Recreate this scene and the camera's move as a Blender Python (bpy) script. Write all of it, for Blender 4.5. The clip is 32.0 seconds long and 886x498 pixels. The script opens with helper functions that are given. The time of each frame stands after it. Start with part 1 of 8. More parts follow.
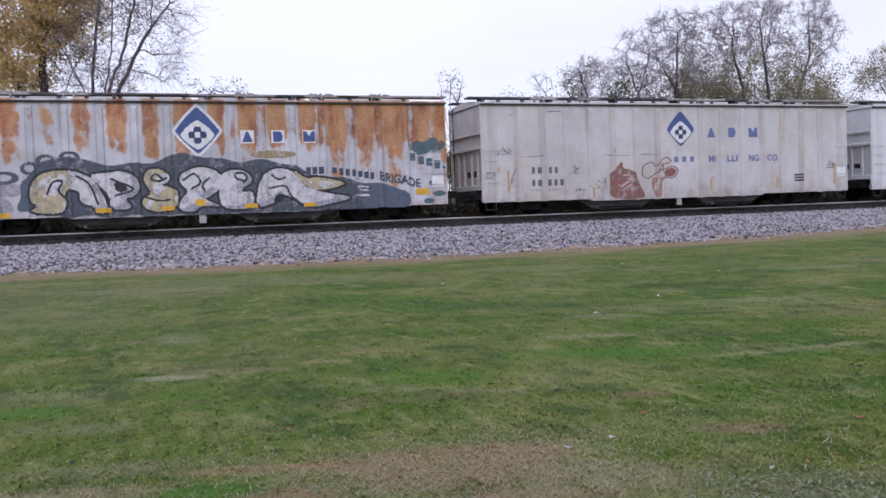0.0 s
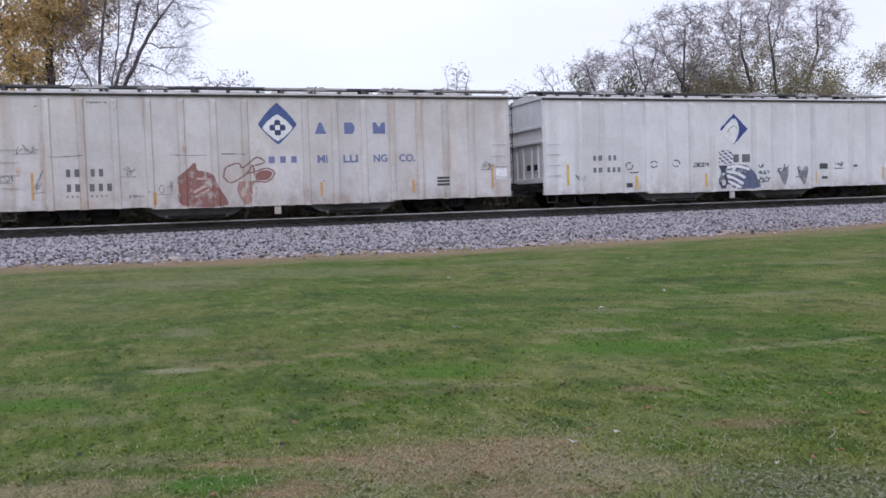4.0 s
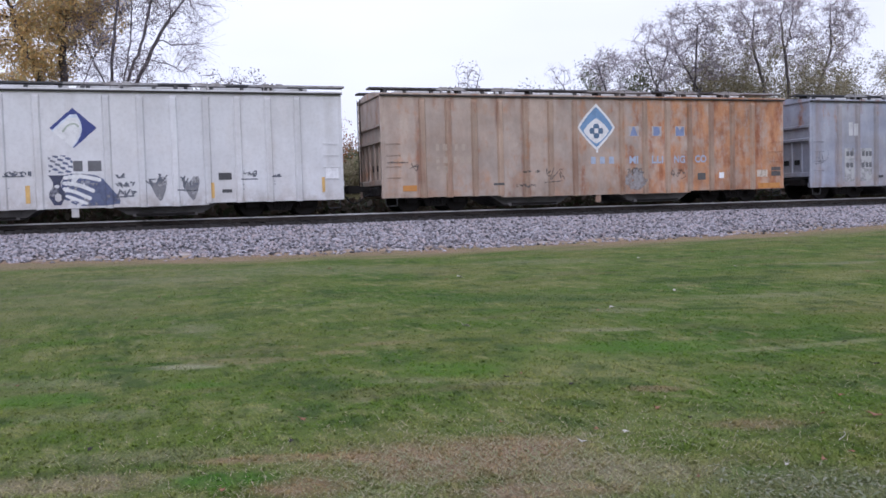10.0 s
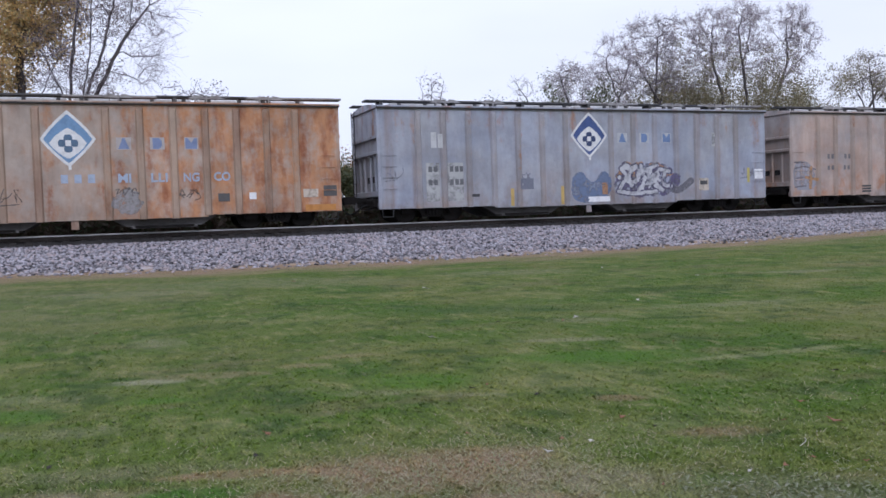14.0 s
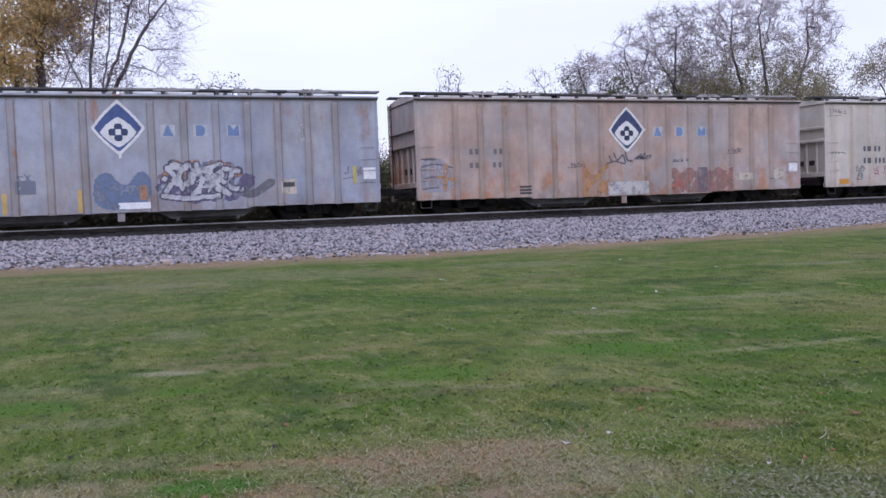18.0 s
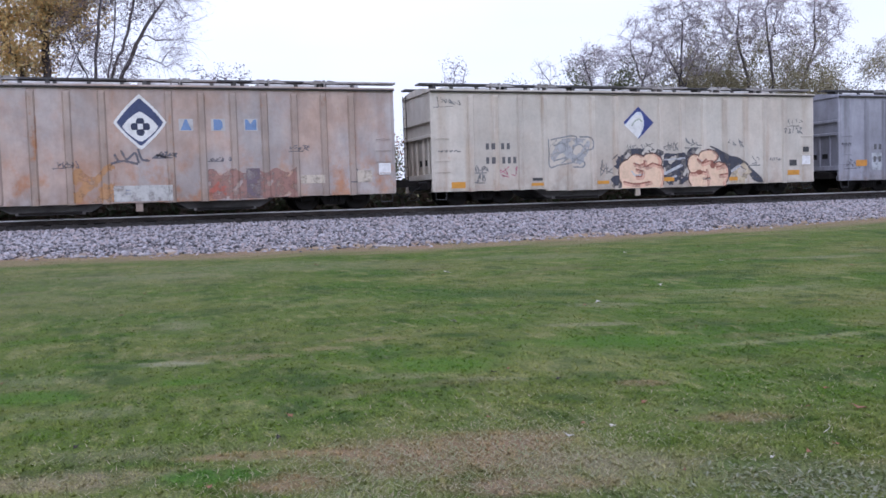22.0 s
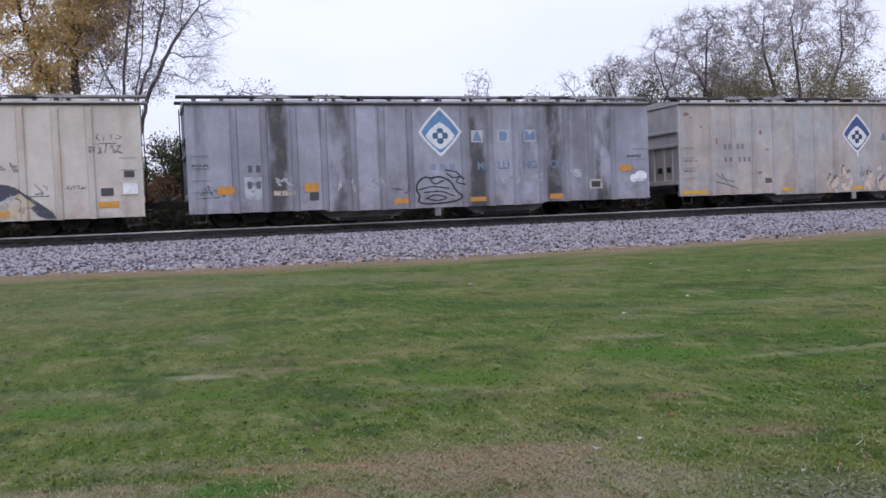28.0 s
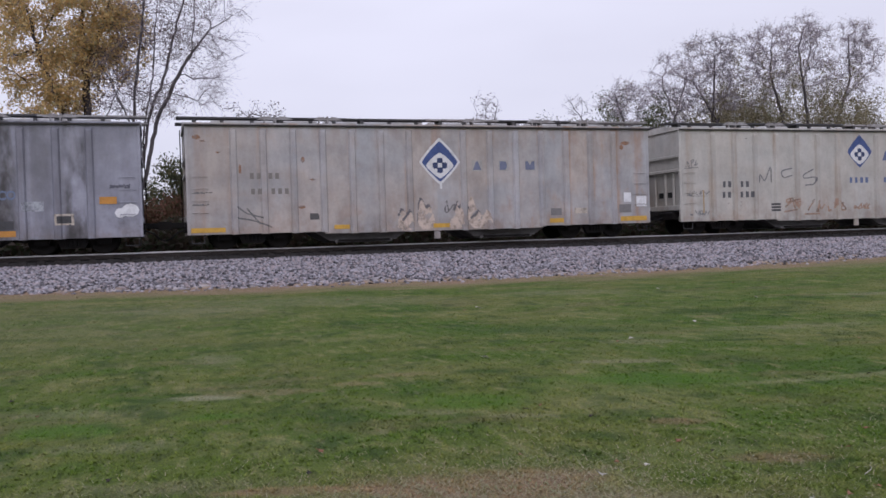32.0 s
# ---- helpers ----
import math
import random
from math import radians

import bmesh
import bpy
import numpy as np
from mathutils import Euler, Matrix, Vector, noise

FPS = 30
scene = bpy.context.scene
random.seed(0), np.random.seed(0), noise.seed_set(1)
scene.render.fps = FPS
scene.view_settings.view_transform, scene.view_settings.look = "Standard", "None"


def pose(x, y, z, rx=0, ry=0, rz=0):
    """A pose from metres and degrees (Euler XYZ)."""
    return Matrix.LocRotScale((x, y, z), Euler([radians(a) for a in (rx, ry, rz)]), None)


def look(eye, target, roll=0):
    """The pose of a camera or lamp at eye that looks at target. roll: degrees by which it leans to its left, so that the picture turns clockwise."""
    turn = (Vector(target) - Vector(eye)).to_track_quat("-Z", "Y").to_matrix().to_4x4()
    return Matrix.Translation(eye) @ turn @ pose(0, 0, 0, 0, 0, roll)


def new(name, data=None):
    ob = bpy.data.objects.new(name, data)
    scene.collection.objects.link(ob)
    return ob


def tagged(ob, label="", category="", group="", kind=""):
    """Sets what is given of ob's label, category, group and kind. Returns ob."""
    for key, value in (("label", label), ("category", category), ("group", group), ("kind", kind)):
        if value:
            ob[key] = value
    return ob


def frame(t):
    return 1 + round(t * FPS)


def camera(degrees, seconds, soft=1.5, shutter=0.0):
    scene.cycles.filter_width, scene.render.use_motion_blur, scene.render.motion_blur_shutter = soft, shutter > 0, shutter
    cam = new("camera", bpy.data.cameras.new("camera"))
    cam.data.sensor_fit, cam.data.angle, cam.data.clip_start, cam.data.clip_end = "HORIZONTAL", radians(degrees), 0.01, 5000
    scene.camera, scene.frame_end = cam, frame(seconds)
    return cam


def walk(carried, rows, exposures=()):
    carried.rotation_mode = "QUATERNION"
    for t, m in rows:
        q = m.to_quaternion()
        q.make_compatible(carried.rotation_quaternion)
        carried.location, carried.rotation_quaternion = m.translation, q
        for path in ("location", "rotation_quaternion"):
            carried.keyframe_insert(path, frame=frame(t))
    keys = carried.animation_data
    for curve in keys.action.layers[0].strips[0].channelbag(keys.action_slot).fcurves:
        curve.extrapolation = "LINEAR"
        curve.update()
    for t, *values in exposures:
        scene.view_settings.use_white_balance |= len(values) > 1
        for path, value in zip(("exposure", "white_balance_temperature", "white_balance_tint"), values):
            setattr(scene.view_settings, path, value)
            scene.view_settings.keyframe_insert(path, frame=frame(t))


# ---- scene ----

# ---------------------------------------------------------------- camera
EYE = 1.53          # height of the lens over the lawn
CLIP = 32.0
cam = camera(53.5, CLIP, soft=1.56)
# seconds, then tilt, lean and turn in degrees of a camera held by hand on one spot
TURNS = (
    (0, 87.49, 2.11, -20.13), (0.5, 87.32, 2.02, -20.57), (1, 87.19, 1.72, -20.89), (1.5, 86.62, 2.32, -20.50),
    (2, 86.95, 1.86, -19.95), (2.5, 86.65, 1.88, -20.12), (3, 86.75, 1.74, -19.85), (3.5, 87.15, 1.89, -19.67),
    (5.5, 86.93, 1.90, -20.50), (6, 87.24, 1.65, -20.81), (6.5, 87.30, 2.11, -20.49), (7, 86.89, 2.27, -20.07),
    (7.5, 86.06, 2.40, -19.58), (8, 86.70, 2.35, -19.51), (8.5, 87.47, 2.60, -19.33), (9, 87.44, 2.14, -19.31),
    (9.5, 86.84, 1.96, -18.82), (10, 87.02, 1.60, -19.08), (10.5, 87.57, 1.30, -19.65), (11, 87.98, 1.79, -19.86),
    (11.5, 87.90, 2.11, -19.80), (12, 87.77, 2.13, -20.67), (12.5, 87.63, 1.80, -21.50), (13, 87.85, 1.61, -21.32),
    (13.5, 88.01, 2.00, -21.48), (14, 87.70, 1.92, -21.38), (14.5, 87.42, 1.45, -21.50), (16.5, 87.50, 1.90, -20.51),
    (17, 87.47, 2.11, -20.48), (17.5, 87.18, 2.19, -20.64), (18, 87.21, 2.05, -20.25), (18.5, 87.42, 2.15, -20.48),
    (19, 87.33, 2.36, -20.25), (19.5, 87.14, 2.34, -20.22), (20, 87.17, 2.32, -19.99), (20.5, 87.05, 2.27, -19.71),
    (21, 86.96, 2.22, -19.93), (21.5, 86.88, 1.99, -19.95), (22, 86.70, 1.77, -19.95), (22.5, 86.66, 2.06, -19.83),
    (23, 87.08, 2.16, -19.31), (23.5, 87.03, 2.05, -18.45), (24, 87.33, 1.61, -18.51), (24.5, 88.13, 1.75, -18.69),
    (25, 88.22, 1.94, -18.66), (25.5, 88.08, 2.25, -18.40), (27.5, 88.01, 2.02, -18.34), (28, 87.57, 2.26, -18.35),
    (28.5, 87.94, 2.31, -18.23), (29, 87.83, 2.20, -18.32), (29.5, 88.25, 2.40, -18.30), (30, 88.68, 2.35, -18.13),
    (30.5, 88.86, 2.35, -18.19), (31, 88.76, 2.32, -18.20), (31.5, 89.17, 2.13, -18.19), (32, 89.07, 1.72, -17.89),
)
# seconds, stops, white balance
EXPOSURE = ((0, -0.04, 5730, 18.5), (3, -0.03, 5760, 17), (6, -0.07, 5850, 12.5), (7, -0.18, 5800, 12.5), (8, 0, 5880, 15), (9, -0.16, 5720, 16), (10, -0.01, 5680, 18), (11, -0.15, 5590, 19.5),
            (12, -0.2, 5600, 19), (13, -0.04, 5640, 17), (14, -0.09, 5630, 15), (17, -0.06, 5550, 20.5), (19, -0.03, 5500, 22.5), (20, -0.05, 5460, 23.5), (21, 0.06, 5450, 21), (22, 0.08, 5480, 17.5), (23, 0.1, 5460, 19.5),
            (24, -0.09, 5530, 20), (25, -0.23, 5800, 18.5), (28, -0.09, 5690, 17.5), (29, -0.09, 5640, 17.5), (30, -0.23, 5850, 18.5), (31, -0.21, 5800, 20.5), (32, -0.37, 5960, 20))
walk(cam, [(t, pose(0, 0, EYE, rx, ry, rz)) for t, rx, ry, rz in TURNS], EXPOSURE)

# ---------------------------------------------------------------- plan, in metres
SIDE_Y = 30.06              # the near side of the train
TRACK_Y = SIDE_Y + 1.6      # middle of the track
RAIL_Z = 1.24               # top of the rails
PITCH = 18.67               # from car to car
LONG = 16.86                # one car's body
WIDE = 3.2
EAVE = 4.2                  # over the rails
SILL = 0.52
LAWN_EDGE = 22.3            # far edge of the lawn, in its lanes
TOE_Y = 1.12 * LAWN_EDGE    # foot of the ballast bank


def rolled(t):
    """How far the first car's body end has come by t seconds."""
    return -6.068 - 4.0472 * t - 0.012772 * t**2 - 7.5056e-05 * t**3 + 2.5246e-06 * t**4


def lane(x, y):
    """From the lawn's own lanes, which run askew to the track, to the plan."""
    return x + 0.106 * y, 1.12 * y


def ground_height(x, y):
    """The lawn: nearly flat, rising a little towards the bank."""
    x, y = x - 0.0946 * y, y / 1.12
    edge = 0.14 + 0.0008 * np.clip(x - 9.0, -22, 22) ** 2
    k = np.clip((y - 3.0) / 18.0, 0, 1)
    lawn = edge * k * k * (3 - 2 * k)
    lawn = lawn + 0.018 * np.sin(x * 0.9 + 1.3 * np.sin(y * 0.5)) * np.clip((y - 2) / 4, 0, 1) * np.clip((21 - y) / 3, 0, 1)
    return lawn


def bank_height(x, y):
    """The lawn, the ballast bank on both sides of the track, and the field behind."""
    lawn = ground_height(x, y)
    k = np.clip((y - TOE_Y) / 4.48, 0, 1)
    top = RAIL_Z - 0.36
    z = lawn + (top - lawn) * k * (1.3 - 0.3 * k)
    down = np.clip((y - TRACK_Y - 1.9) / 3.0, 0, 1)
    rise = np.clip((y - 38.0) / 6.7, 0, 1)
    return z * (1 - down) + (0.75 + 1.5 * rise * rise * (3 - 2 * rise)) * down


# ---------------------------------------------------------------- sky and sun: a bright overcast afternoon
world = bpy.data.worlds.new("world")
scene.world = world
world.use_nodes = True
wt = world.node_tree
wt.nodes.clear()
w_out = wt.nodes.new("ShaderNodeOutputWorld")
w_bg = wt.nodes.new("ShaderNodeBackground")
w_sky = wt.nodes.new("ShaderNodeTexSky")
w_sky.sky_type, w_sky.sun_disc = "NISHITA", False
w_sky.sun_elevation, w_sky.sun_rotation = radians(38), radians(200)
w_co = wt.nodes.new("ShaderNodeTexCoord")
w_sep = wt.nodes.new("ShaderNodeSeparateXYZ")
wt.links.new(w_co.outputs["Generated"], w_sep.inputs[0])
w_ramp = wt.nodes.new("ShaderNodeValToRGB")     # cloud cover, brightest overhead
w_ramp.color_ramp.elements[0].position, w_ramp.color_ramp.elements[0].color = 0.0, (0.965, 0.96, 1.0, 1)
w_ramp.color_ramp.elements[1].position, w_ramp.color_ramp.elements[1].color = 1.0, (1.55, 1.55, 1.62, 1)
e = w_ramp.color_ramp.elements.new(0.12)
e.color = (1.04, 1.03, 1.07, 1)
wt.links.new(w_sep.outputs["Z"], w_ramp.inputs[0])
w_map = wt.nodes.new("ShaderNodeMapping")
w_map.inputs["Scale"].default_value = (1.6, 1.6, 6.0)
wt.links.new(w_co.outputs["Generated"], w_map.inputs[0])
w_noise = wt.nodes.new("ShaderNodeTexNoise")
w_noise.inputs["Scale"].default_value, w_noise.inputs["Detail"].default_value = 1.4, 3
wt.links.new(w_map.outputs[0], w_noise.inputs["Vector"])
w_cl = wt.nodes.new("ShaderNodeMapRange")
w_cl.inputs["From Min"].default_value, w_cl.inputs["From Max"].default_value = 0.3, 0.7
w_cl.inputs["To Min"].default_value, w_cl.inputs["To Max"].default_value = 0.93, 1.05
wt.links.new(w_noise.outputs["Fac"], w_cl.inputs["Value"])
w_mul = wt.nodes.new("ShaderNodeMixRGB")
w_mul.blend_type = "MULTIPLY"
w_mul.inputs[0].default_value = 1
wt.links.new(w_ramp.outputs[0], w_mul.inputs[1])
wt.links.new(w_cl.outputs[0], w_mul.inputs[2])
w_dim = wt.nodes.new("ShaderNodeMixRGB")
w_dim.blend_type = "MULTIPLY"
w_dim.inputs[0].default_value = 1
w_dim.inputs[2].default_value = (0.1, 0.1, 0.1, 1)
wt.links.new(w_sky.outputs[0], w_dim.inputs[1])
w_mix = wt.nodes.new("ShaderNodeMixRGB")
w_mix.inputs[0].default_value = 0.9
wt.links.new(w_dim.outputs[0], w_mix.inputs[1])
wt.links.new(w_mul.outputs[0], w_mix.inputs[2])
wt.links.new(w_mix.outputs[0], w_bg.inputs[0])
w_bg.inputs[1].default_value = 1.0
wt.links.new(w_bg.outputs[0], w_out.inputs[0])

sun = new("sun", bpy.data.lights.new("sun", "SUN"))
sun.data.energy, sun.data.angle, sun.data.color = 0.8, radians(25), (1.0, 0.96, 0.9)
sun.matrix_world = look((-20, -45, 40), (10, 25, 0))
scene.view_settings.exposure = 0.0


# ---------------------------------------------------------------- materials
class Nodes:
    """Short hand for a node material."""

    def __init__(self, name):
        self.mat = bpy.data.materials.new(name)
        self.mat.use_nodes = True
        self.t = self.mat.node_tree
        self.bsdf = self.t.nodes["Principled BSDF"]
        self.co = self.t.nodes.new("ShaderNodeTexCoord").outputs["Object"]

    def put(self, value, socket):
        if hasattr(value, "is_output"):
            self.t.links.new(value, socket)
        elif isinstance(value, (tuple, list)) and len(value) == 3 and socket.type == "RGBA":
            socket.default_value = (*value, 1)
        else:
            socket.default_value = value

    def noise(self, scale, detail=3, vector=None, squeeze=None, rough=0.55):
        n = self.t.nodes.new("ShaderNodeTexNoise")
        n.inputs["Scale"].default_value, n.inputs["Detail"].default_value = scale, detail
        n.inputs["Roughness"].default_value = rough
        v = vector or self.co
        if squeeze:
            m = self.t.nodes.new("ShaderNodeMapping")
            m.inputs["Scale"].default_value = squeeze
            self.t.links.new(v, m.inputs[0])
            v = m.outputs[0]
        self.t.links.new(v, n.inputs["Vector"])
        return n.outputs["Fac"]

    def math(self, op, a, b=0.0, clamp=False):
        n = self.t.nodes.new("ShaderNodeMath")
        n.operation, n.use_clamp = op, clamp
        self.put(a, n.inputs[0])
        self.put(b, n.inputs[1])
        return n.outputs[0]

    def fade(self, v, low, high, to_low=0.0, to_high=1.0):
        n = self.t.nodes.new("ShaderNodeMapRange")
        n.interpolation_type = "SMOOTHSTEP"
        for key, val in (("Value", v), ("From Min", low), ("From Max", high), ("To Min", to_low), ("To Max", to_high)):
            self.put(val, n.inputs[key])
        return n.outputs[0]

    def mix(self, fac, a, b, blend="MIX"):
        n = self.t.nodes.new("ShaderNodeMixRGB")
        n.blend_type = blend
        for i, v in enumerate((fac, a, b)):
            self.put(v, n.inputs[i])
        return n.outputs[0]

    def xyz(self):
        n = self.t.nodes.new("ShaderNodeSeparateXYZ")
        self.t.links.new(self.co, n.inputs[0])
        return n.outputs

    def info(self):
        return self.t.nodes.new("ShaderNodeObjectInfo").outputs["Random"]

    def island(self):
        return self.t.nodes.new("ShaderNodeNewGeometry").outputs["Random Per Island"]

    def bump(self, height, strength=0.3, distance=0.01):
        n = self.t.nodes.new("ShaderNodeBump")
        n.inputs["Strength"].default_value, n.inputs["Distance"].default_value = strength, distance
        self.t.links.new(height, n.inputs["Height"])
        self.t.links.new(n.outputs[0], self.bsdf.inputs["Normal"])

    def done(self, colour, rough=0.6, metal=0.0):
        self.put(colour, self.bsdf.inputs["Base Color"])
        self.put(rough, self.bsdf.inputs["Roughness"])
        self.put(metal, self.bsdf.inputs["Metallic"])
        return self.mat


def surface(name, colour, other=None, scale=6.0, rough=0.6, metal=0.0, bump=0.15, squeeze=None, vary=0.15):
    """A surface with grain at two scales, and a little change from piece to piece."""
    n = Nodes(name)
    other = other or tuple(c * 0.6 for c in colour)
    big, fine = n.noise(scale, 4, squeeze=squeeze), n.noise(scale * 9, 3)
    col = n.mix(n.fade(big, 0.35, 0.7), colour, other)
    col = n.mix(n.fade(fine, 0.3, 0.7, 0.0, 0.35), col, tuple(c * 0.55 for c in colour))
    col = n.mix(1.0, col, n.mix(n.info(), (1 - vary,) * 3, (1 + vary,) * 3), "MULTIPLY")
    n.bump(fine, bump)
    return n.done(col, n.fade(big, 0.3, 0.7, rough - 0.1, min(1, rough + 0.1)), metal)


def car_paint(name, base, tint, tint_amount=0.5, rust=0.35, rust_top=0.0, soot=0.0, panel_rust=0.0, tail=0.0, soft=0.15, panel=0.5, seed=0.0, soot_panels=((3, 1.0), (5, 0.8), (10, 0.9), (12, 0.5), (13, 1.0), (14, 0.4), (15, 1.0)), grime=0.3, grime_colour=(0.30, 0.17, 0.10), warm=(0.42, 0.31, 0.22), uneven=1.0, comb=0.6, runs=0.5, run_colour=(0.22, 0.115, 0.07), rust_dark=(0.17, 0.055, 0.022), rust_light=(0.40, 0.17, 0.06)):
    """Old freight car paint: faded base, a second tint in clouds, rust that runs down, soot panel by panel."""
    n = Nodes(name)
    x, y, z = n.xyz()
    cloud = n.noise(0.45, 4, squeeze=(1, 1, 0.8))
    streak = n.noise(1.0, 4, squeeze=(2.4, 2.4, 0.2), rough=0.5)
    fine = n.noise(9, 3)
    blotch = n.noise(2.1, 5, squeeze=(1, 1, 0.7), rough=0.65)
    col = n.mix(n.math("MULTIPLY", n.fade(cloud, 0.35, 0.66), tint_amount), base, tint)
    # chalky, paler runs
    col = n.mix(n.fade(streak, 0.52, 0.75, 0, 0.16), col, tuple(min(0.85, c * 1.35 + 0.04) for c in base))
    # distance from the middle of a panel, which is a metre wide
    p = n.math("ABSOLUTE", n.math("SUBTRACT", n.math("FRACT", n.math("ADD", x, 0.57)), 0.5))
    # dirt that gathers beside the ribs and along the sill
    col = n.mix(n.math("MULTIPLY", n.fade(p, 0.3, 0.46), n.fade(streak, 0.38, 0.62, 0.0, 0.2)), col, tuple(c * 0.6 for c in tint))
    low = n.fade(z, 0.5, 1.15, 1, 0)
    col = n.mix(n.math("MULTIPLY", low, n.fade(blotch, 0.35, 0.65, 0.0, 0.55)), col, (0.2, 0.14, 0.1))
    which = n.math("FLOOR", n.math("ADD", x, 0.57))
    lot = n.t.nodes.new("ShaderNodeTexWhiteNoise")
    lot.noise_dimensions = "1D"
    n.t.links.new(n.math("ADD", which, seed), lot.inputs["W"])
    col = n.mix(n.math("MULTIPLY", n.fade(lot.outputs["Value"], 0.3, 0.9), n.fade(cloud, 0.3, 0.7, panel * 0.4, panel)), col, tint)
    # brown runs down the flanks of some ribs, and drips from the eave
    near_rib = n.t.nodes.new("ShaderNodeTexWhiteNoise")
    near_rib.noise_dimensions = "1D"
    n.t.links.new(n.math("ADD", n.math("FLOOR", n.math("ADD", x, 0.07)), seed + 0.37), near_rib.inputs["W"])
    reach = n.noise(0.75, 4, squeeze=(2.2, 2.2, 0.45), rough=0.6)
    stain = n.math("MULTIPLY", n.math("MULTIPLY", n.fade(p, 0.27, 0.41), n.fade(reach, 0.40, 0.62)), n.fade(near_rib.outputs["Value"], 0.1, 0.75, 0.15, 1.0))
    col = n.mix(n.math("MULTIPLY", stain, runs), col, run_colour)
    col = n.mix(n.math("MULTIPLY", n.fade(z, 3.2, 4.1), n.fade(streak, 0.47, 0.62, 0.0, 0.4 * runs)), col, tuple(c * 0.7 for c in run_colour))
    g = n.noise(1.25, 5, squeeze=(1, 1, 0.8), rough=0.65)
    col = n.mix(n.math("MULTIPLY", n.fade(z, 0.9, 2.4, 1, 0.2), n.fade(g, 0.46, 0.66, 0.0, grime)), col, grime_colour)
    if soot:
        chosen = 0.1
        for k, amount in soot_panels:
            chosen = n.math("ADD", chosen, n.math("MULTIPLY", n.math("LESS_THAN", n.math("ABSOLUTE", n.math("SUBTRACT", which, k)), 0.5), amount))
        smear = n.noise(0.9, 4, squeeze=(1.3, 1.3, 0.5))
        run = n.math("MULTIPLY", n.fade(smear, 0.34, 0.58), n.fade(p, 0.47, 0.2))
        col = n.mix(n.math("MULTIPLY", n.math("MULTIPLY", chosen, run), soot), col, (0.055, 0.05, 0.052))
    # rust
    bias = n.math("ADD", n.math("MULTIPLY", streak, comb), n.math("MULTIPLY", blotch, 1.15 - comb))
    if rust_top:
        ragged = n.math("ADD", z, n.math("MULTIPLY", n.math("SUBTRACT", n.noise(0.85, 4, squeeze=(1.4, 1.4, 0.8)), 0.5), 2.6))
        bias = n.math("ADD", bias, n.fade(ragged, 1.8, 3.2, -0.4 * rust_top, 0.14 * rust_top))
    if panel_rust:
        bias = n.math("ADD", bias, n.fade(p, 0.16, 0.38, 0.1 * panel_rust, -0.55 * panel_rust))
        bias = n.math("ADD", bias, n.math("MULTIPLY", n.math("SUBTRACT", lot.outputs["Value"], 0.55), 0.5 * panel_rust))
    if tail:
        bias = n.math("ADD", bias, n.fade(x, 6.0, 13.0, -0.05, tail))
    mask = n.fade(bias, 0.78 - rust * 0.35, 0.78 - rust * 0.35 + soft)
    rcol = n.mix(n.fade(n.noise(1.6, 5, squeeze=(1.5, 1.5, 0.6)), 0.4, 0.66), rust_light, rust_dark)
    col = n.mix(n.math("MULTIPLY", mask, n.fade(fine, 0.2, 0.6, 0.8, 1.0)), col, rcol)
    col = n.mix(n.fade(fine, 0.4, 0.75, 0.0, 0.09), col, (0.1, 0.08, 0.07))
    # uneven fading: broad clouds, and short smears under the seams
    broad = n.noise(0.75, 5, squeeze=(1, 1, 0.9), rough=0.62)
    smears = n.noise(2.4, 5, squeeze=(1.2, 1.2, 0.4), rough=0.7)
    tone = n.math("MULTIPLY", n.fade(broad, 0.34, 0.66, 1 - 0.14 * uneven, 1 + 0.12 * uneven), n.fade(smears, 0.32, 0.62, 1 - 0.09 * uneven, 1 + 0.04 * uneven))
    col = n.mix(1.0, col, tone, "MULTIPLY")
    col = n.mix(n.fade(n.noise(1.5, 5, rough=0.65), 0.52, 0.7, 0.0, 0.22 * uneven), col, warm)
    col = n.mix(1.0, col, n.mix(n.info(), (0.87,) * 3, (1.0,) * 3), "MULTIPLY")
    n.bump(fine, 0.12)
    return n.done(col, n.fade(bias, 0.5, 0.9, 0.5, 0.85))


def foliage(name, a, b, c=None):
    n = Nodes(name)
    i = n.island()
    col = n.mix(i, a, b)
    if c:
        w = n.t.nodes.new("ShaderNodeTexWhiteNoise")
        w.noise_dimensions = "1D"
        n.t.links.new(i, w.inputs["W"])
        col = n.mix(n.fade(w.outputs["Value"], 0.55, 0.8), col, c)
    n.bsdf.inputs["Transmission Weight"].default_value = 0.0
    n.bsdf.inputs["Subsurface Weight"].default_value = 0.0
    mat = n.done(col, 0.7)
    tr = n.t.nodes.new("ShaderNodeBsdfTranslucent")
    mx = n.t.nodes.new("ShaderNodeMixShader")
    mx.inputs[0].default_value = 0.4
    n.put(col, tr.inputs[0])
    out = n.t.nodes["Material Output"]
    n.t.links.new(n.bsdf.outputs[0], mx.inputs[1])
    n.t.links.new(tr.outputs[0], mx.inputs[2])
    n.t.links.new(mx.outputs[0], out.inputs[0])
    return mat


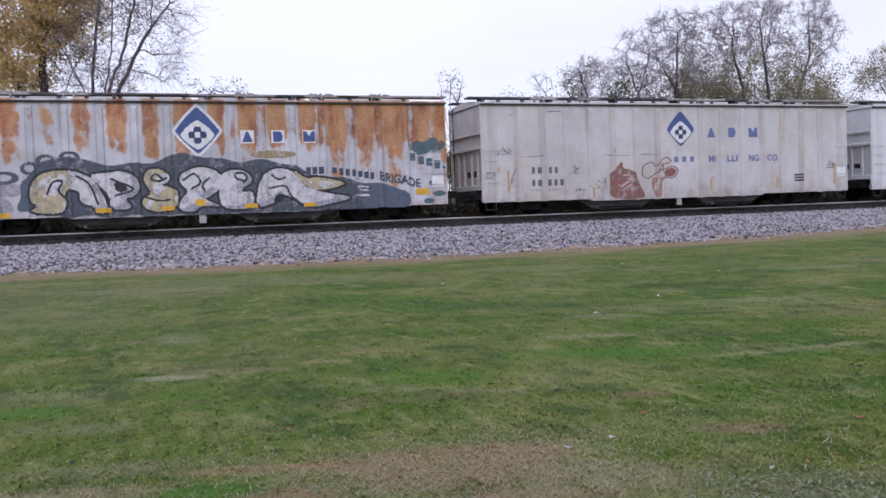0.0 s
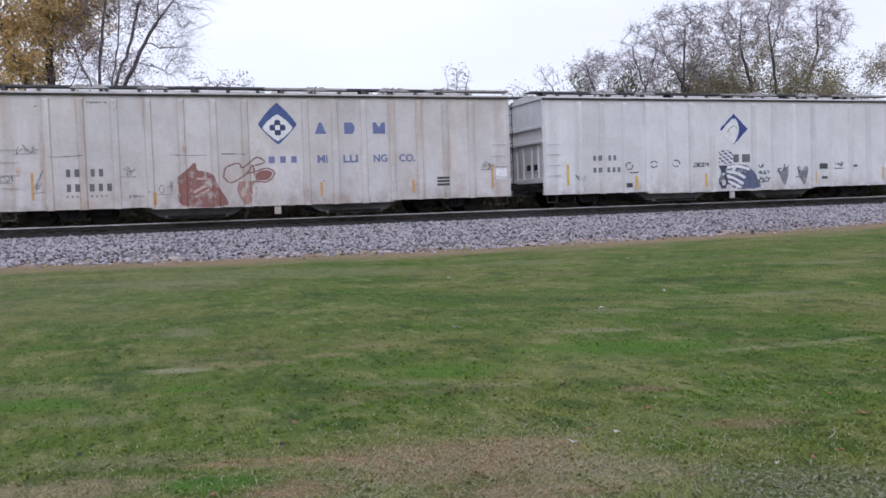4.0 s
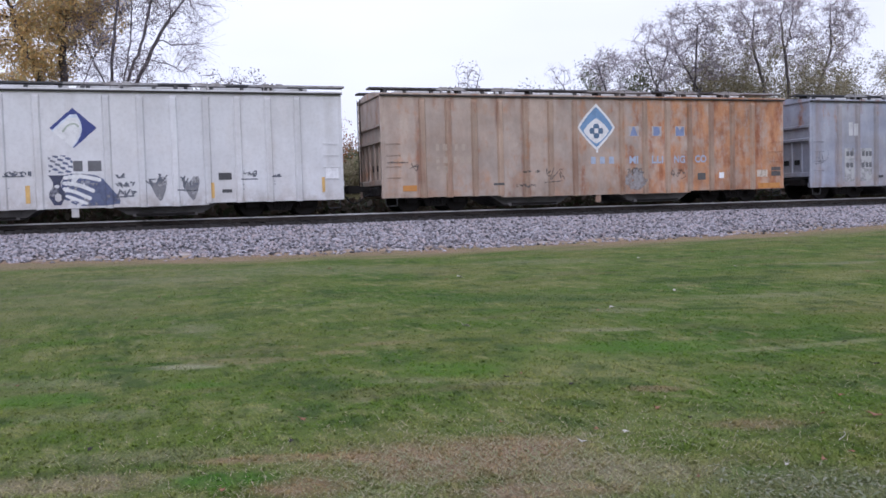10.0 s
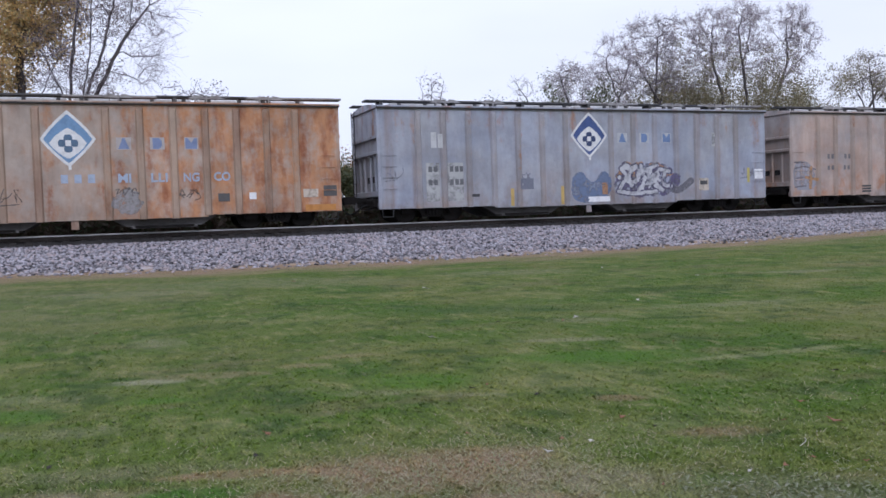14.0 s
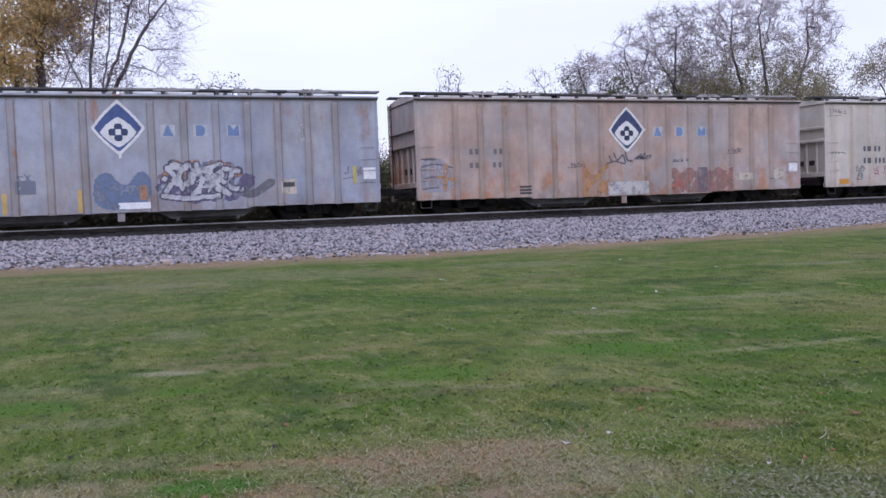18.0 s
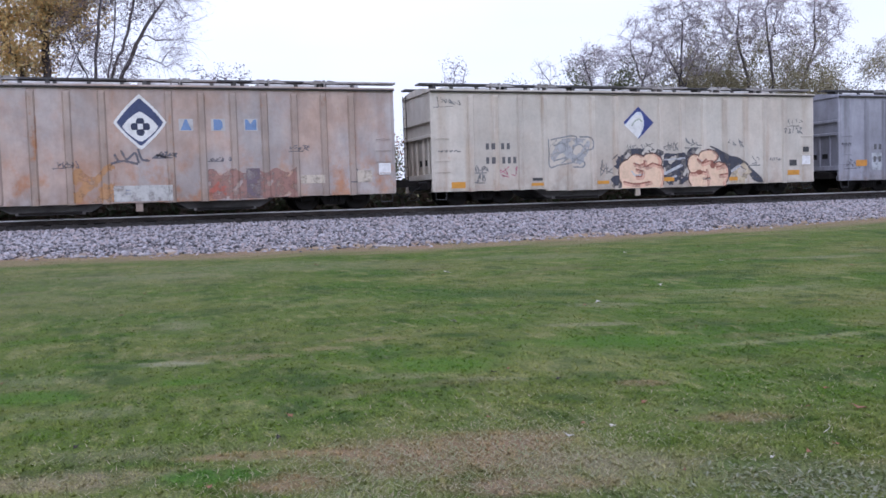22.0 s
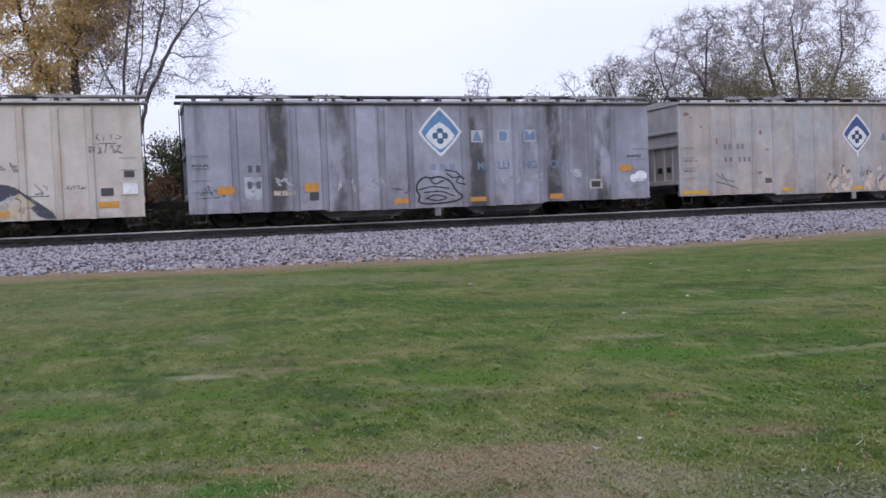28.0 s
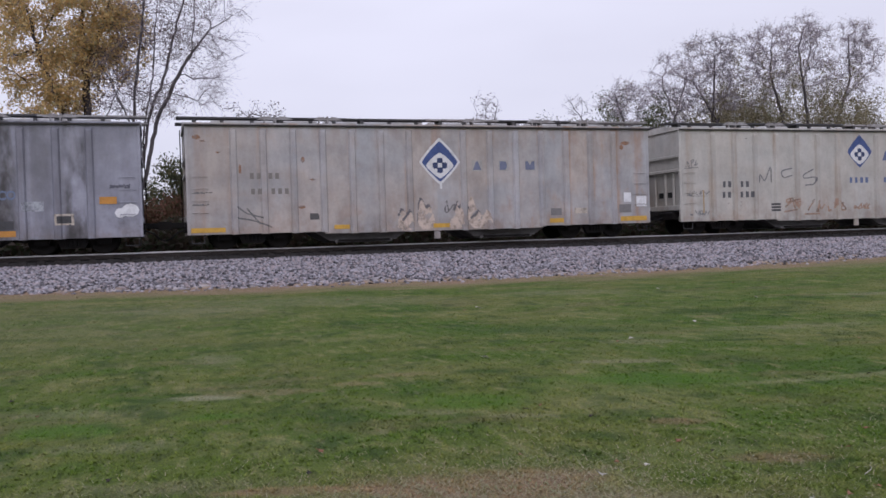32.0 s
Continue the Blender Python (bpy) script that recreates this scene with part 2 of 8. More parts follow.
def lawn_material(name, bank=False):
    """Mown grass in streaks along the track, with straw patches and bare brown places."""
    n = Nodes(name)
    x, y, z = n.xyz()
    x, y = n.math("SUBTRACT", x, n.math("MULTIPLY", y, 0.0946)), n.math("DIVIDE", y, 1.12)
    streaks = n.noise(0.6, 5, squeeze=(0.6, 0.75, 0), rough=0.55)
    cloud = n.noise(0.33, 4, squeeze=(0.8, 1.3, 0))
    tuft = n.noise(5.5, 4, squeeze=(1.1, 0.4, 0))
    fine = n.noise(60, 3)
    mott = n.noise(1.5, 6, squeeze=(0.9, 0.55, 0), rough=0.68)
    col = n.mix(n.fade(cloud, 0.38, 0.6), (0.145, 0.170, 0.042), (0.082, 0.145, 0.018))
    col = n.mix(n.fade(streaks, 0.51, 0.66, 0, 0.6), col, (0.215, 0.225, 0.088))
    col = n.mix(n.fade(streaks, 0.48, 0.36, 0, 0.85), col, (0.062, 0.128, 0.013))
    col = n.mix(n.fade(mott, 0.53, 0.66, 0, 0.8), col, (0.228, 0.235, 0.092))
    col = n.mix(n.fade(mott, 0.46, 0.33, 0, 0.8), col, (0.048, 0.092, 0.012))
    col = n.mix(n.fade(tuft, 0.55, 0.7, 0, 0.65), col, (0.25, 0.25, 0.11))
    col = n.mix(n.fade(tuft, 0.44, 0.3, 0, 0.4), col, (0.04, 0.068, 0.014))

    brown = n.noise(0.7, 5, squeeze=(0.6, 1.2, 0), rough=0.6)
    col = n.mix(n.fade(brown, 0.52, 0.68, 0, 0.6), col, (0.17, 0.15, 0.075))
    dark = n.noise(1.7, 5, squeeze=(0.7, 0.6, 0), rough=0.65)
    col = n.mix(n.fade(dark, 0.48, 0.34, 0, 0.7), col, (0.042, 0.082, 0.02))

    speck = n.noise(8.5, 4, squeeze=(1.1, 0.35, 0), rough=0.6)
    col = n.mix(n.fade(speck, 0.45, 0.33, 0, 0.5), col, (0.035, 0.06, 0.016))
    col = n.mix(n.fade(speck, 0.56, 0.68, 0, 0.5), col, (0.21, 0.215, 0.115))

    ragged = n.math("MULTIPLY", n.math("SUBTRACT", n.noise(2.6, 5, squeeze=(0.9, 0.8, 0), rough=0.68), 0.5), 1.25)

    def patch(cx, cy, rx, ry, colour, amount, slope=0.25):
        """A ragged patch of another colour, drawn out along the mower's way."""
        nonlocal col
        a = n.math("POWER", n.math("DIVIDE", n.math("SUBTRACT", x, cx), rx), 2)
        across = n.math("ADD", n.math("SUBTRACT", y, cy), n.math("MULTIPLY", n.math("SUBTRACT", x, cx), slope))
        b = n.math("POWER", n.math("DIVIDE", across, ry), 2)
        d = n.math("ADD", n.math("SQRT", n.math("ADD", a, b)), ragged)
        col = n.mix(n.math("MULTIPLY", n.fade(d, 1.35, 0.5), n.fade(tuft, 0.3, 0.6, 0.45 * amount, amount)), col, colour)

    dry = n.math("MULTIPLY", n.math("MULTIPLY", n.fade(y, 5.6, 3.4, 0, 0.6), n.fade(y, 0.5, 2.6)), n.math("MULTIPLY", n.fade(mott, 0.4, 0.56), n.fade(x, 3.2, 1.4, 0.3, 1.0)))
    col = n.mix(dry, col, (0.25, 0.25, 0.13))
    pale, tan, deep, rich, brown_dry = (0.245, 0.245, 0.14), (0.225, 0.20, 0.10), (0.042, 0.085, 0.014), (0.075, 0.165, 0.016), (0.31, 0.215, 0.145)
    patch(-0.5, 7.85, 0.42, 0.13, (0.29, 0.29, 0.19), 0.85)
    patch(0.15, 7.85, 0.6, 0.17, tan, 0.9)
    patch(-1.65, 7.6, 0.5, 0.2, pale, 0.5)
    patch(-1.1, 6.3, 0.5, 0.16, pale, 0.45)
    patch(5.6, 6.36, 1.2, 0.11, (0.25, 0.26, 0.13), 0.7, 0.09)
    patch(4.15, 7.9, 0.55, 0.13, pale, 0.8)
    patch(-0.45, 10.1, 0.35, 0.4, pale, 0.6)
    patch(1.5, 6.32, 0.4, 0.13, pale, 0.5)
    patch(2.13, 5.95, 0.3, 0.07, pale, 0.75)
    patch(1.57, 8.12, 0.4, 0.13, tan, 0.85)
    patch(1.04, 7.86, 0.25, 0.11, tan, 0.85)
    patch(5.05, 9.15, 0.55, 0.22, pale, 0.6)
    patch(7.6, 9.6, 1.4, 0.25, pale, 0.5)
    patch(12.3, 12.9, 0.9, 0.28, pale, 0.7)
    patch(-1.2, 16.0, 1.6, 0.55, pale, 0.6)
    patch(3.28, 5.38, 0.28, 0.11, (0.22, 0.17, 0.10), 0.85)
    patch(3.4, 4.3, 0.34, 0.12, (0.22, 0.165, 0.10), 0.85)
    patch(2.5, 7.9, 0.4, 0.15, deep, 0.85)
    patch(-1.05, 7.95, 0.35, 0.1, deep, 0.85)
    patch(-0.7, 8.06, 0.18, 0.09, deep, 0.95)
    patch(-1.55, 6.95, 0.5, 0.27, rich, 0.85)
    patch(-0.37, 7.0, 0.3, 0.14, rich, 0.8)
    patch(3.95, 6.95, 1.0, 0.32, rich, 0.9)
    patch(1.92, 6.6, 0.55, 0.35, rich, 0.85)
    patch(2.5, 5.18, 0.3, 0.16, deep, 0.7)
    patch(6.3, 8.85, 0.65, 0.11, deep, 0.85)
    patch(8.3, 11.6, 1.3, 0.38, deep, 0.85)
    patch(4.4, 10.7, 1.6, 0.55, (0.045, 0.10, 0.022), 0.75)
    patch(6.6, 7.6, 1.4, 0.35, (0.095, 0.15, 0.02), 0.7)
    patch(0.2, 11.1, 0.6, 0.35, deep, 0.65)
    patch(3.4, 4.72, 0.3, 0.11, deep, 0.65)
    patch(1.3, 4.3, 0.8, 0.4, brown_dry, 0.95, 0.35)
    patch(1.75, 4.45, 0.4, 0.2, brown_dry, 0.8)
    patch(0.2, 4.74, 0.5, 0.09, (0.30, 0.20, 0.13), 0.85)
    patch(0.3, 4.22, 0.3, 0.16, (0.30, 0.20, 0.13), 0.85)
    patch(1.55, 3.7, 0.5, 0.14, (0.31, 0.22, 0.16), 0.85)
    patch(2.05, 3.85, 0.6, 0.28, (0.27, 0.24, 0.16), 0.75)
    patch(-0.9, 4.72, 0.8, 0.17, (0.28, 0.235, 0.155), 0.85)
    patch(-0.55, 5.1, 0.9, 0.14, (0.20, 0.20, 0.11), 0.6)
    patch(-0.1, 4.46, 0.36, 0.15, (0.06, 0.15, 0.018), 0.95)
    patch(3.0, 3.25, 0.6, 0.3, (0.17, 0.185, 0.115), 0.6)
    patch(3.55, 3.42, 0.25, 0.09, (0.14, 0.18, 0.035), 0.7)
    patch(6.9, 16.3, 1.6, 0.8, (0.22, 0.22, 0.12), 0.6)
    patch(-2.6, 12.5, 2.0, 1.6, (0.17, 0.175, 0.085), 0.4)
    patch(-3.6, 16.5, 4.5, 2.6, (0.19, 0.19, 0.10), 0.4)
    patch(1.5, 17.0, 3.0, 1.2, (0.21, 0.215, 0.12), 0.5)
    # worn, reddish strip beside the stones
    edge = n.math("ADD", y, n.math("MULTIPLY", n.math("SUBTRACT", n.noise(0.6, 5, squeeze=(0.5, 1, 0)), 0.5), 5.0))
    col = n.mix(n.fade(edge, LAWN_EDGE - 4.0, LAWN_EDGE - 1.0, 0, 0.75), col, (0.25, 0.215, 0.12))
    worn_strip = n.math("MULTIPLY", n.fade(edge, LAWN_EDGE - 2.9, LAWN_EDGE - 0.4), n.fade(n.noise(1.6, 5, squeeze=(0.5, 1.2, 0), rough=0.7), 0.38, 0.58, 0.25, 0.95))
    col = n.mix(worn_strip, col, (0.33, 0.225, 0.165))
    col = n.mix(n.fade(edge, LAWN_EDGE + 4.0, LAWN_EDGE + 9.0, 0, 0.9), col, (0.12, 0.11, 0.05))
    col = n.mix(n.fade(fine, 0.35, 0.7, 0, 0.5), col, (0.03, 0.045, 0.016))
    col = n.mix(1.0, col, (1.03, 1.0, 1.0), "MULTIPLY")
    n.bump(n.math("ADD", n.math("MULTIPLY", tuft, 1.2), fine), 0.9, 0.04)
    n.bsdf.inputs["Specular IOR Level"].default_value = 0.15
    return n.done(col, 0.9)


def blade_material(name, source):
    """The lawn's own colours, changed a little from blade to blade."""
    m = source.copy()
    m.name = name
    t = m.node_tree
    b = t.nodes["Principled BSDF"]
    link = b.inputs["Base Color"].links[0]
    src = link.from_socket
    mul = t.nodes.new("ShaderNodeMixRGB")
    mul.blend_type, mul.inputs[0].default_value = "MULTIPLY", 1
    rnd = t.nodes.new("ShaderNodeNewGeometry")
    ramp = t.nodes.new("ShaderNodeValToRGB")
    ramp.color_ramp.elements[0].color = (1.12, 1.16, 0.99, 1)
    ramp.color_ramp.elements[1].color = (1.8, 1.7, 1.55, 1)
    for at, value in ((0.2, (1.28, 1.33, 1.12, 1)), (0.86, (1.45, 1.47, 1.26, 1)), (0.94, (1.62, 1.57, 1.4, 1))):
        ramp.color_ramp.elements.new(at).color = value
    t.links.new(rnd.outputs["Random Per Island"], ramp.inputs[0])
    t.links.new(src, mul.inputs[1])
    t.links.new(ramp.outputs[0], mul.inputs[2])
    t.links.new(mul.outputs[0], b.inputs["Base Color"])
    for l in list(b.inputs["Normal"].links):
        t.links.remove(l)
    return m


MAT = {}
MAT["lawn"] = lawn_material("lawn")
MAT["blade"] = blade_material("grass_blade", MAT["lawn"])
MAT["rail_side"] = surface("rusty_rail", (0.04, 0.03, 0.026), (0.025, 0.021, 0.02), 3, 0.85)
MAT["rail_head"] = surface("worn_rail_head", (0.62, 0.60, 0.60), (0.5, 0.48, 0.47), 2, 0.45, 0.5, 0.05)
# near-black colour stands in for the shade around rails and ties
MAT["crib"] = surface("ballast_in_painted_shade", (0.032, 0.029, 0.028), (0.02, 0.018, 0.018), 6, 0.9, bump=0.8)
MAT["undergrowth"] = foliage("dark_undergrowth", (0.05, 0.042, 0.026), (0.075, 0.05, 0.034), (0.045, 0.055, 0.025))
MAT["tie"] = surface("creosoted_wood", (0.035, 0.03, 0.028), (0.022, 0.02, 0.018), 4, 0.9, squeeze=(4, 0.5, 4))
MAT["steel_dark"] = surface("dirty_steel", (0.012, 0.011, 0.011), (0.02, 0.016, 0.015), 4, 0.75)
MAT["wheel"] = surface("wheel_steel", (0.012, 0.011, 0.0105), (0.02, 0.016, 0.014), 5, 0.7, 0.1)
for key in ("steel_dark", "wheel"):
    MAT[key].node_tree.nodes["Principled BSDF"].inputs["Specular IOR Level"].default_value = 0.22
# black of the air hoses; on vent slots it paints the shade inside
MAT["hole"] = surface("slot_and_hose_black", (0.012, 0.012, 0.013), None, 4, 0.9)
MAT["grating"] = surface("galvanised_grating", (0.05, 0.05, 0.054), (0.10, 0.097, 0.095), 3, 0.7, 0.2)
MAT["hatch"] = surface("pale_hatch_cover", (0.55, 0.55, 0.56), (0.4, 0.38, 0.36), 2, 0.5)
MAT["bark"] = surface("grey_brown_bark", (0.115, 0.10, 0.10), (0.07, 0.06, 0.062), 5, 0.95, squeeze=(3, 3, 0.6))
MAT["twig"] = surface("mauve_grey_twigs", (0.36, 0.32, 0.36), (0.28, 0.24, 0.27), 2, 0.95)
MAT["gold"] = foliage("golden_leaves", (0.72, 0.50, 0.21), (0.62, 0.44, 0.19), (0.50, 0.43, 0.22))
MAT["olive"] = foliage("olive_leaves", (0.25, 0.215, 0.135), (0.31, 0.26, 0.17), (0.22, 0.21, 0.11))
MAT["thin_leaf"] = foliage("mauve_brown_leaves", (0.44, 0.37, 0.35), (0.50, 0.43, 0.41), (0.40, 0.35, 0.26))
MAT["straw"] = foliage("dry_straw", (0.40, 0.35, 0.24), (0.30, 0.26, 0.16), (0.26, 0.30, 0.15))
MAT["weed"] = foliage("grey_green_weed", (0.215, 0.235, 0.14), (0.16, 0.19, 0.10), (0.29, 0.29, 0.21))
MAT["brown_leaf"] = foliage("brown_leaves", (0.17, 0.12, 0.10), (0.13, 0.10, 0.09))
MAT["green"] = foliage("dark_green_leaves", (0.065, 0.085, 0.045), (0.10, 0.115, 0.055), (0.14, 0.125, 0.055))
MAT["rust_leaf"] = foliage("russet_leaves", (0.20, 0.09, 0.06), (0.14, 0.075, 0.05), (0.12, 0.10, 0.05))
MAT["gold_brown"] = foliage("golden_brown_leaves", (0.20, 0.135, 0.055), (0.13, 0.095, 0.045), (0.10, 0.09, 0.045))
MAT["orange_leaf"] = foliage("orange_leaves", (0.34, 0.13, 0.03), (0.25, 0.11, 0.03), (0.16, 0.09, 0.03))


def stone_material():
    n = Nodes("grey_pink_stone")
    i = n.island()
    col = n.mix(i, (0.085, 0.08, 0.09), (0.42, 0.40, 0.435))
    w = n.t.nodes.new("ShaderNodeTexWhiteNoise")
    w.noise_dimensions = "1D"
    n.t.links.new(i, w.inputs["W"])
    col = n.mix(n.fade(w.outputs["Value"], 0.62, 0.7), col, (0.37, 0.315, 0.32))
    col = n.mix(n.fade(w.outputs["Value"], 0.86, 0.92), col, (0.05, 0.047, 0.053))
    return n.done(col, 0.85)


MAT["stone"] = stone_material()


def bed_material():
    """Grey stone, brown and earthy along the ragged foot of the bank."""
    n = Nodes("crushed_stone_bed")
    x, y, z = n.xyz()
    col = n.mix(n.fade(n.noise(9, 4), 0.35, 0.65), (0.07, 0.065, 0.07), (0.18, 0.17, 0.185))
    foot = n.math("ADD", y, n.math("MULTIPLY", n.math("SUBTRACT", n.noise(0.9, 5, squeeze=(0.6, 1, 0)), 0.5), 3.0))
    col = n.mix(n.fade(foot, TOE_Y + 0.9, TOE_Y + 0.2), col, n.mix(n.noise(3, 4), (0.34, 0.23, 0.165), (0.22, 0.17, 0.10)))
    grit = n.math("MULTIPLY", n.fade(foot, TOE_Y + 0.1, TOE_Y + 0.6), n.fade(foot, TOE_Y + 1.6, TOE_Y + 0.7))
    col = n.mix(n.math("MULTIPLY", grit, n.fade(n.noise(2.2, 5, squeeze=(0.4, 1.2, 0), rough=0.7), 0.42, 0.6)), col, n.mix(n.noise(14, 4), (0.5, 0.47, 0.48), (0.3, 0.27, 0.27)))
    n.bump(n.noise(30, 3), 0.8)
    return n.done(col, 0.9)


MAT["bed"] = bed_material()


# ---------------------------------------------------------------- mesh helpers
class Shape:
    """Corners and faces, gathered and then turned into one mesh."""

    def __init__(self):
        self.v, self.f = [], []

    def add(self, verts, faces):
        k = len(self.v)
        self.v += [tuple(p) for p in verts]
        self.f += [tuple(i + k for i in f) for f in faces]
        return self

    def box(self, x0, x1, y0, y1, z0, z1, c=0.0):
        """A box, its edges cut by c."""
        if not c:
            v = [(x, y, z) for x in (x0, x1) for y in (y0, y1) for z in (z0, z1)]
            return self.add(v, [(0, 1, 3, 2), (4, 6, 7, 5), (0, 4, 5, 1), (2, 3, 7, 6), (0, 2, 6, 4), (1, 5, 7, 3)])
        b = bmesh.new()
        bmesh.ops.create_cube(b, size=1)
        for q in b.verts:
            q.co = ((x0 + x1) / 2 + q.co.x * (x1 - x0), (y0 + y1) / 2 + q.co.y * (y1 - y0), (z0 + z1) / 2 + q.co.z * (z1 - z0))
        bmesh.ops.bevel(b, geom=b.edges[:], offset=c, segments=1, affect="EDGES")
        b.verts.index_update()
        self.add([q.co for q in b.verts], [[q.index for q in f.verts] for f in b.faces])
        b.free()
        return self

    def prism(self, outline, axis, a, b):
        """An outline of (p, q) pairs drawn out along an axis from a to b. x: (y, z); y: (x, z); z: (x, y)."""
        place = {"x": lambda s, p, q: (s, p, q), "y": lambda s, p, q: (p, s, q), "z": lambda s, p, q: (p, q, s)}[axis]
        n = len(outline)
        v = [place(a, *p) for p in outline] + [place(b, *p) for p in outline]
        return self.add(v, [tuple(range(n))[::-1], tuple(range(n, 2 * n))] + [(i, (i + 1) % n, n + (i + 1) % n, n + i) for i in range(n)])

    def tube(self, points, radii, sides=6):
        """A tapered tube along points."""
        pts = [Vector(p) for p in points]
        k = len(self.v)
        for i, p in enumerate(pts):
            d = (pts[min(i + 1, len(pts) - 1)] - pts[max(i - 1, 0)]).normalized()
            a = d.orthogonal().normalized()
            b = d.cross(a)
            for s in range(sides):
                w = 2 * math.pi * s / sides
                self.v.append(tuple(p + (a * math.cos(w) + b * math.sin(w)) * radii[i]))
        for i in range(len(pts) - 1):
            for s in range(sides):
                q, r = k + i * sides + s, k + i * sides + (s + 1) % sides
                self.f.append((q, r, r + sides, q + sides))
        self.f.append(tuple(k + s for s in range(sides))[::-1])
        self.f.append(tuple(k + (len(pts) - 1) * sides + s for s in range(sides)))
        return self

    def lathe(self, profile, axis="y", sides=20, centre=(0, 0, 0)):
        """A profile of (radius, along) turned round an axis through centre."""
        k, n = len(self.v), len(profile)
        for s in range(sides):
            w = 2 * math.pi * s / sides
            for r, h in profile:
                p, q = r * math.cos(w), r * math.sin(w)
                o = (p, h, q) if axis == "y" else (h, p, q) if axis == "x" else (p, q, h)
                self.v.append(tuple(a + b for a, b in zip(o, centre)))
        for s in range(sides):
            for i in range(n - 1):
                a, b = k + s * n + i, k + (s + 1) % sides * n + i
                self.f.append((a, b, b + 1, a + 1))
        return self

    def mesh(self, name, material, smooth=False):
        m = bpy.data.meshes.new(name)
        m.from_pydata(self.v, [], self.f)
        m.materials.append(material)
        if smooth:
            m.polygons.foreach_set("use_smooth", [True] * len(m.polygons))
        m.update()
        return m


def part(name, shape, material, parent=None, label="", smooth=False):
    """One mesh object under a thing or a part; shape may be a mesh that others share."""
    data = shape if isinstance(shape, bpy.types.Mesh) else shape.mesh(name, material, smooth)
    ob = new(name, data)
    ob.parent = parent
    if label:
        ob["label"] = label
    return ob


SHARED = {}


def shared(key, build, material, smooth=False):
    """A mesh that is built once for all cars."""
    if key not in SHARED:
        SHARED[key] = build().mesh(key, material, smooth)
    return SHARED[key]


def raw_mesh(name, verts, faces, material, sides):
    """A big mesh straight from arrays."""
    m = bpy.data.meshes.new(name)
    nv, nf = len(verts), len(faces)
    m.vertices.add(nv)
    m.vertices.foreach_set("co", verts.astype(np.float32).ravel())
    m.loops.add(nf * sides)
    m.loops.foreach_set("vertex_index", faces.astype(np.int32).ravel())
    m.polygons.add(nf)
    m.polygons.foreach_set("loop_start", np.arange(nf, dtype=np.int32) * sides)
    m.update(calc_edges=True)
    m.materials.append(material)
    return m


# ---------------------------------------------------------------- ground, one sheet to the horizon
def ground_sheet():
    xs = np.concatenate([[-2500, -900, -300, -120, -60], np.arange(-30, 82, 0.7), [95, 120, 170, 300, 900, 2500]])
    ys = np.concatenate([[-2500, -900, -250, -80, -25, -8], np.arange(0, 26.6, 0.35), np.arange(26.6, 40, 0.5), [45, 54, 67, 95, 160, 400, 1000, 2500]])
    gx, gy = np.meshgrid(xs, ys)
    gz = bank_height(gx, gy)
    gz = gz - 0.10 * np.clip((gy - TOE_Y - 0.1) / 0.5, 0, 1) * np.clip((36.6 - gy) / 0.5, 0, 1)
    v = np.stack([gx, gy, gz], -1).reshape(-1, 3)
    w = len(xs)
    i = (np.arange(len(ys) - 1)[:, None] * w + np.arange(w - 1)[None]).ravel()
    m = raw_mesh("ground", v, np.stack([i, i + 1, i + w + 1, i + w], -1), MAT["lawn"], 4)
    m.polygons.foreach_set("use_smooth", [True] * len(m.polygons))
    ob = new("ground", m)
    return tagged(ob, "mown green lawn with straw-coloured dry patches", "lawn", kind="structure")


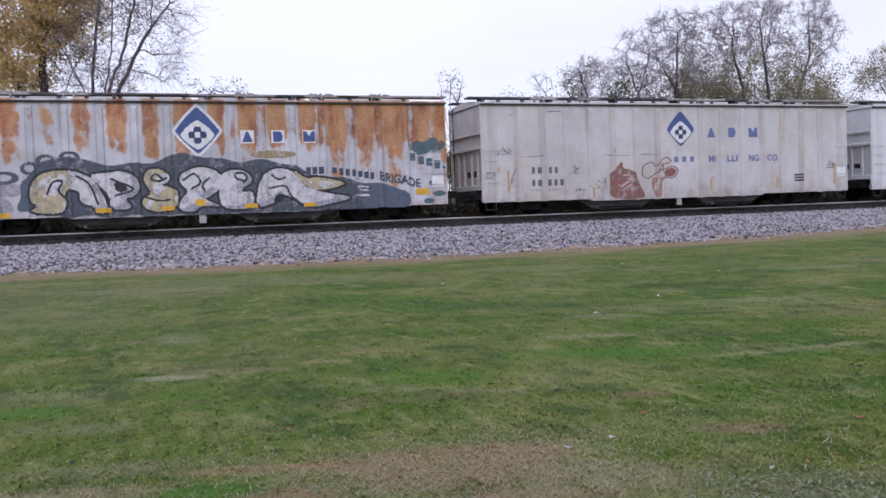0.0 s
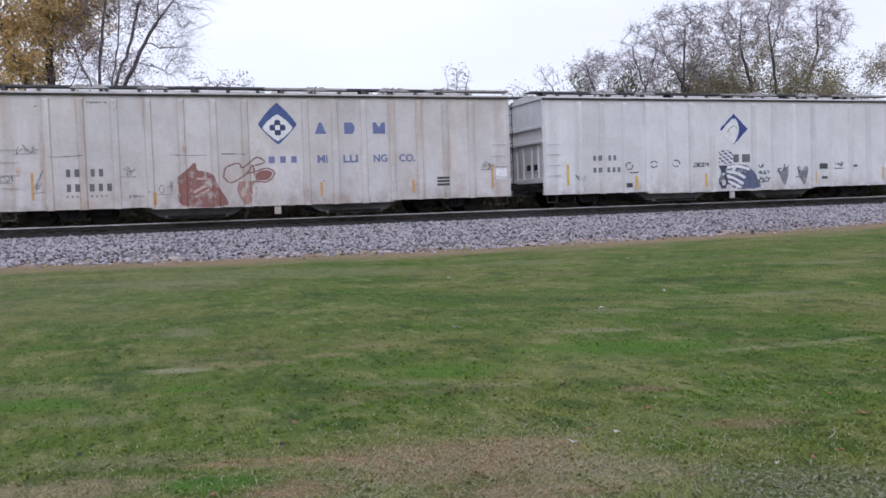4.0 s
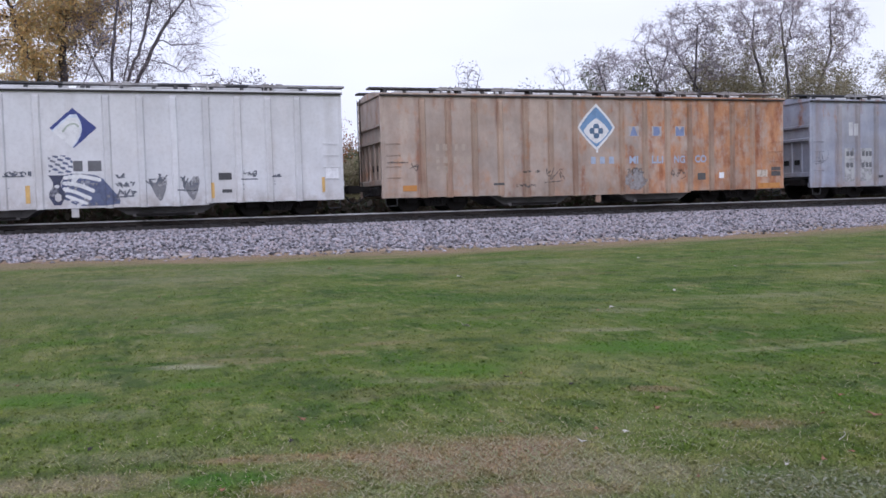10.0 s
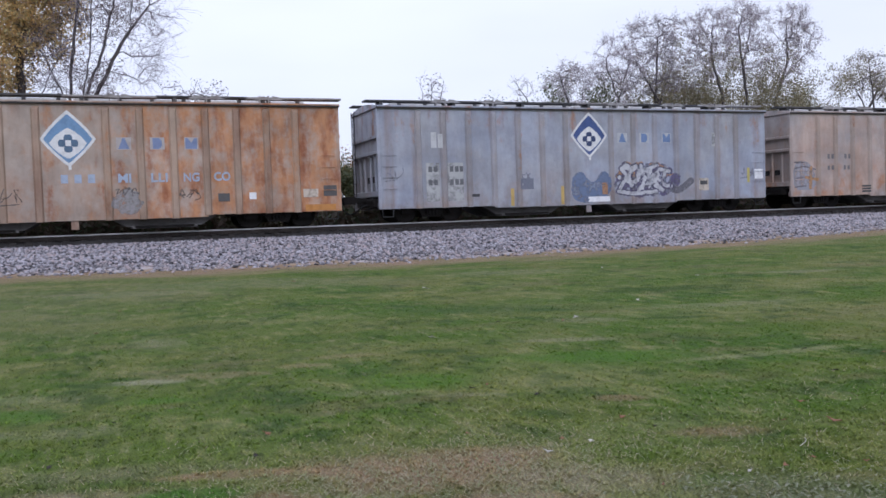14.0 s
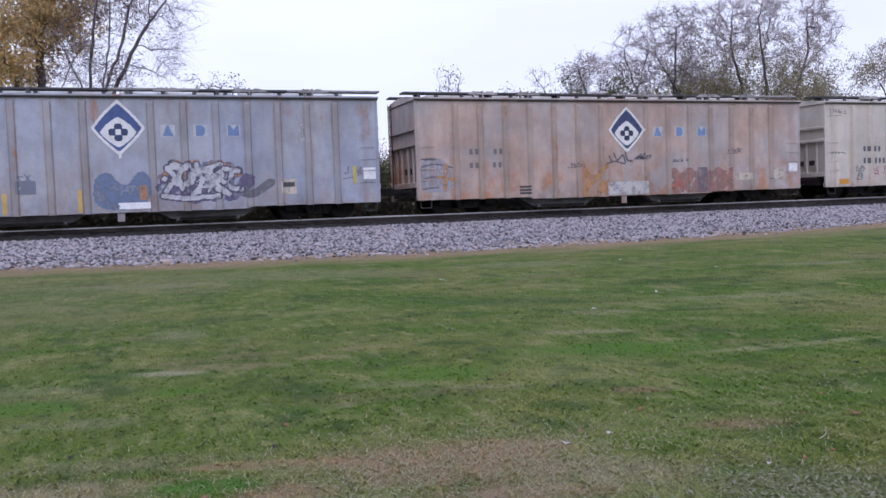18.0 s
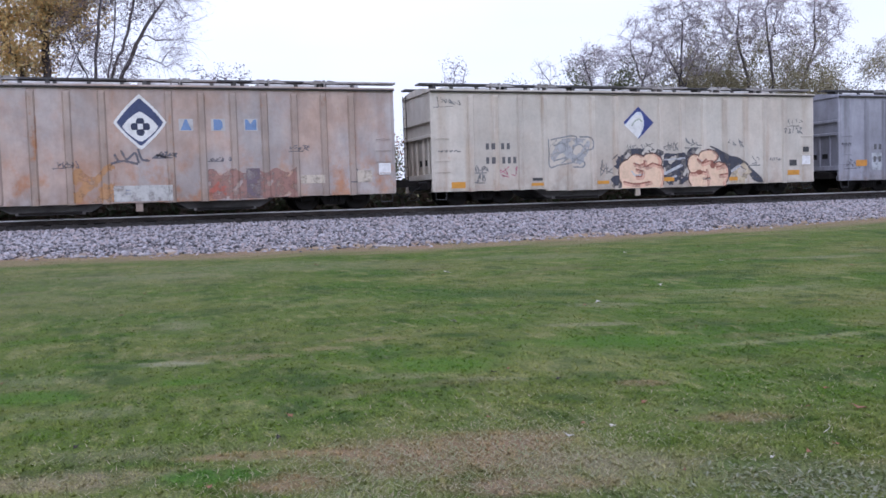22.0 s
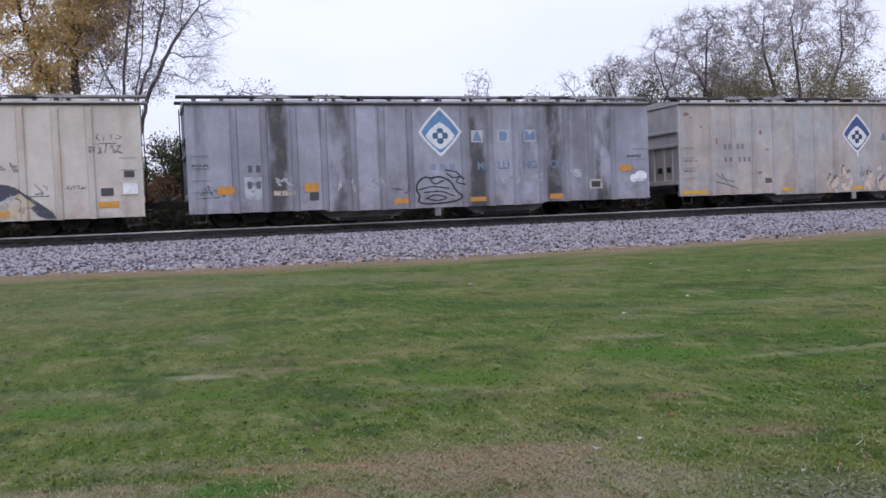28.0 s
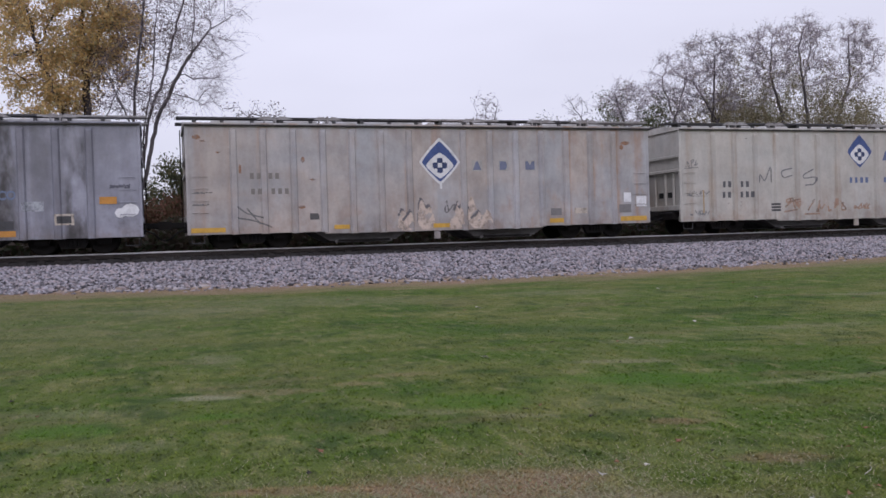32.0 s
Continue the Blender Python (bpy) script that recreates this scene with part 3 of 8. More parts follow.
def grass():
    """Blades, dense where the lawn is near."""
    rng = np.random.default_rng(4)

    count = 430000
    y = 2.6 * (LAWN_EDGE / 2.6) ** rng.random(count)
    y = y - 2.2 * rng.random(count) ** 2 * np.exp(2.6 - y)          # thins out towards the viewer's feet
    x = y * (-0.36 + 1.62 * rng.random(count)) - 0.2
    # a thinner cover all round, also behind the viewer
    wide_y, wide_x = -6 + 26 * rng.random(50000), -16 + 46 * rng.random(50000)
    x, y = lane(np.concatenate([x, wide_x]), np.concatenate([y, wide_y]))
    count = len(x)
    z = ground_height(x, y)
    a = rng.random(count) * 2 * math.pi
    near = np.clip((7.8 - y) / 4.5, 0, 1)
    tufts = np.sin(x * 5.1 + 1.7 * np.sin(y * 3.3)) * np.sin(y * 6.7 + 1.3 * np.sin(x * 2.9)) + 0.6 * np.sin(x * 13.0 + y * 3) * np.sin(y * 15.0 - x * 4)
    h = (0.014 + 0.009 * near) * (0.4 + rng.random(count)) * (1 + 0.4 * tufts)
    lean = h * 1.3
    bend = rng.random(count) * 2 * math.pi
    base = np.stack([x, y, z - 0.004], -1)
    wide = (0.0038 + 0.0007 * y) * (0.6 + 0.8 * rng.random(count))
    side = np.stack([np.cos(a), np.sin(a), 0 * a], -1) * wide[:, None] / 2
    tip = base + np.stack([np.cos(bend) * lean, np.sin(bend) * lean, h], -1)
    v = np.stack([base - side, base + side, tip], 1).reshape(-1, 3)
    # tufts near the viewer, their blades spread outwards
    k, each = 9000, 13
    ty = 2.6 + 11.0 * rng.random(k) ** 2.6
    tx, ty = lane(ty * (-0.38 + 1.66 * rng.random(k)), ty)
    turn = rng.random((k, each)) * 2 * math.pi
    tall = (0.013 + 0.017 * rng.random((k, 1))) * (0.6 + 0.7 * rng.random((k, each))) * np.clip(1.25 - 0.07 * ty, 0.3, 1)[:, None]
    out = tall * (0.5 + 0.9 * rng.random((k, each)))
    foot = 0.012 * rng.random((k, each))
    tz = ground_height(tx, ty)[:, None] + 0 * turn
    base = np.stack([tx[:, None] + foot * np.cos(turn), ty[:, None] + foot * np.sin(turn), tz - 0.004], -1).reshape(-1, 3)
    tip = np.stack([tx[:, None] + (foot + out) * np.cos(turn), ty[:, None] + (foot + out) * np.sin(turn), tz + tall], -1).reshape(-1, 3)
    turn = turn.ravel() + 1.571
    side = np.stack([np.cos(turn), np.sin(turn), 0 * turn], -1) * (0.002 + 0.00045 * base[:, 1:2])
    v = np.concatenate([v, np.stack([base - side, base + side, tip], 1).reshape(-1, 3)])
    f = np.arange(len(v)).reshape(-1, 3)
    return tagged(new("grass", raw_mesh("grass", v, f, MAT["blade"], 3)), "short mown green grass with dry straw blades", "grass", kind="stuff")


def dry_stalks():
    """Pale cut stalks that lie among the nearest blades, thickest on the dry brown place."""
    rng = np.random.default_rng(12)
    n, m = 6500, 5600
    y = np.concatenate([2.7 + 2.8 * rng.random(n) ** 1.4, 4.15 + 0.34 * rng.normal(0, 1, m)])
    x = np.concatenate([y[:n] * (-0.36 + 1.6 * rng.random(n)), 1.25 + 0.75 * rng.normal(0, 1, m)])
    n += m
    x, y = lane(x, y)
    z = ground_height(x, y) + 0.006 + 0.014 * rng.random(n)
    a = rng.random(n) * 2 * math.pi
    long = 0.022 + 0.04 * rng.random(n)
    base = np.stack([x, y, z], -1)
    way = np.stack([np.cos(a), np.sin(a), 0.1 + 0.45 * rng.random(n)], -1)
    side = np.stack([-np.sin(a), np.cos(a), 0 * a], -1) * (0.0018 + 0.002 * rng.random(n))[:, None]
    tip = base + way * long[:, None]
    v = np.stack([base - side, base + side, tip], 1).reshape(-1, 3)
    tagged(new("dry_stalks", raw_mesh("dry_stalks", v, np.arange(3 * n).reshape(-1, 3), MAT["straw"], 3)), "pale dry cut grass stalks lying on the lawn", "straw", kind="stuff")


def broad_weeds():
    """Grey-green broad leaves, folded along the middle, that crowd out the grass."""
    rng = np.random.default_rng(31)
    k, far = 620, 500
    x = np.concatenate([2.95 + 0.42 * rng.normal(0, 1, k), 1.4 + 2.6 * rng.random(far)])
    y = np.concatenate([3.12 + 0.2 * rng.normal(0, 1, k) - 0.25 * (x[:k] - 2.95), 2.8 + 1.6 * rng.random(far) ** 1.4])
    k += far
    x, y = lane(x, y)
    size = np.where(np.arange(k) < k - far, 0.017, 0.010) * (0.6 + 0.8 * rng.random(k))
    c = np.stack([x, y, ground_height(x, y) + 0.012 + 0.016 * rng.random(k)], -1)
    a = rng.random(k) * 2 * math.pi
    way = np.stack([np.cos(a), np.sin(a), rng.normal(0.1, 0.3, k)], -1) * size[:, None]
    side = np.stack([-np.sin(a), np.cos(a), 0.45 + 0 * a], -1) * 0.5 * size[:, None]
    other = np.stack([np.sin(a), -np.cos(a), 0.45 + 0 * a], -1) * 0.5 * size[:, None]
    v = np.stack([c - way, c + side, c + way, c - way, c + way, c + other], 1).reshape(-1, 3)
    tagged(new("broad_weeds", raw_mesh("broad_weeds", v, np.arange(6 * k).reshape(-1, 3), MAT["weed"], 3)), "grey-green broad-leaved weeds low in the lawn", "weeds", kind="stuff")


def ballast():
    xs, ys = np.arange(-60, 180.1, 1.0), np.concatenate([np.arange(TOE_Y - 0.15, 29.2, 0.3), np.arange(29.2, 36.9, 0.6)])
    gx, gy = np.meshgrid(xs, ys)
    gz = bank_height(gx, gy) - 0.02 - 0.1 * (gy < TOE_Y)
    v = np.stack([gx, gy, gz], -1).reshape(-1, 3)
    w = len(xs)
    i = (np.arange(len(ys) - 1)[:, None] * w + np.arange(w - 1)[None]).ravel()
    bed = new("ballast_bed", raw_mesh("ballast_bed", v, np.stack([i, i + 1, i + w + 1, i + w], -1), MAT["bed"], 4))
    tagged(bed, "bank of grey crushed stone under the railway track", "track bed", kind="structure")
    rng = np.random.default_rng(9)
    # sheet between the ties; its darkness is shade put into the colour
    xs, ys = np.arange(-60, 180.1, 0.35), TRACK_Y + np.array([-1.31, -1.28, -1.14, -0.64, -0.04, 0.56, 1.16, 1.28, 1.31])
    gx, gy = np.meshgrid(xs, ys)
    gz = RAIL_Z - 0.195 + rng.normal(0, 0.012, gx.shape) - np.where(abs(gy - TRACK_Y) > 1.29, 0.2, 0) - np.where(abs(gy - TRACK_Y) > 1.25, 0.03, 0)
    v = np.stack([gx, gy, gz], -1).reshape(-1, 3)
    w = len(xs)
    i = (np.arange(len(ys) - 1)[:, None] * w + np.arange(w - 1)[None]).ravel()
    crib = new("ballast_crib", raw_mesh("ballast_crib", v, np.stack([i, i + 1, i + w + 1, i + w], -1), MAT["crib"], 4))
    tagged(crib, "ballast packed between the ties, coloured dark to stand in for shade", "track bed", kind="structure")

    def stones(n, x0, x1, y0, y1, size):
        x, y = x0 + (x1 - x0) * rng.random(n), y0 + (y1 - y0) * rng.random(n)
        stray = np.abs(rng.normal(0, 0.3, n)) * (rng.random(n) < 0.25)
        y = np.where(y < TOE_Y + 0.6, y - stray * 2, y)
        cut = TOE_Y + 0.35 + 0.3 * np.sin(x * 0.9 + 2) + 0.28 * np.sin(x * 2.3) + 0.24 * np.sin(x * 5.3 + 1) + 0.15 * np.sin(x * 11.0)
        bald = (np.sin(x * 1.7 + 0.8 * np.sin(x * 0.6)) + np.sin(x * 0.53 + y * 2.0) > 0.15) & (y < cut + 0.95)
        stay = ((y > cut) & (~bald | (rng.random(n) < 0.35))) | (rng.random(n) < 0.2)
        x, y = x[stay], y[stay]
        n = len(x)
        c = np.stack([x, y, bank_height(x, y) + (rng.random(n) - 0.35) * 0.035], -1)
        base = np.array([(1, 0, 0), (0, 1, 0), (-1, 0, 0), (0, -1, 0), (0, 0, 1), (0, 0, -1)], float)
        p = base[None] * (0.65 + 0.7 * rng.random((n, 6, 1))) + rng.normal(0, 0.22, (n, 6, 3))
        s = size * (0.6 + 0.8 * rng.random((n, 1, 1)))
        a = rng.random(n) * 6.283
        ca, sa = np.cos(a)[:, None], np.sin(a)[:, None]
        p = np.stack([(p[..., 0] * ca - p[..., 1] * sa) * 1.25, p[..., 0] * sa + p[..., 1] * ca, p[..., 2] * 0.8], -1)
        return (p * s + c[:, None]).reshape(-1, 3)

    v = np.concatenate([stones(58000, -11, 37, TOE_Y - 0.1, TRACK_Y - 1.34, 0.048), stones(10000, 37, 74, TOE_Y - 0.1, TRACK_Y - 1.34, 0.065)])
    n = len(v) // 6
    tri = np.array([(0, 1, 4), (1, 2, 4), (2, 3, 4), (3, 0, 4), (1, 0, 5), (2, 1, 5), (3, 2, 5), (0, 3, 5)])
    f = (tri[None] + 6 * np.arange(n)[:, None, None]).reshape(-1, 3)
    tagged(new("ballast_stones", raw_mesh("ballast_stones", v, f, MAT["stone"], 3)), "loose grey and pinkish crushed ballast stones", "gravel", kind="stuff")


RAIL_PROFILE = ((-0.07, 0.0), (0.07, 0.0), (0.07, 0.012), (0.012, 0.03), (0.012, 0.125), (0.036, 0.135), (0.036, 0.165), (0.028, 0.172),
                (-0.028, 0.172), (-0.036, 0.165), (-0.036, 0.135), (-0.012, 0.125), (-0.012, 0.03), (-0.07, 0.012))


def track():
    base = new("railway_track")
    base.location = (0, TRACK_Y, RAIL_Z - 0.172)
    tagged(base, "straight railway track with rusty rails on wooden ties", "railway track", kind="structure")
    for y in (-0.7525, 0.7525):
        rail = part("rail", Shape().prism([(y + a, b) for a, b in RAIL_PROFILE], "x", -60, 180), MAT["rail_side"], base, "rusty steel rail")
        part("rail_head", Shape().prism([(y - 0.038, 0.138), (y + 0.038, 0.138), (y + 0.038, 0.166), (y + 0.03, 0.1755), (y - 0.03, 0.1755), (y - 0.038, 0.166)], "x", -60, 180), MAT["rail_head"], rail, "bright worn running surface")
    tie = Shape().box(-0.115, 0.115, -1.3, 1.3, -0.18, -0.004, 0.012).mesh("tie", MAT["tie"])
    plate = Shape().box(-0.09, 0.09, -0.18, 0.18, -0.006, 0.014).box(-0.07, -0.045, -0.12, -0.09, 0.012, 0.05).box(0.045, 0.07, 0.09, 0.12, 0.012, 0.05).mesh("tie_plate", MAT["rail_side"])
    rng = random.Random(2)
    for i in range(150):
        t = part("tie", tie, None, base)
        t.location = (-14 + i * 0.52 + rng.uniform(-0.03, 0.03), rng.uniform(-0.04, 0.04), rng.uniform(-0.01, 0.004))
        t.rotation_euler.z = rng.uniform(-0.02, 0.02)
        q = part("tie_plate", plate, None, t)
        q.location = (0, -0.7525, 0)


# ---------------------------------------------------------------- trees
def grow(rng, wood, twigs, tips, p, d, length, r, depth, droop, spread, crooked, kids, thin):
    """One limb and its branches. wood and twigs gather tubes, tips the ends that bear leaves."""
    n = 5 if depth > 1 else 4
    pts, rad = [p], [r]
    end = 0.55 if depth > 0 else 0.3
    for i in range(n):
        d = (d + Vector((rng.gauss(0, crooked), rng.gauss(0, crooked), rng.gauss(0, crooked) + droop))).normalized()
        p = p + d * (length / n)
        pts.append(p)
        rad.append(r * (1 - (1 - end) * (i + 1) / n))
    big = r > 0.022
    (wood if big else twigs).tube(pts, rad, 7 if r > 0.09 else 5 if big else 3)
    if depth <= 1:
        tips.extend(pts[1:])
    if depth == 0:
        return
    for j in range(kids[depth - 1]):
        k = rng.uniform(0.3, 1.0) if j else 1.0
        i = min(n, max(1, round(k * n)))
        side = Vector((rng.gauss(0, 1), rng.gauss(0, 1), rng.gauss(0, 0.5)))
        side = (side - side.dot(d) * d).normalized()
        a = spread * rng.uniform(0.55, 1.25)
        way = (d * math.cos(a) + side * math.sin(a) + Vector((0, 0, 0.12))).normalized()
        grow(rng, wood, twigs, tips, pts[i], way, length * rng.uniform(0.55, 0.8), max(0.009, rad[i] * (thin + rng.uniform(0.55, 0.8))), depth - 1, droop, spread, crooked, kids, thin)


def leaf_cloud(rng, tips, count, size, scatter, keep=None, bare=0.0):
    """Many small leaves round the ends of the twigs."""
    s = np.random.default_rng(rng.randint(0, 10**6))
    t = np.array([tuple(p) for p in tips])
    t = t[s.random(len(t)) >= bare]
    c = t[s.integers(0, len(t), count)] + s.normal(0, scatter, (count, 3))
    if keep is not None:
        c = c[keep(c, s)]
    n = len(c)
    a = s.normal(0, 1, (n, 3))
    a /= np.linalg.norm(a, axis=1)[:, None]
    b = np.cross(a, s.normal(0, 1, (n, 3)))
    b /= np.linalg.norm(b, axis=1)[:, None]
    k = size * (0.6 + 0.8 * s.random((n, 1)))
    v = np.stack([c - a * k, c - b * k * 0.55, c + a * k, c + b * k * 0.55], 1).reshape(-1, 3)
    return v, np.arange(4 * n).reshape(-1, 4)


def crown_tree(name, seed, x, y, limbs, clumps, leaf, label, per_clump=14, size=0.07, scatter=0.2, twigs_each=6, twig_long=0.55, weight=0.0105, thin=0.010):
    """A tree that fills clumps of its crown from a few main limbs.
    limbs: [(x, z), ...] each, heights over the lawn; clumps: (x, z, half width, half height, ends, share with leaves)."""
    rng = random.Random(seed)
    z0 = float(bank_height(np.array(x), np.array(y))) - 0.05
    root = new(name)
    root.location = (x, y, z0)
    nodes, parent, load = [], [], []

    def add(p, up):
        nodes.append(p)
        parent.append(up)
        load.append(0)
        return len(nodes) - 1

    def reach(up, goal, jitter, bow):
        a = nodes[up]
        n = max(1, round((goal - a).length / 0.42))
        for k in range(1, n + 1):
            q = a.lerp(goal, k / n)
            q = q + Vector((rng.gauss(0, jitter), rng.gauss(0, jitter), rng.gauss(0, jitter) + bow * math.sin(math.pi * k / n)))
            up = add(q if k < n else goal, up)
        return up

    add(Vector((0, 0, 0)), -1)
    for limb in limbs:
        pts = [Vector((px - x, rng.uniform(-0.5, 0.5), pz - z0)) for px, pz in limb]
        up = min(range(len(nodes)), key=lambda i: (nodes[i] - pts[0]).length + 0.3 * abs(nodes[i].z))
        for q in pts:
            up = reach(up, q, 0.028, 0.0)
    ends = []
    for cx, cz, rx, rz, count, share in clumps:
        for k in range(count):
            while True:
                p = Vector((rng.uniform(-1, 1), rng.uniform(-1, 1), rng.uniform(-1, 1)))
                if p.length < 1:
                    break
            ends.append((Vector((cx - x + p.x * rx, p.y * rx, cz - z0 + p.z * rz)), rng.random() < share))
    grid = np.array([tuple(p) for p in nodes])
    ends.sort(key=lambda e: float(np.min(np.linalg.norm(grid - np.array(e[0]), axis=1))))
    leafy, tip_nodes = [], []
    for goal, bears in ends:
        grid = np.array([tuple(p) for p in nodes])
        g = np.array(goal)
        cost = np.linalg.norm(grid - g, axis=1) + 0.7 * np.clip(grid[:, 2] - g[2], 0, None)
        cost[0] += 9
        tip = reach(int(np.argmin(cost)), goal, 0.06, 0.05)
        tip_nodes.append((tip, bears))
    for tip, bears in tip_nodes:
        i = tip
        while i >= 0:
            load[i] += 1
            i = parent[i]
    heirs = [[] for _ in nodes]
    for i, up in enumerate(parent):
        if up >= 0:
            heirs[up].append(i)
    wood, twigs = Shape(), Shape()
    start = [(0, None)]
    while start:
        i, before = start.pop()
        chain = ([before] if before is not None else []) + [i]
        while heirs[chain[-1]]:
            kids = sorted(heirs[chain[-1]], key=lambda k: -load[k])
            start += [(k, chain[-1]) for k in kids[1:]]
            chain.append(kids[0])
        own = chain[1:] if before is not None else chain
        rad = [weight * max(1, load[k]) ** 0.5 for k in own]
        if before is not None:
            rad = [rad[0]] + rad
        if len(chain) > 1:
            (wood if rad[0] > 0.02 else twigs).tube([nodes[k] for k in chain], rad, 7 if rad[0] > 0.07 else 4)
    for tip, bears in tip_nodes:
        d = (nodes[tip] - nodes[parent[tip]]).normalized()
        for k in range(twigs_each):
            w = (d * 0.6 + Vector((rng.gauss(0, 0.7), rng.gauss(0, 0.7), rng.gauss(0.15, 0.55)))).normalized()
            long = twig_long * rng.uniform(0.4, 1.2)
            at = nodes[tip].lerp(nodes[parent[tip]], rng.random())
            mid = at + w * long * 0.5 + Vector((rng.gauss(0, 0.05), rng.gauss(0, 0.05), rng.gauss(0, 0.05)))
            far = mid + w * long * 0.3 + Vector((rng.gauss(0, 0.1), rng.gauss(0, 0.1), rng.gauss(-0.02, 0.1))) * (long + 0.2)
            end = far + w * long * 0.2 + Vector((rng.gauss(0, 0.12), rng.gauss(0, 0.12), rng.gauss(-0.06, 0.12))) * (long + 0.2)
            twigs.tube([at, mid, far, end], (thin, thin * 0.8, thin * 0.6, thin * 0.4), 3)
            if bears:
                leafy += [mid, end]
    part("trunk", wood, MAT["bark"], root, smooth=True)
    tagged(part("fine_branching", twigs, MAT["twig"], root), "fine bare twigs in a tangle", kind="stuff")
    if leafy and per_clump:
        v, f = leaf_cloud(rng, leafy, per_clump * len(leafy) // (2 * twigs_each), size, scatter)
        part("crown", raw_mesh("crown", v, f, MAT[leaf], 4), None, root)
    return tagged(root, label, "tree")


def undergrowth():
    """Low weeds and brambles behind the track, one thick strip."""
    s = np.random.default_rng(21)
    n = 52000
    x = -19 + 108 * s.random(n)
    y = 35.2 + 3.4 * s.random(n)
    top = 0.75 + 0.35 * np.sin(x * 0.9) * np.sin(x * 0.37 + 1) + 0.2 * np.sin(x * 2.7)
    c = np.stack([x, y, 0.7 + (0.75 + top) * s.random(n) ** 1.2], -1)
    a = s.normal(0, 1, (n, 3))
    a /= np.linalg.norm(a, axis=1)[:, None]
    b = np.cross(a, s.normal(0, 1, (n, 3)))
    b /= np.linalg.norm(b, axis=1)[:, None]
    k = 0.17 * (0.5 + s.random((n, 1)))
    v = np.stack([c - a * k, c - b * k * 0.5, c + a * k, c + b * k * 0.5], 1).reshape(-1, 3)
    tagged(new("undergrowth", raw_mesh("undergrowth", v, np.arange(4 * n).reshape(-1, 4), MAT["undergrowth"], 4)), "dark tangle of weeds and brambles behind the track", "undergrowth", kind="stuff")


def bush(seed, x, y, wide, tall, leaf, count, label, category="bush", leaf_size=0.075, scatter=0.28):
    rng = random.Random(seed)
    root = new("bush")
    z = float(bank_height(np.array(x), np.array(y))) - 0.05
    root.location = (x, y, z)
    stems, tips = Shape(), []
    for i in range(14):
        w = rng.uniform(0, 6.283)
        d = Vector((math.cos(w) * 0.6 * wide / tall, math.sin(w) * 0.5 * wide / tall, 1)).normalized()
        grow(rng, stems, stems, tips, Vector((rng.uniform(-0.3, 0.3) * wide, rng.uniform(-0.25, 0.25) * wide, 0)), d, tall * rng.uniform(0.35, 0.62), 0.03, 2, 0.01, 0.6, 0.14, (3, 3), 0)
    part("woody_base", stems, MAT["bark"], root)
    v, f = leaf_cloud(rng, tips, count, leaf_size, scatter)
    part("crown", raw_mesh("crown", v, f, MAT[leaf], 4), None, root)
    return tagged(root, label, category, "shrubs behind the track")


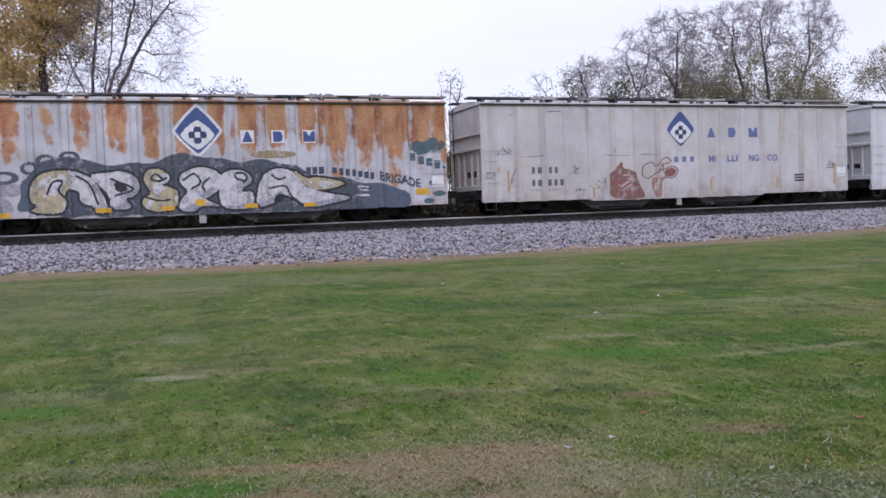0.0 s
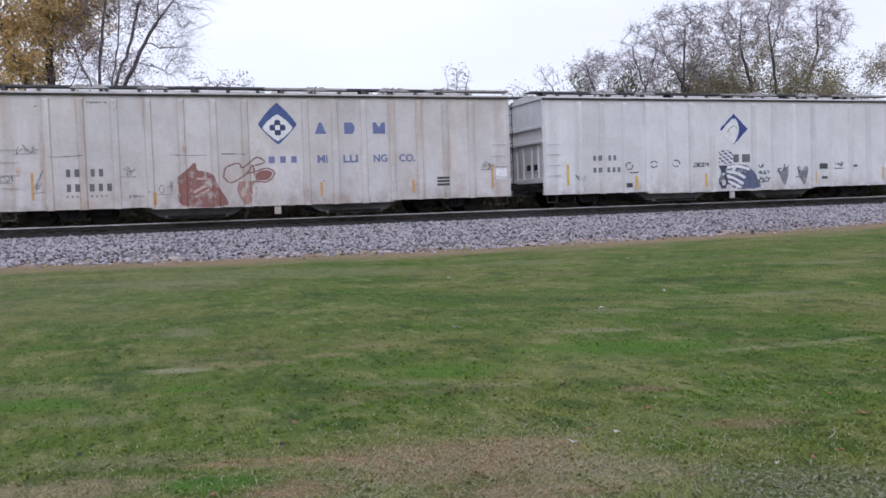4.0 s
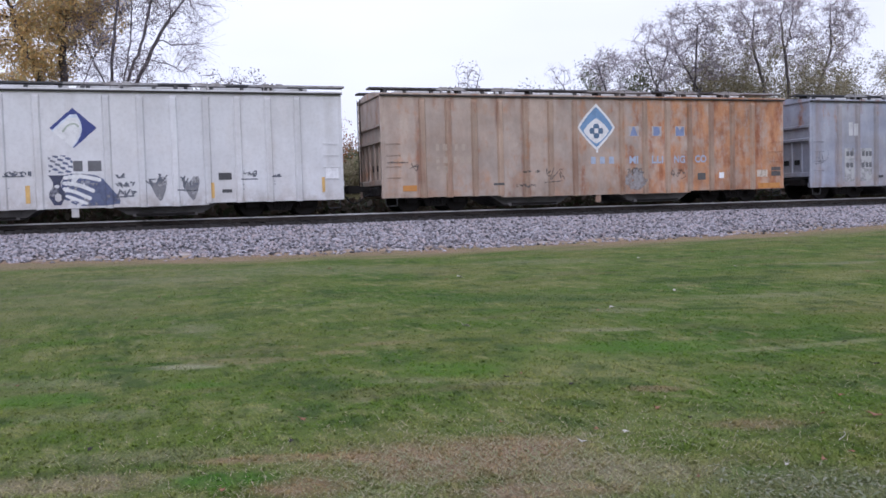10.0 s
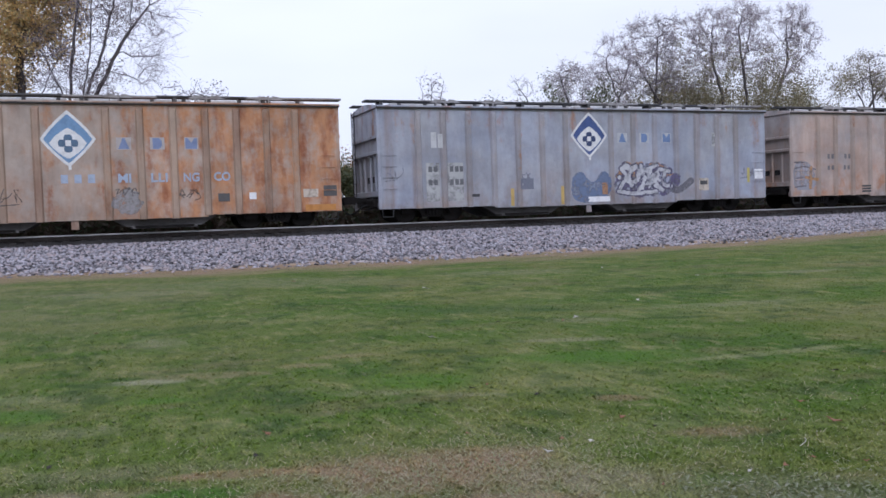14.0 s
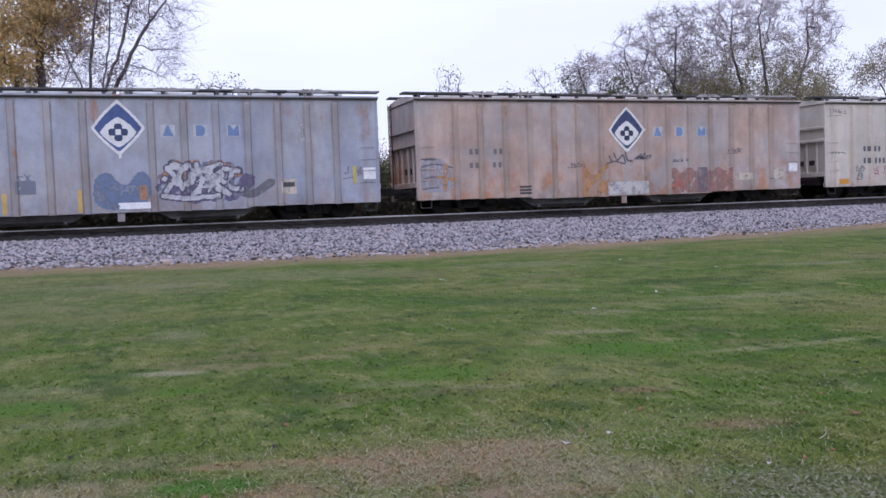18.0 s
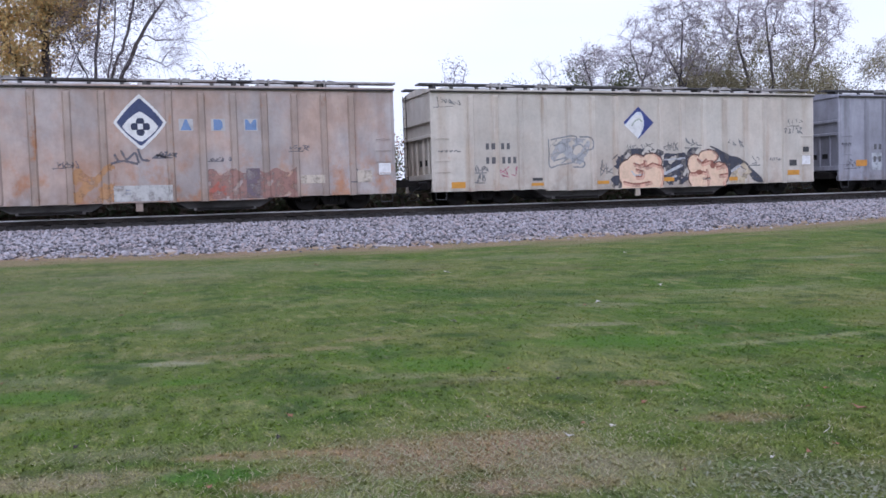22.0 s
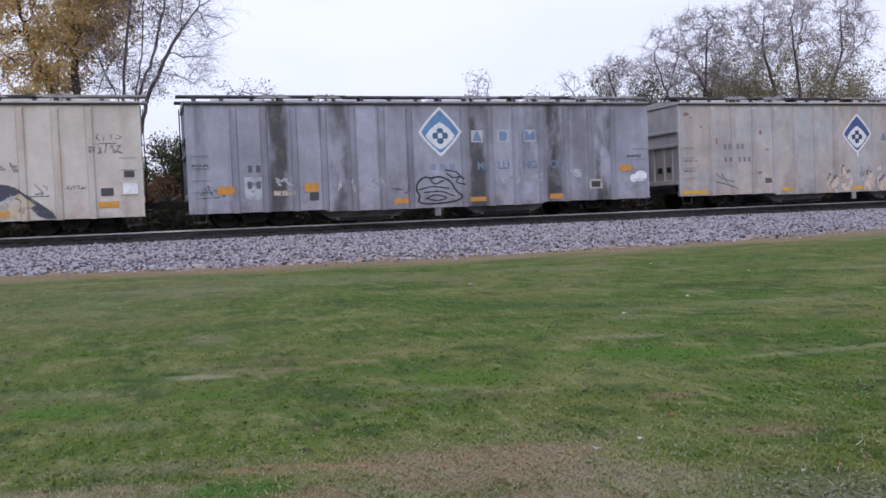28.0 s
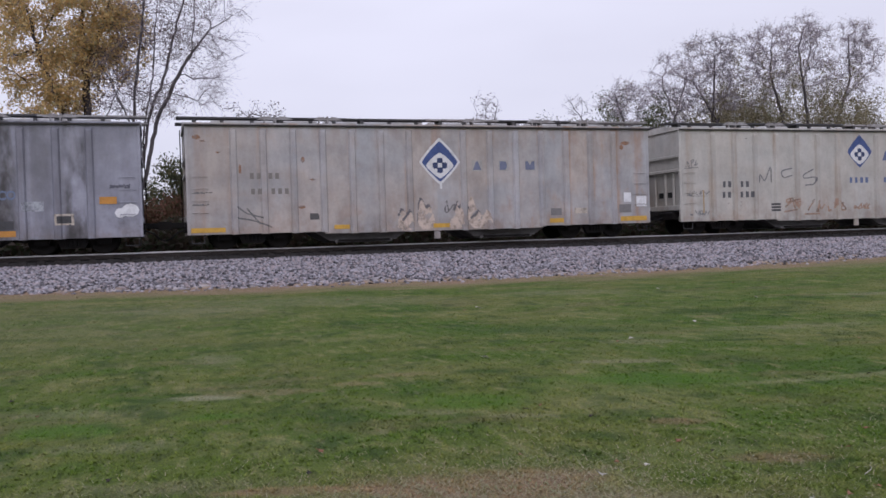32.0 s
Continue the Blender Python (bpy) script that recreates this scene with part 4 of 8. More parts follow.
def behind_the_track():
    crown_tree("golden_tree", 3, -3.11, 43.31, [((-3.01, 3.5), (-2.91, 7.8), (-3.01, 10.2), (-3.01, 12.6), (-2.91, 15.5)), ((-2.51, 6.6), (-1.71, 8.4), (-0.91, 9.7)), ((-3.51, 6.5), (-4.71, 9.5), (-5.51, 13.0)), ((-3.01, 9.5), (-1.91, 12.0), (-1.51, 14.5))],
               [(-2.51, 12.3, 2.0, 3.0, 120, 0.95), (-3.31, 9.6, 1.7, 1.9, 70, 0.9), (-5.51, 11.5, 2.4, 3.2, 110, 0.9), (-1.21, 11.2, 1.3, 2.2, 40, 0.8), (-3.51, 15.5, 2.8, 1.8, 70, 0.9), (-4.51, 8.2, 1.6, 1.2, 26, 0.9), (-3.21, 6.0, 1.0, 1.6, 16, 0.9)],
               "gold", "tall broadleaf tree with golden autumn leaves", 120, 0.068, 0.2, 4)
    crown_tree("bare_tree", 8, -0.8, 42.37, [((-1.15, 2.6), (-0.95, 7.2), (-0.75, 8.9), (-0.3, 12.6), (-0.2, 15.5)), ((-0.6, 5.0), (-0.3, 7.2), (0.4, 9.0), (0.8, 10.5), (1.7, 13.8)), ((-0.72, 3.8), (-0.3, 5.5), (0.16, 7.4), (1.1, 9.2), (1.7, 10.2), (2.6, 11.5), (4.0, 12.3)), ((1.7, 10.2), (2.0, 13.3)), ((-0.9, 6.6), (-1.6, 8.3), (-2.7, 10.5)), ((-0.6, 6.0), (-0.0, 9.5), (0.3, 13.0))],
               [(2.7, 10.2, 1.0, 1.8, 42, 0.02), (3.2, 11.8, 1.2, 1.2, 22, 0.02), (-0.2, 11.4, 1.5, 2.4, 85, 0.35), (1.4, 11.6, 1.3, 1.9, 55, 0.25), (0.8, 14.6, 2.4, 1.5, 70, 0.3), (-0.6, 8.2, 1.8, 1.2, 80, 0.3), (2.5, 8.6, 0.9, 0.9, 22, 0.0), (-1.8, 9.4, 0.9, 1.2, 24, 0.4), (2.4, 14.2, 1.4, 1.2, 30, 0.05)],
               "brown_leaf", "tall many-stemmed tree, nearly bare, with a few brown leaves", 70, 0.045, 0.16, 6, 1.05, 0.0072, 0.007)
    crown_tree("young_tree", 14, 5.15, 49.17, [((5.15, 4.0), (5.25, 8.2)), ((5.15, 5.0), (4.25, 8.4)), ((5.15, 5.0), (6.25, 8.3))], [(5.05, 8.6, 1.9, 0.55, 26, 0.9)], "brown_leaf", "slender young tree with scattered brown leaves", 7, 0.06, 0.15, 3, 0.45)
    crown_tree("young_tree", 15, 19.46, 51.09, [((19.46, 4.0), (19.36, 9.9)), ((19.46, 6.0), (20.26, 9.8)), ((19.46, 6.0), (18.66, 9.4))], [(19.56, 9.2, 1.1, 1.0, 26, 0.6)], "brown_leaf", "slender young tree with scattered brown leaves", 6, 0.06, 0.14, 4, 0.5)
    crown_tree("young_tree", 16, 25.86, 50.94, [((26.06, 4.0), (26.06, 8.6), (24.86, 10.2)), ((26.06, 7.6), (26.26, 10.1))], [(25.76, 9.5, 0.9, 0.7, 14, 0.2)], "brown_leaf", "slender bare young tree", 5, 0.06, 0.14, 4, 0.5)
    thicket = (
        (30, 26.64, [((26.64, 4.0), (26.84, 7.8)), ((26.74, 6.5), (25.84, 9.6))], [(26.64, 9.0, 1.7, 1.6, 81, 0.55)]),
        (31, 29.64, [((29.64, 4.0), (29.74, 7.8), (29.04, 10.0)), ((29.74, 7.0), (30.84, 10.5))], [(29.74, 9.9, 2.0, 2.2, 135, 0.5)]),
        (32, 32.63, [((32.63, 4.0), (32.63, 8.0), (31.13, 10.3)), ((32.63, 8.0), (32.83, 12.0)), ((32.63, 7.4), (34.33, 10.8))], [(32.83, 12.1, 2.2, 1.5, 108, 0.7), (33.13, 9.8, 2.6, 1.6, 108, 0.5)]),
    )
    taller = (
        (33, 37.63, [((37.73, 4.0), (37.83, 8.3), (37.13, 11.0), (36.83, 12.8)), ((37.83, 8.5), (38.73, 10.6))], [(36.63, 12.9, 1.8, 1.3, 74, 0.85), (36.83, 10.8, 2.0, 1.6, 81, 0.7)]),
        (34, 39.73, [((39.73, 4.0), (39.73, 8.3), (39.33, 12.9), (39.83, 14.2)), ((39.53, 11.0), (40.63, 12.8))], [(39.53, 13.6, 1.7, 1.2, 67, 0.85), (39.43, 11.4, 2.2, 1.7, 81, 0.7)]),
        (35, 42.03, [((42.03, 4.0), (42.23, 8.3), (43.23, 10.8), (43.33, 13.8)), ((42.83, 9.8), (44.83, 11.8))], [(43.33, 13.4, 1.5, 1.3, 67, 0.75), (44.43, 12.0, 1.4, 1.4, 48, 0.7), (42.23, 10.4, 1.8, 1.5, 54, 0.8)]),
    )
    for seed, x, limbs, clumps in thicket + taller:
        crown_tree("thicket_tree", seed, x, 46.3, limbs, clumps, "thin_leaf", "crooked thicket tree with sparse olive-brown leaves", 16, 0.045, 0.09, 13, 0.62, 0.0078, 0.0075)
    crown_tree("roadside_tree", 41, 49.83, 45.9, [((49.83, 4.0), (49.83, 8.5), (49.43, 11.0)), ((49.83, 7.5), (51.93, 10.8)), ((49.83, 7.0), (47.83, 9.6))], [(49.83, 10.0, 2.6, 1.7, 110, 0.85), (52.63, 9.6, 1.8, 1.5, 50, 0.85)], "olive", "broad tree with thin olive autumn leaves", 46, 0.052, 0.13, 8, 0.5, 0.009)
    undergrowth()
    # the hedge
    rows = ((-8.9, 43.9, 3.2, 3.2, "gold_brown"), (-5.5, 43.3, 3.0, 3.4, "gold_brown"), (-2.8, 41.5, 2.4, 3.0, "gold_brown"), (-0.1, 42.8, 2.6, 2.2, "rust_leaf"), (1.7, 43.7, 2.8, 3.9, "green"), (2.6, 40.8, 2.2, 1.7, "rust_leaf"),
            (4.7, 43.8, 2.6, 4.0, "green"), (7.1, 44.6, 3, 2.2, "olive"), (9.4, 45.2, 3, 2.2, "olive"), (12.8, 45.6, 3.4, 2.7, "green"), (16.5, 46.6, 3.6, 3.6, "green"), (20.5, 47.7, 3.6, 5.2, "olive"),
            (24.6, 48.7, 3.6, 7.2, "olive"), (37.6, 47.8, 4.4, 10.4, "olive"), (41.0, 48.2, 4.6, 11.2, "olive"), (44.6, 47.8, 4.0, 10.2, "olive"), (34.9, 47.4, 3.0, 9.2, "olive"), (27.1, 46.9, 2.4, 9.4, "green"),
            (28.2, 44.2, 4, 4.5, "olive"), (45.2, 44.4, 4.5, 6.5, "olive"), (49.7, 44.3, 4.5, 5.5, "olive"), (54.3, 44.7, 4.5, 5, "green"), (59.3, 44.5, 4.5, 5, "olive"), (65.3, 44.4, 5, 5, "green"),
            (72.3, 44.2, 5, 5, "olive"))
    words = {"gold_brown": "shrub with dull golden-brown autumn leaves", "rust_leaf": "low shrub with russet autumn leaves", "gold": "shrub with golden autumn leaves", "green": "dark green hedge shrub", "olive": "tall shrub with olive-brown leaves", "brown_leaf": "tall shrub with dull brown leaves"}
    for i, (x, y, wide, tall, leaf) in enumerate(rows):
        bush(60 + i, x, y, wide, tall * 0.8, leaf, 29000 if tall > 9 else 11000 if tall > 5 else 13000 if x < 14 else 6500, words[leaf], leaf_size=0.055 if tall > 9 else 0.068 if x < 14 else 0.058, scatter=0.22)
    for i, (x, y, tall) in enumerate(((10.1, 58.0, 5.4), (13.2, 59.1, 5.8), (16.5, 60.1, 5.2))):
        bush(90 + i, x, y, 4, tall * 0.78, "orange_leaf", 3600, "rounded small tree with orange autumn leaves", "small tree")


ground_sheet()
grass()
dry_stalks()
broad_weeds()
ballast()
track()
behind_the_track()


# ---------------------------------------------------------------- the freight cars
RIBS = [8.43 + s * k for k in (0.99, 1.99, 2.99, 3.99, 4.98, 5.96, 6.92) for s in (-1, 1)]
RIBS.sort()
RIB_OUT = 0.075
RIB_FOOT, RIB_FACE = 0.125, 0.075     # half widths of a rib, at the sheet and at its face


def side_out(u):
    """How far the near side stands out at u: flat sheets, ribs with sloping flanks."""
    u = np.asarray(u, float)
    d = np.min(np.abs(u[..., None] - np.array(RIBS)), -1)
    return RIB_OUT * np.clip((RIB_FOOT - d) / (RIB_FOOT - RIB_FACE), 0, 1)


def rib_shape(u, z0, z1, y=0.0, out=-1):
    """A pressed rib whose upper end slopes back into the sheet."""
    sheet, face = y - out * 0.002, y + out * RIB_OUT
    line = [(u - RIB_FOOT, sheet), (u - RIB_FACE, face), (u + RIB_FACE, face), (u + RIB_FOOT, sheet)]
    v = [(p, q, z) for z in (z0, z1 - 0.11) for p, q in line] + [(p, sheet, z1) for p, q in line]
    f = [(k + r, k + r + 1, k + r + 5, k + r + 4) for r in (0, 4) for k in range(3)] + [(3, 0, 4, 7), (7, 4, 8, 11), (0, 3, 2, 1)]
    return Shape().add(v, f if out < 0 else [q[::-1] for q in f])


def sill_at(i):
    return SILL - 0.07 if 4 <= i <= 10 else SILL


def wheelset_shape():
    prof = lambda s: [(0.09, s * 0.70), (0.17, s * 0.70), (0.30, s * 0.715), (0.41, s * 0.69), (0.455, s * 0.69), (0.455, s * 0.80), (0.40, s * 0.815), (0.36, s * 0.77), (0.16, s * 0.79), (0.12, s * 0.83), (0.08, s * 0.83)]
    g = Shape().lathe([(0.085, -0.7), (0.08, 0), (0.085, 0.7)], "y", 10)
    for s in (-1, 1):
        g.lathe(prof(s), "y", 28)
        for k in range(3):      # lightening holes, as raised bosses on the plate
            a = k * 2.094
            g.lathe([(0.0, s * 0.815), (0.03, s * 0.81), (0.035, s * 0.78)], "y", 6, (0.24 * math.cos(a), 0, 0.24 * math.sin(a)))
        g.lathe([(0.0, s * 1.0), (0.1, s * 0.99), (0.11, s * 0.86), (0.08, s * 0.8)], "y", 12)
    return g


def frame_shape():
    """A cast side frame: an arched top, window over the springs, pedestals at the ends."""
    out = [(-1.12, 0.33), (-1.12, 0.62), (-0.78, 0.66), (-0.36, 0.76), (0.36, 0.76), (0.78, 0.66), (1.12, 0.62), (1.12, 0.33), (0.72, 0.33), (0.66, 0.5), (0.45, 0.42), (0.34, 0.2), (-0.34, 0.2), (-0.45, 0.42), (-0.66, 0.5), (-0.72, 0.33)]
    g = Shape().prism(out, "y", -0.08, 0.08)
    for x in (-0.18, -0.06, 0.06, 0.18):      # springs
        g.lathe([(0.05, 0.27), (0.055, 0.32), (0.05, 0.37), (0.055, 0.42), (0.05, 0.47), (0.055, 0.52)], "z", 8, (x, -0.1, 0))
    return g


def truck(car, u):
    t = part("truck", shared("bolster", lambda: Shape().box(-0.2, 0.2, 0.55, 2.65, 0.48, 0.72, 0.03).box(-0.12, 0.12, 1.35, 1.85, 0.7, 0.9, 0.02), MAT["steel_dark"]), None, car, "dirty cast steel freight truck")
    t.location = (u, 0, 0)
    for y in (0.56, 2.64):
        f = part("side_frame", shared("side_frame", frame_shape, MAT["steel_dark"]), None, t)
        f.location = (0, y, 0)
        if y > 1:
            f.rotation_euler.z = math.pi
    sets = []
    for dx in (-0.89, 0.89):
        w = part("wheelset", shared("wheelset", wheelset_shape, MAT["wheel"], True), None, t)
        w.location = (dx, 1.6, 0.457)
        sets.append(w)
    return sets


def end_parts(car, paint, s):
    """One end of a car; s is -1 at the body's start and 1 at its end."""
    def X(a):                       # a metres inward from the end
        return a if s < 0 else LONG - a

    def box(a, b, y0, y1, z0, z1, c=0.0):
        g = Shape()
        return g.box(min(X(a), X(b)), max(X(a), X(b)), y0, y1, z0, z1, c)

    part("end_sheet", Shape().prism([(X(0.05), 4.13), (X(0.05), 3.16), (X(0.1), 3.1), (X(0.1), 2.6), (X(0.13), 2.55), (X(0.2), 1.02), (X(0.3), 1.02), (X(0.3), 4.13)], "y", 0.05, WIDE - 0.05), paint, car)
    for y0, y1 in ((0.0, 0.1), (WIDE - 0.1, WIDE)):
        part("corner_post", box(0.0, 0.1, y0, y1, SILL, 4.14, 0.008), paint, car)
    for z in (3.16, 2.6):
        part("end_ledge", Shape().prism([(X(-0.02), z - 0.09), (X(-0.02), z), (X(0.14), z + 0.05), (X(0.14), z - 0.09)], "y", 0.02, WIDE - 0.02), paint, car)
    part("end_beam", box(-0.02, 0.16, 0.008, WIDE - 0.008, 0.98, 1.18, 0.015), paint, car)
    for y in (0.62, 1.22, 1.98, 2.58):
        part("end_strut", box(0.06, 0.14, y - 0.04, y + 0.04, 1.18, 2.52, 0.008), paint, car)
    for y in (0.95, 1.6):
        # solid box, its black standing in for the shaded opening
        part("vent_slot", box(0.13, 0.19, y - 0.16, y + 0.16, 1.5, 1.72), MAT["hole"], car)
        part("slot_frame", box(0.145, 0.2, y - 0.22, y + 0.22, 1.44, 1.78), paint, car)
    part("end_platform", box(0.16, 0.9, 0.15, WIDE - 0.15, 0.9, 0.97, 0.01), MAT["grating"], car)
    part("end_sill", box(-0.05, 0.35, 0.5, WIDE - 0.5, 0.62, 0.92, 0.02), MAT["steel_dark"], car)
    # ladder on the end, next to the far corner
    lad = Shape()
    for y in (2.62, 3.02):
        lad.tube([(X(-0.07), y, 1.0), (X(-0.07), y, 4.3)], (0.015, 0.015), 5)
    for k in range(9):
        z = 1.15 + k * 0.38
        lad.tube([(X(-0.07), 2.62, z), (X(-0.07), 3.02, z)], (0.011, 0.011), 5)
    part("end_ladder", lad, MAT["steel_dark"], car)
    # coupler with its knuckle, air hose, uncoupling lever
    cp = Shape().box(min(X(0.3), X(-0.5)), max(X(0.3), X(-0.5)), 1.49, 1.71, 0.78, 0.98, 0.02)
    cp.prism([(X(-0.45), 1.40), (X(-0.70), 1.42), (X(-0.72), 1.60), (X(-0.58), 1.66), (X(-0.62), 1.82), (X(-0.45), 1.80)], "z", 0.74, 1.02)
    part("coupler", cp, MAT["steel_dark"], car, "rusty steel knuckle coupler")
    part("air_hose", Shape().tube([(X(-0.05), 1.2, 0.72), (X(-0.3), 1.22, 0.62), (X(-0.5), 1.3, 0.42), (X(-0.66), 1.45, 0.36)], (0.025,) * 4, 6), MAT["hole"], car)
    part("uncoupling_lever", Shape().tube([(X(-0.06), 0.25, 0.66), (X(-0.1), 0.3, 0.85), (X(-0.1), 1.4, 0.86), (X(-0.3), 1.5, 0.98)], (0.014,) * 4, 5), MAT["steel_dark"], car)
    # stirrup steps under the corners
    for y in (0.03, WIDE - 0.03):
        st = Shape().tube([(X(0.12), y, SILL + 0.02), (X(0.14), y, 0.24), (X(0.52), y, 0.24), (X(0.54), y, SILL + 0.02)], (0.019,) * 4, 5)
        part("step", st, MAT["grating"], car)
    # grab irons on the side sheet
    for z in (1.25, 1.65, 2.05, 2.45):
        part("grab_iron", Shape().tube([(X(0.2), 0.0, z - 0.03), (X(0.2), -0.07, z), (X(0.66), -0.07, z), (X(0.66), 0.0, z - 0.03)], (0.012,) * 4, 5), paint, car)
    # brake wheel at one end
    if s > 0:
        bw = Shape()
        pts = [(X(-0.12), 1.0 + 0.27 * math.cos(a), 2.05 + 0.27 * math.sin(a)) for a in [i * 0.5236 for i in range(13)]]
        bw.tube(pts, (0.016,) * 13, 5)
        for k in range(4):
            a = k * 1.5708
            bw.tube([(X(-0.1), 1.0, 2.05), (X(-0.12), 1.0 + 0.27 * math.cos(a), 2.05 + 0.27 * math.sin(a))], (0.013, 0.013), 4)
        part("brake_wheel", bw, MAT["steel_dark"], car)


def freight_car(index, label, paint, rib_paint=None, roof="dark"):
    car = new("hopper_car")
    car.location = (rolled(0) + index * PITCH, SIDE_Y, RAIL_Z)
    car.scale.x = 1.026             # bodies are 17.3 m long; the drawing is laid out on 16.86
    tagged(car, label, "freight car", "cars of the train")
    rib_paint = rib_paint or paint
    ends = [0.1] + RIBS + [LONG - 0.1]
    for i in range(15):
        part("side_panel", Shape().box(ends[i] + (0.0 if i else 0.002), ends[i + 1] - (0.0 if i < 14 else 0.002), 0.0, 0.03, sill_at(i), 4.12), paint, car)
    for i, u in enumerate(RIBS):
        low = SILL if i in (0, 1, 2, 3, 10, 11, 12, 13) else SILL - 0.07
        part("rib", rib_shape(u, low - 0.015, 4.06), rib_paint, car)
        part("rib", rib_shape(u, low - 0.015, 4.06, WIDE, 1), rib_paint, car)
    part("far_side", Shape().box(0.1, LONG - 0.1, WIDE - 0.03, WIDE, SILL, 4.12), paint, car)
    # sill flange, eave rail and crowned roof
    part("side_sill", Shape().box(0.0, LONG, 0.035, 0.16, SILL + 0.02, SILL + 0.2, 0.01), paint, car)
    for y0, y1 in ((-0.10, 0.06), (WIDE - 0.06, WIDE + 0.10)):
        part("eave_rail", Shape().box(-0.012, LONG + 0.012, y0, y1, 4.165, 4.22, 0.01), paint, car)
    # added strip below each eave rail, coloured dark as the eave's shadow
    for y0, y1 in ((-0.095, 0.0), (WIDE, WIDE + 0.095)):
        part("drip_edge", Shape().box(-0.008, LONG + 0.008, y0, y1, 4.115, 4.167, 0.006), MAT["drip"], car, "added dark strip that stands in for the shadow under the eave")
    arc = [(-0.06 + (WIDE + 0.12) * k / 8, 4.215 + 0.17 * math.sin(math.pi * k / 8)) for k in range(9)]
    part("roof", Shape().prism(arc + [(WIDE + 0.04, 4.14), (-0.04, 4.14)], "x", -0.03, LONG + 0.03), paint, car)
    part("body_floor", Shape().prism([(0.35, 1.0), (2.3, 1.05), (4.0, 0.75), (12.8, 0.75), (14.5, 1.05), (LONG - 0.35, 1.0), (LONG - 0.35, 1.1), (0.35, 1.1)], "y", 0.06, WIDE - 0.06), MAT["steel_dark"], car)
    # trough hatches along the roof, walkways beside them
    for k in range(4):
        a = 0.9 + k * 3.82
        hatch = part("hatch_cover", Shape().box(a, a + 3.6, 1.25, 1.95, 4.34, 4.475, 0.03), MAT["hatch"], car)
        for m in range(4):
            part("hatch_clamp", Shape().box(a + 0.3 + m, a + 0.42 + m, 1.16, 2.04, 4.38, 4.5, 0.01), MAT["grating"], hatch)
    joints = (-0.22, 2.55, 5.35, 8.2, 11.0, 13.85, LONG + 0.22)
    for y in (0.45, 2.15):
        rng = random.Random(index * 7 + int(y * 10))
        for k in range(6):
            dz = rng.uniform(-0.014, 0.014)
            part("roof_walkway", Shape().box(joints[k] - 0.01, joints[k + 1] + 0.01, y + 0.003 * (k % 2), y + 0.5, 4.43 + dz, 4.49 + dz, 0.006), MAT["bracket" if k in (3, 5) else "grating"], car)
            part("walkway_leg", Shape().box(joints[k] + 0.5, joints[k] + 0.62, y + 0.02, y + 0.5, 4.24, 4.44), MAT["grating"], car)
        for u, half in ((2.85, 0.6), (4.65, 0.5), (9.9, 0.45), (12.6, 0.6), (14.6, 0.5)):
            u += rng.uniform(-0.12, 0.12)
            hoop = Shape().prism([(u - half, 4.4), (u - half * 0.7, 4.5), (u - half * 0.25, 4.52), (u - half * 0.15, 4.45), (u + half * 0.15, 4.45), (u + half * 0.25, 4.525), (u + half * 0.6, 4.51), (u + half, 4.4)], "y", y - 0.045, y + 0.01)
            hoop.box(u - 0.025, u + 0.025, y - 0.05, y + 0.3, 4.3, 4.535).box(u - half * 0.62, u - half * 0.55, y - 0.05, y + 0.1, 4.3, 4.53)
            part("walkway_bracket", hoop, MAT["bracket"], car)
    # hopper bays under the floor, and the post between them
    for a, b in ((3.5, 8.15), (8.75, 13.4)):
        m = (a + b) / 2
        bay = part("hopper_bay", Shape().prism([(a, 0.9), (m - 1.15, 0.2), (m + 1.15, 0.2), (b, 0.9)], "y", 0.45, WIDE - 0.45), MAT["bay"], car)
        part("outlet_gate", Shape().box(m - 1.0, m + 1.0, 0.3, WIDE - 0.3, 0.13, 0.22, 0.015), MAT["bay"], bay)
        part("gate_shaft", Shape().tube([(m - 0.9, 0.22, 0.2), (m + 0.9, 0.22, 0.2)], (0.035, 0.035), 8), MAT["steel_dark"], bay)
    part("centre_post", Shape().box(8.3, 8.52, 0.06, 0.14, 0.16, SILL + 0.1, 0.01), rib_paint, car)
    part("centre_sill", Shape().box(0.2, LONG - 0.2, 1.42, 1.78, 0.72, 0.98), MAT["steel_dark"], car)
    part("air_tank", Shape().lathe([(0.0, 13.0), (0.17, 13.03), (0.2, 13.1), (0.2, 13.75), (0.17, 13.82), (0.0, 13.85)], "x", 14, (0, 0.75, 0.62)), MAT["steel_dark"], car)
    for s in (-1, 1):
        end_parts(car, paint, s)
    sets = truck(car, 2.1) + truck(car, LONG - 2.1)
    return car, sets


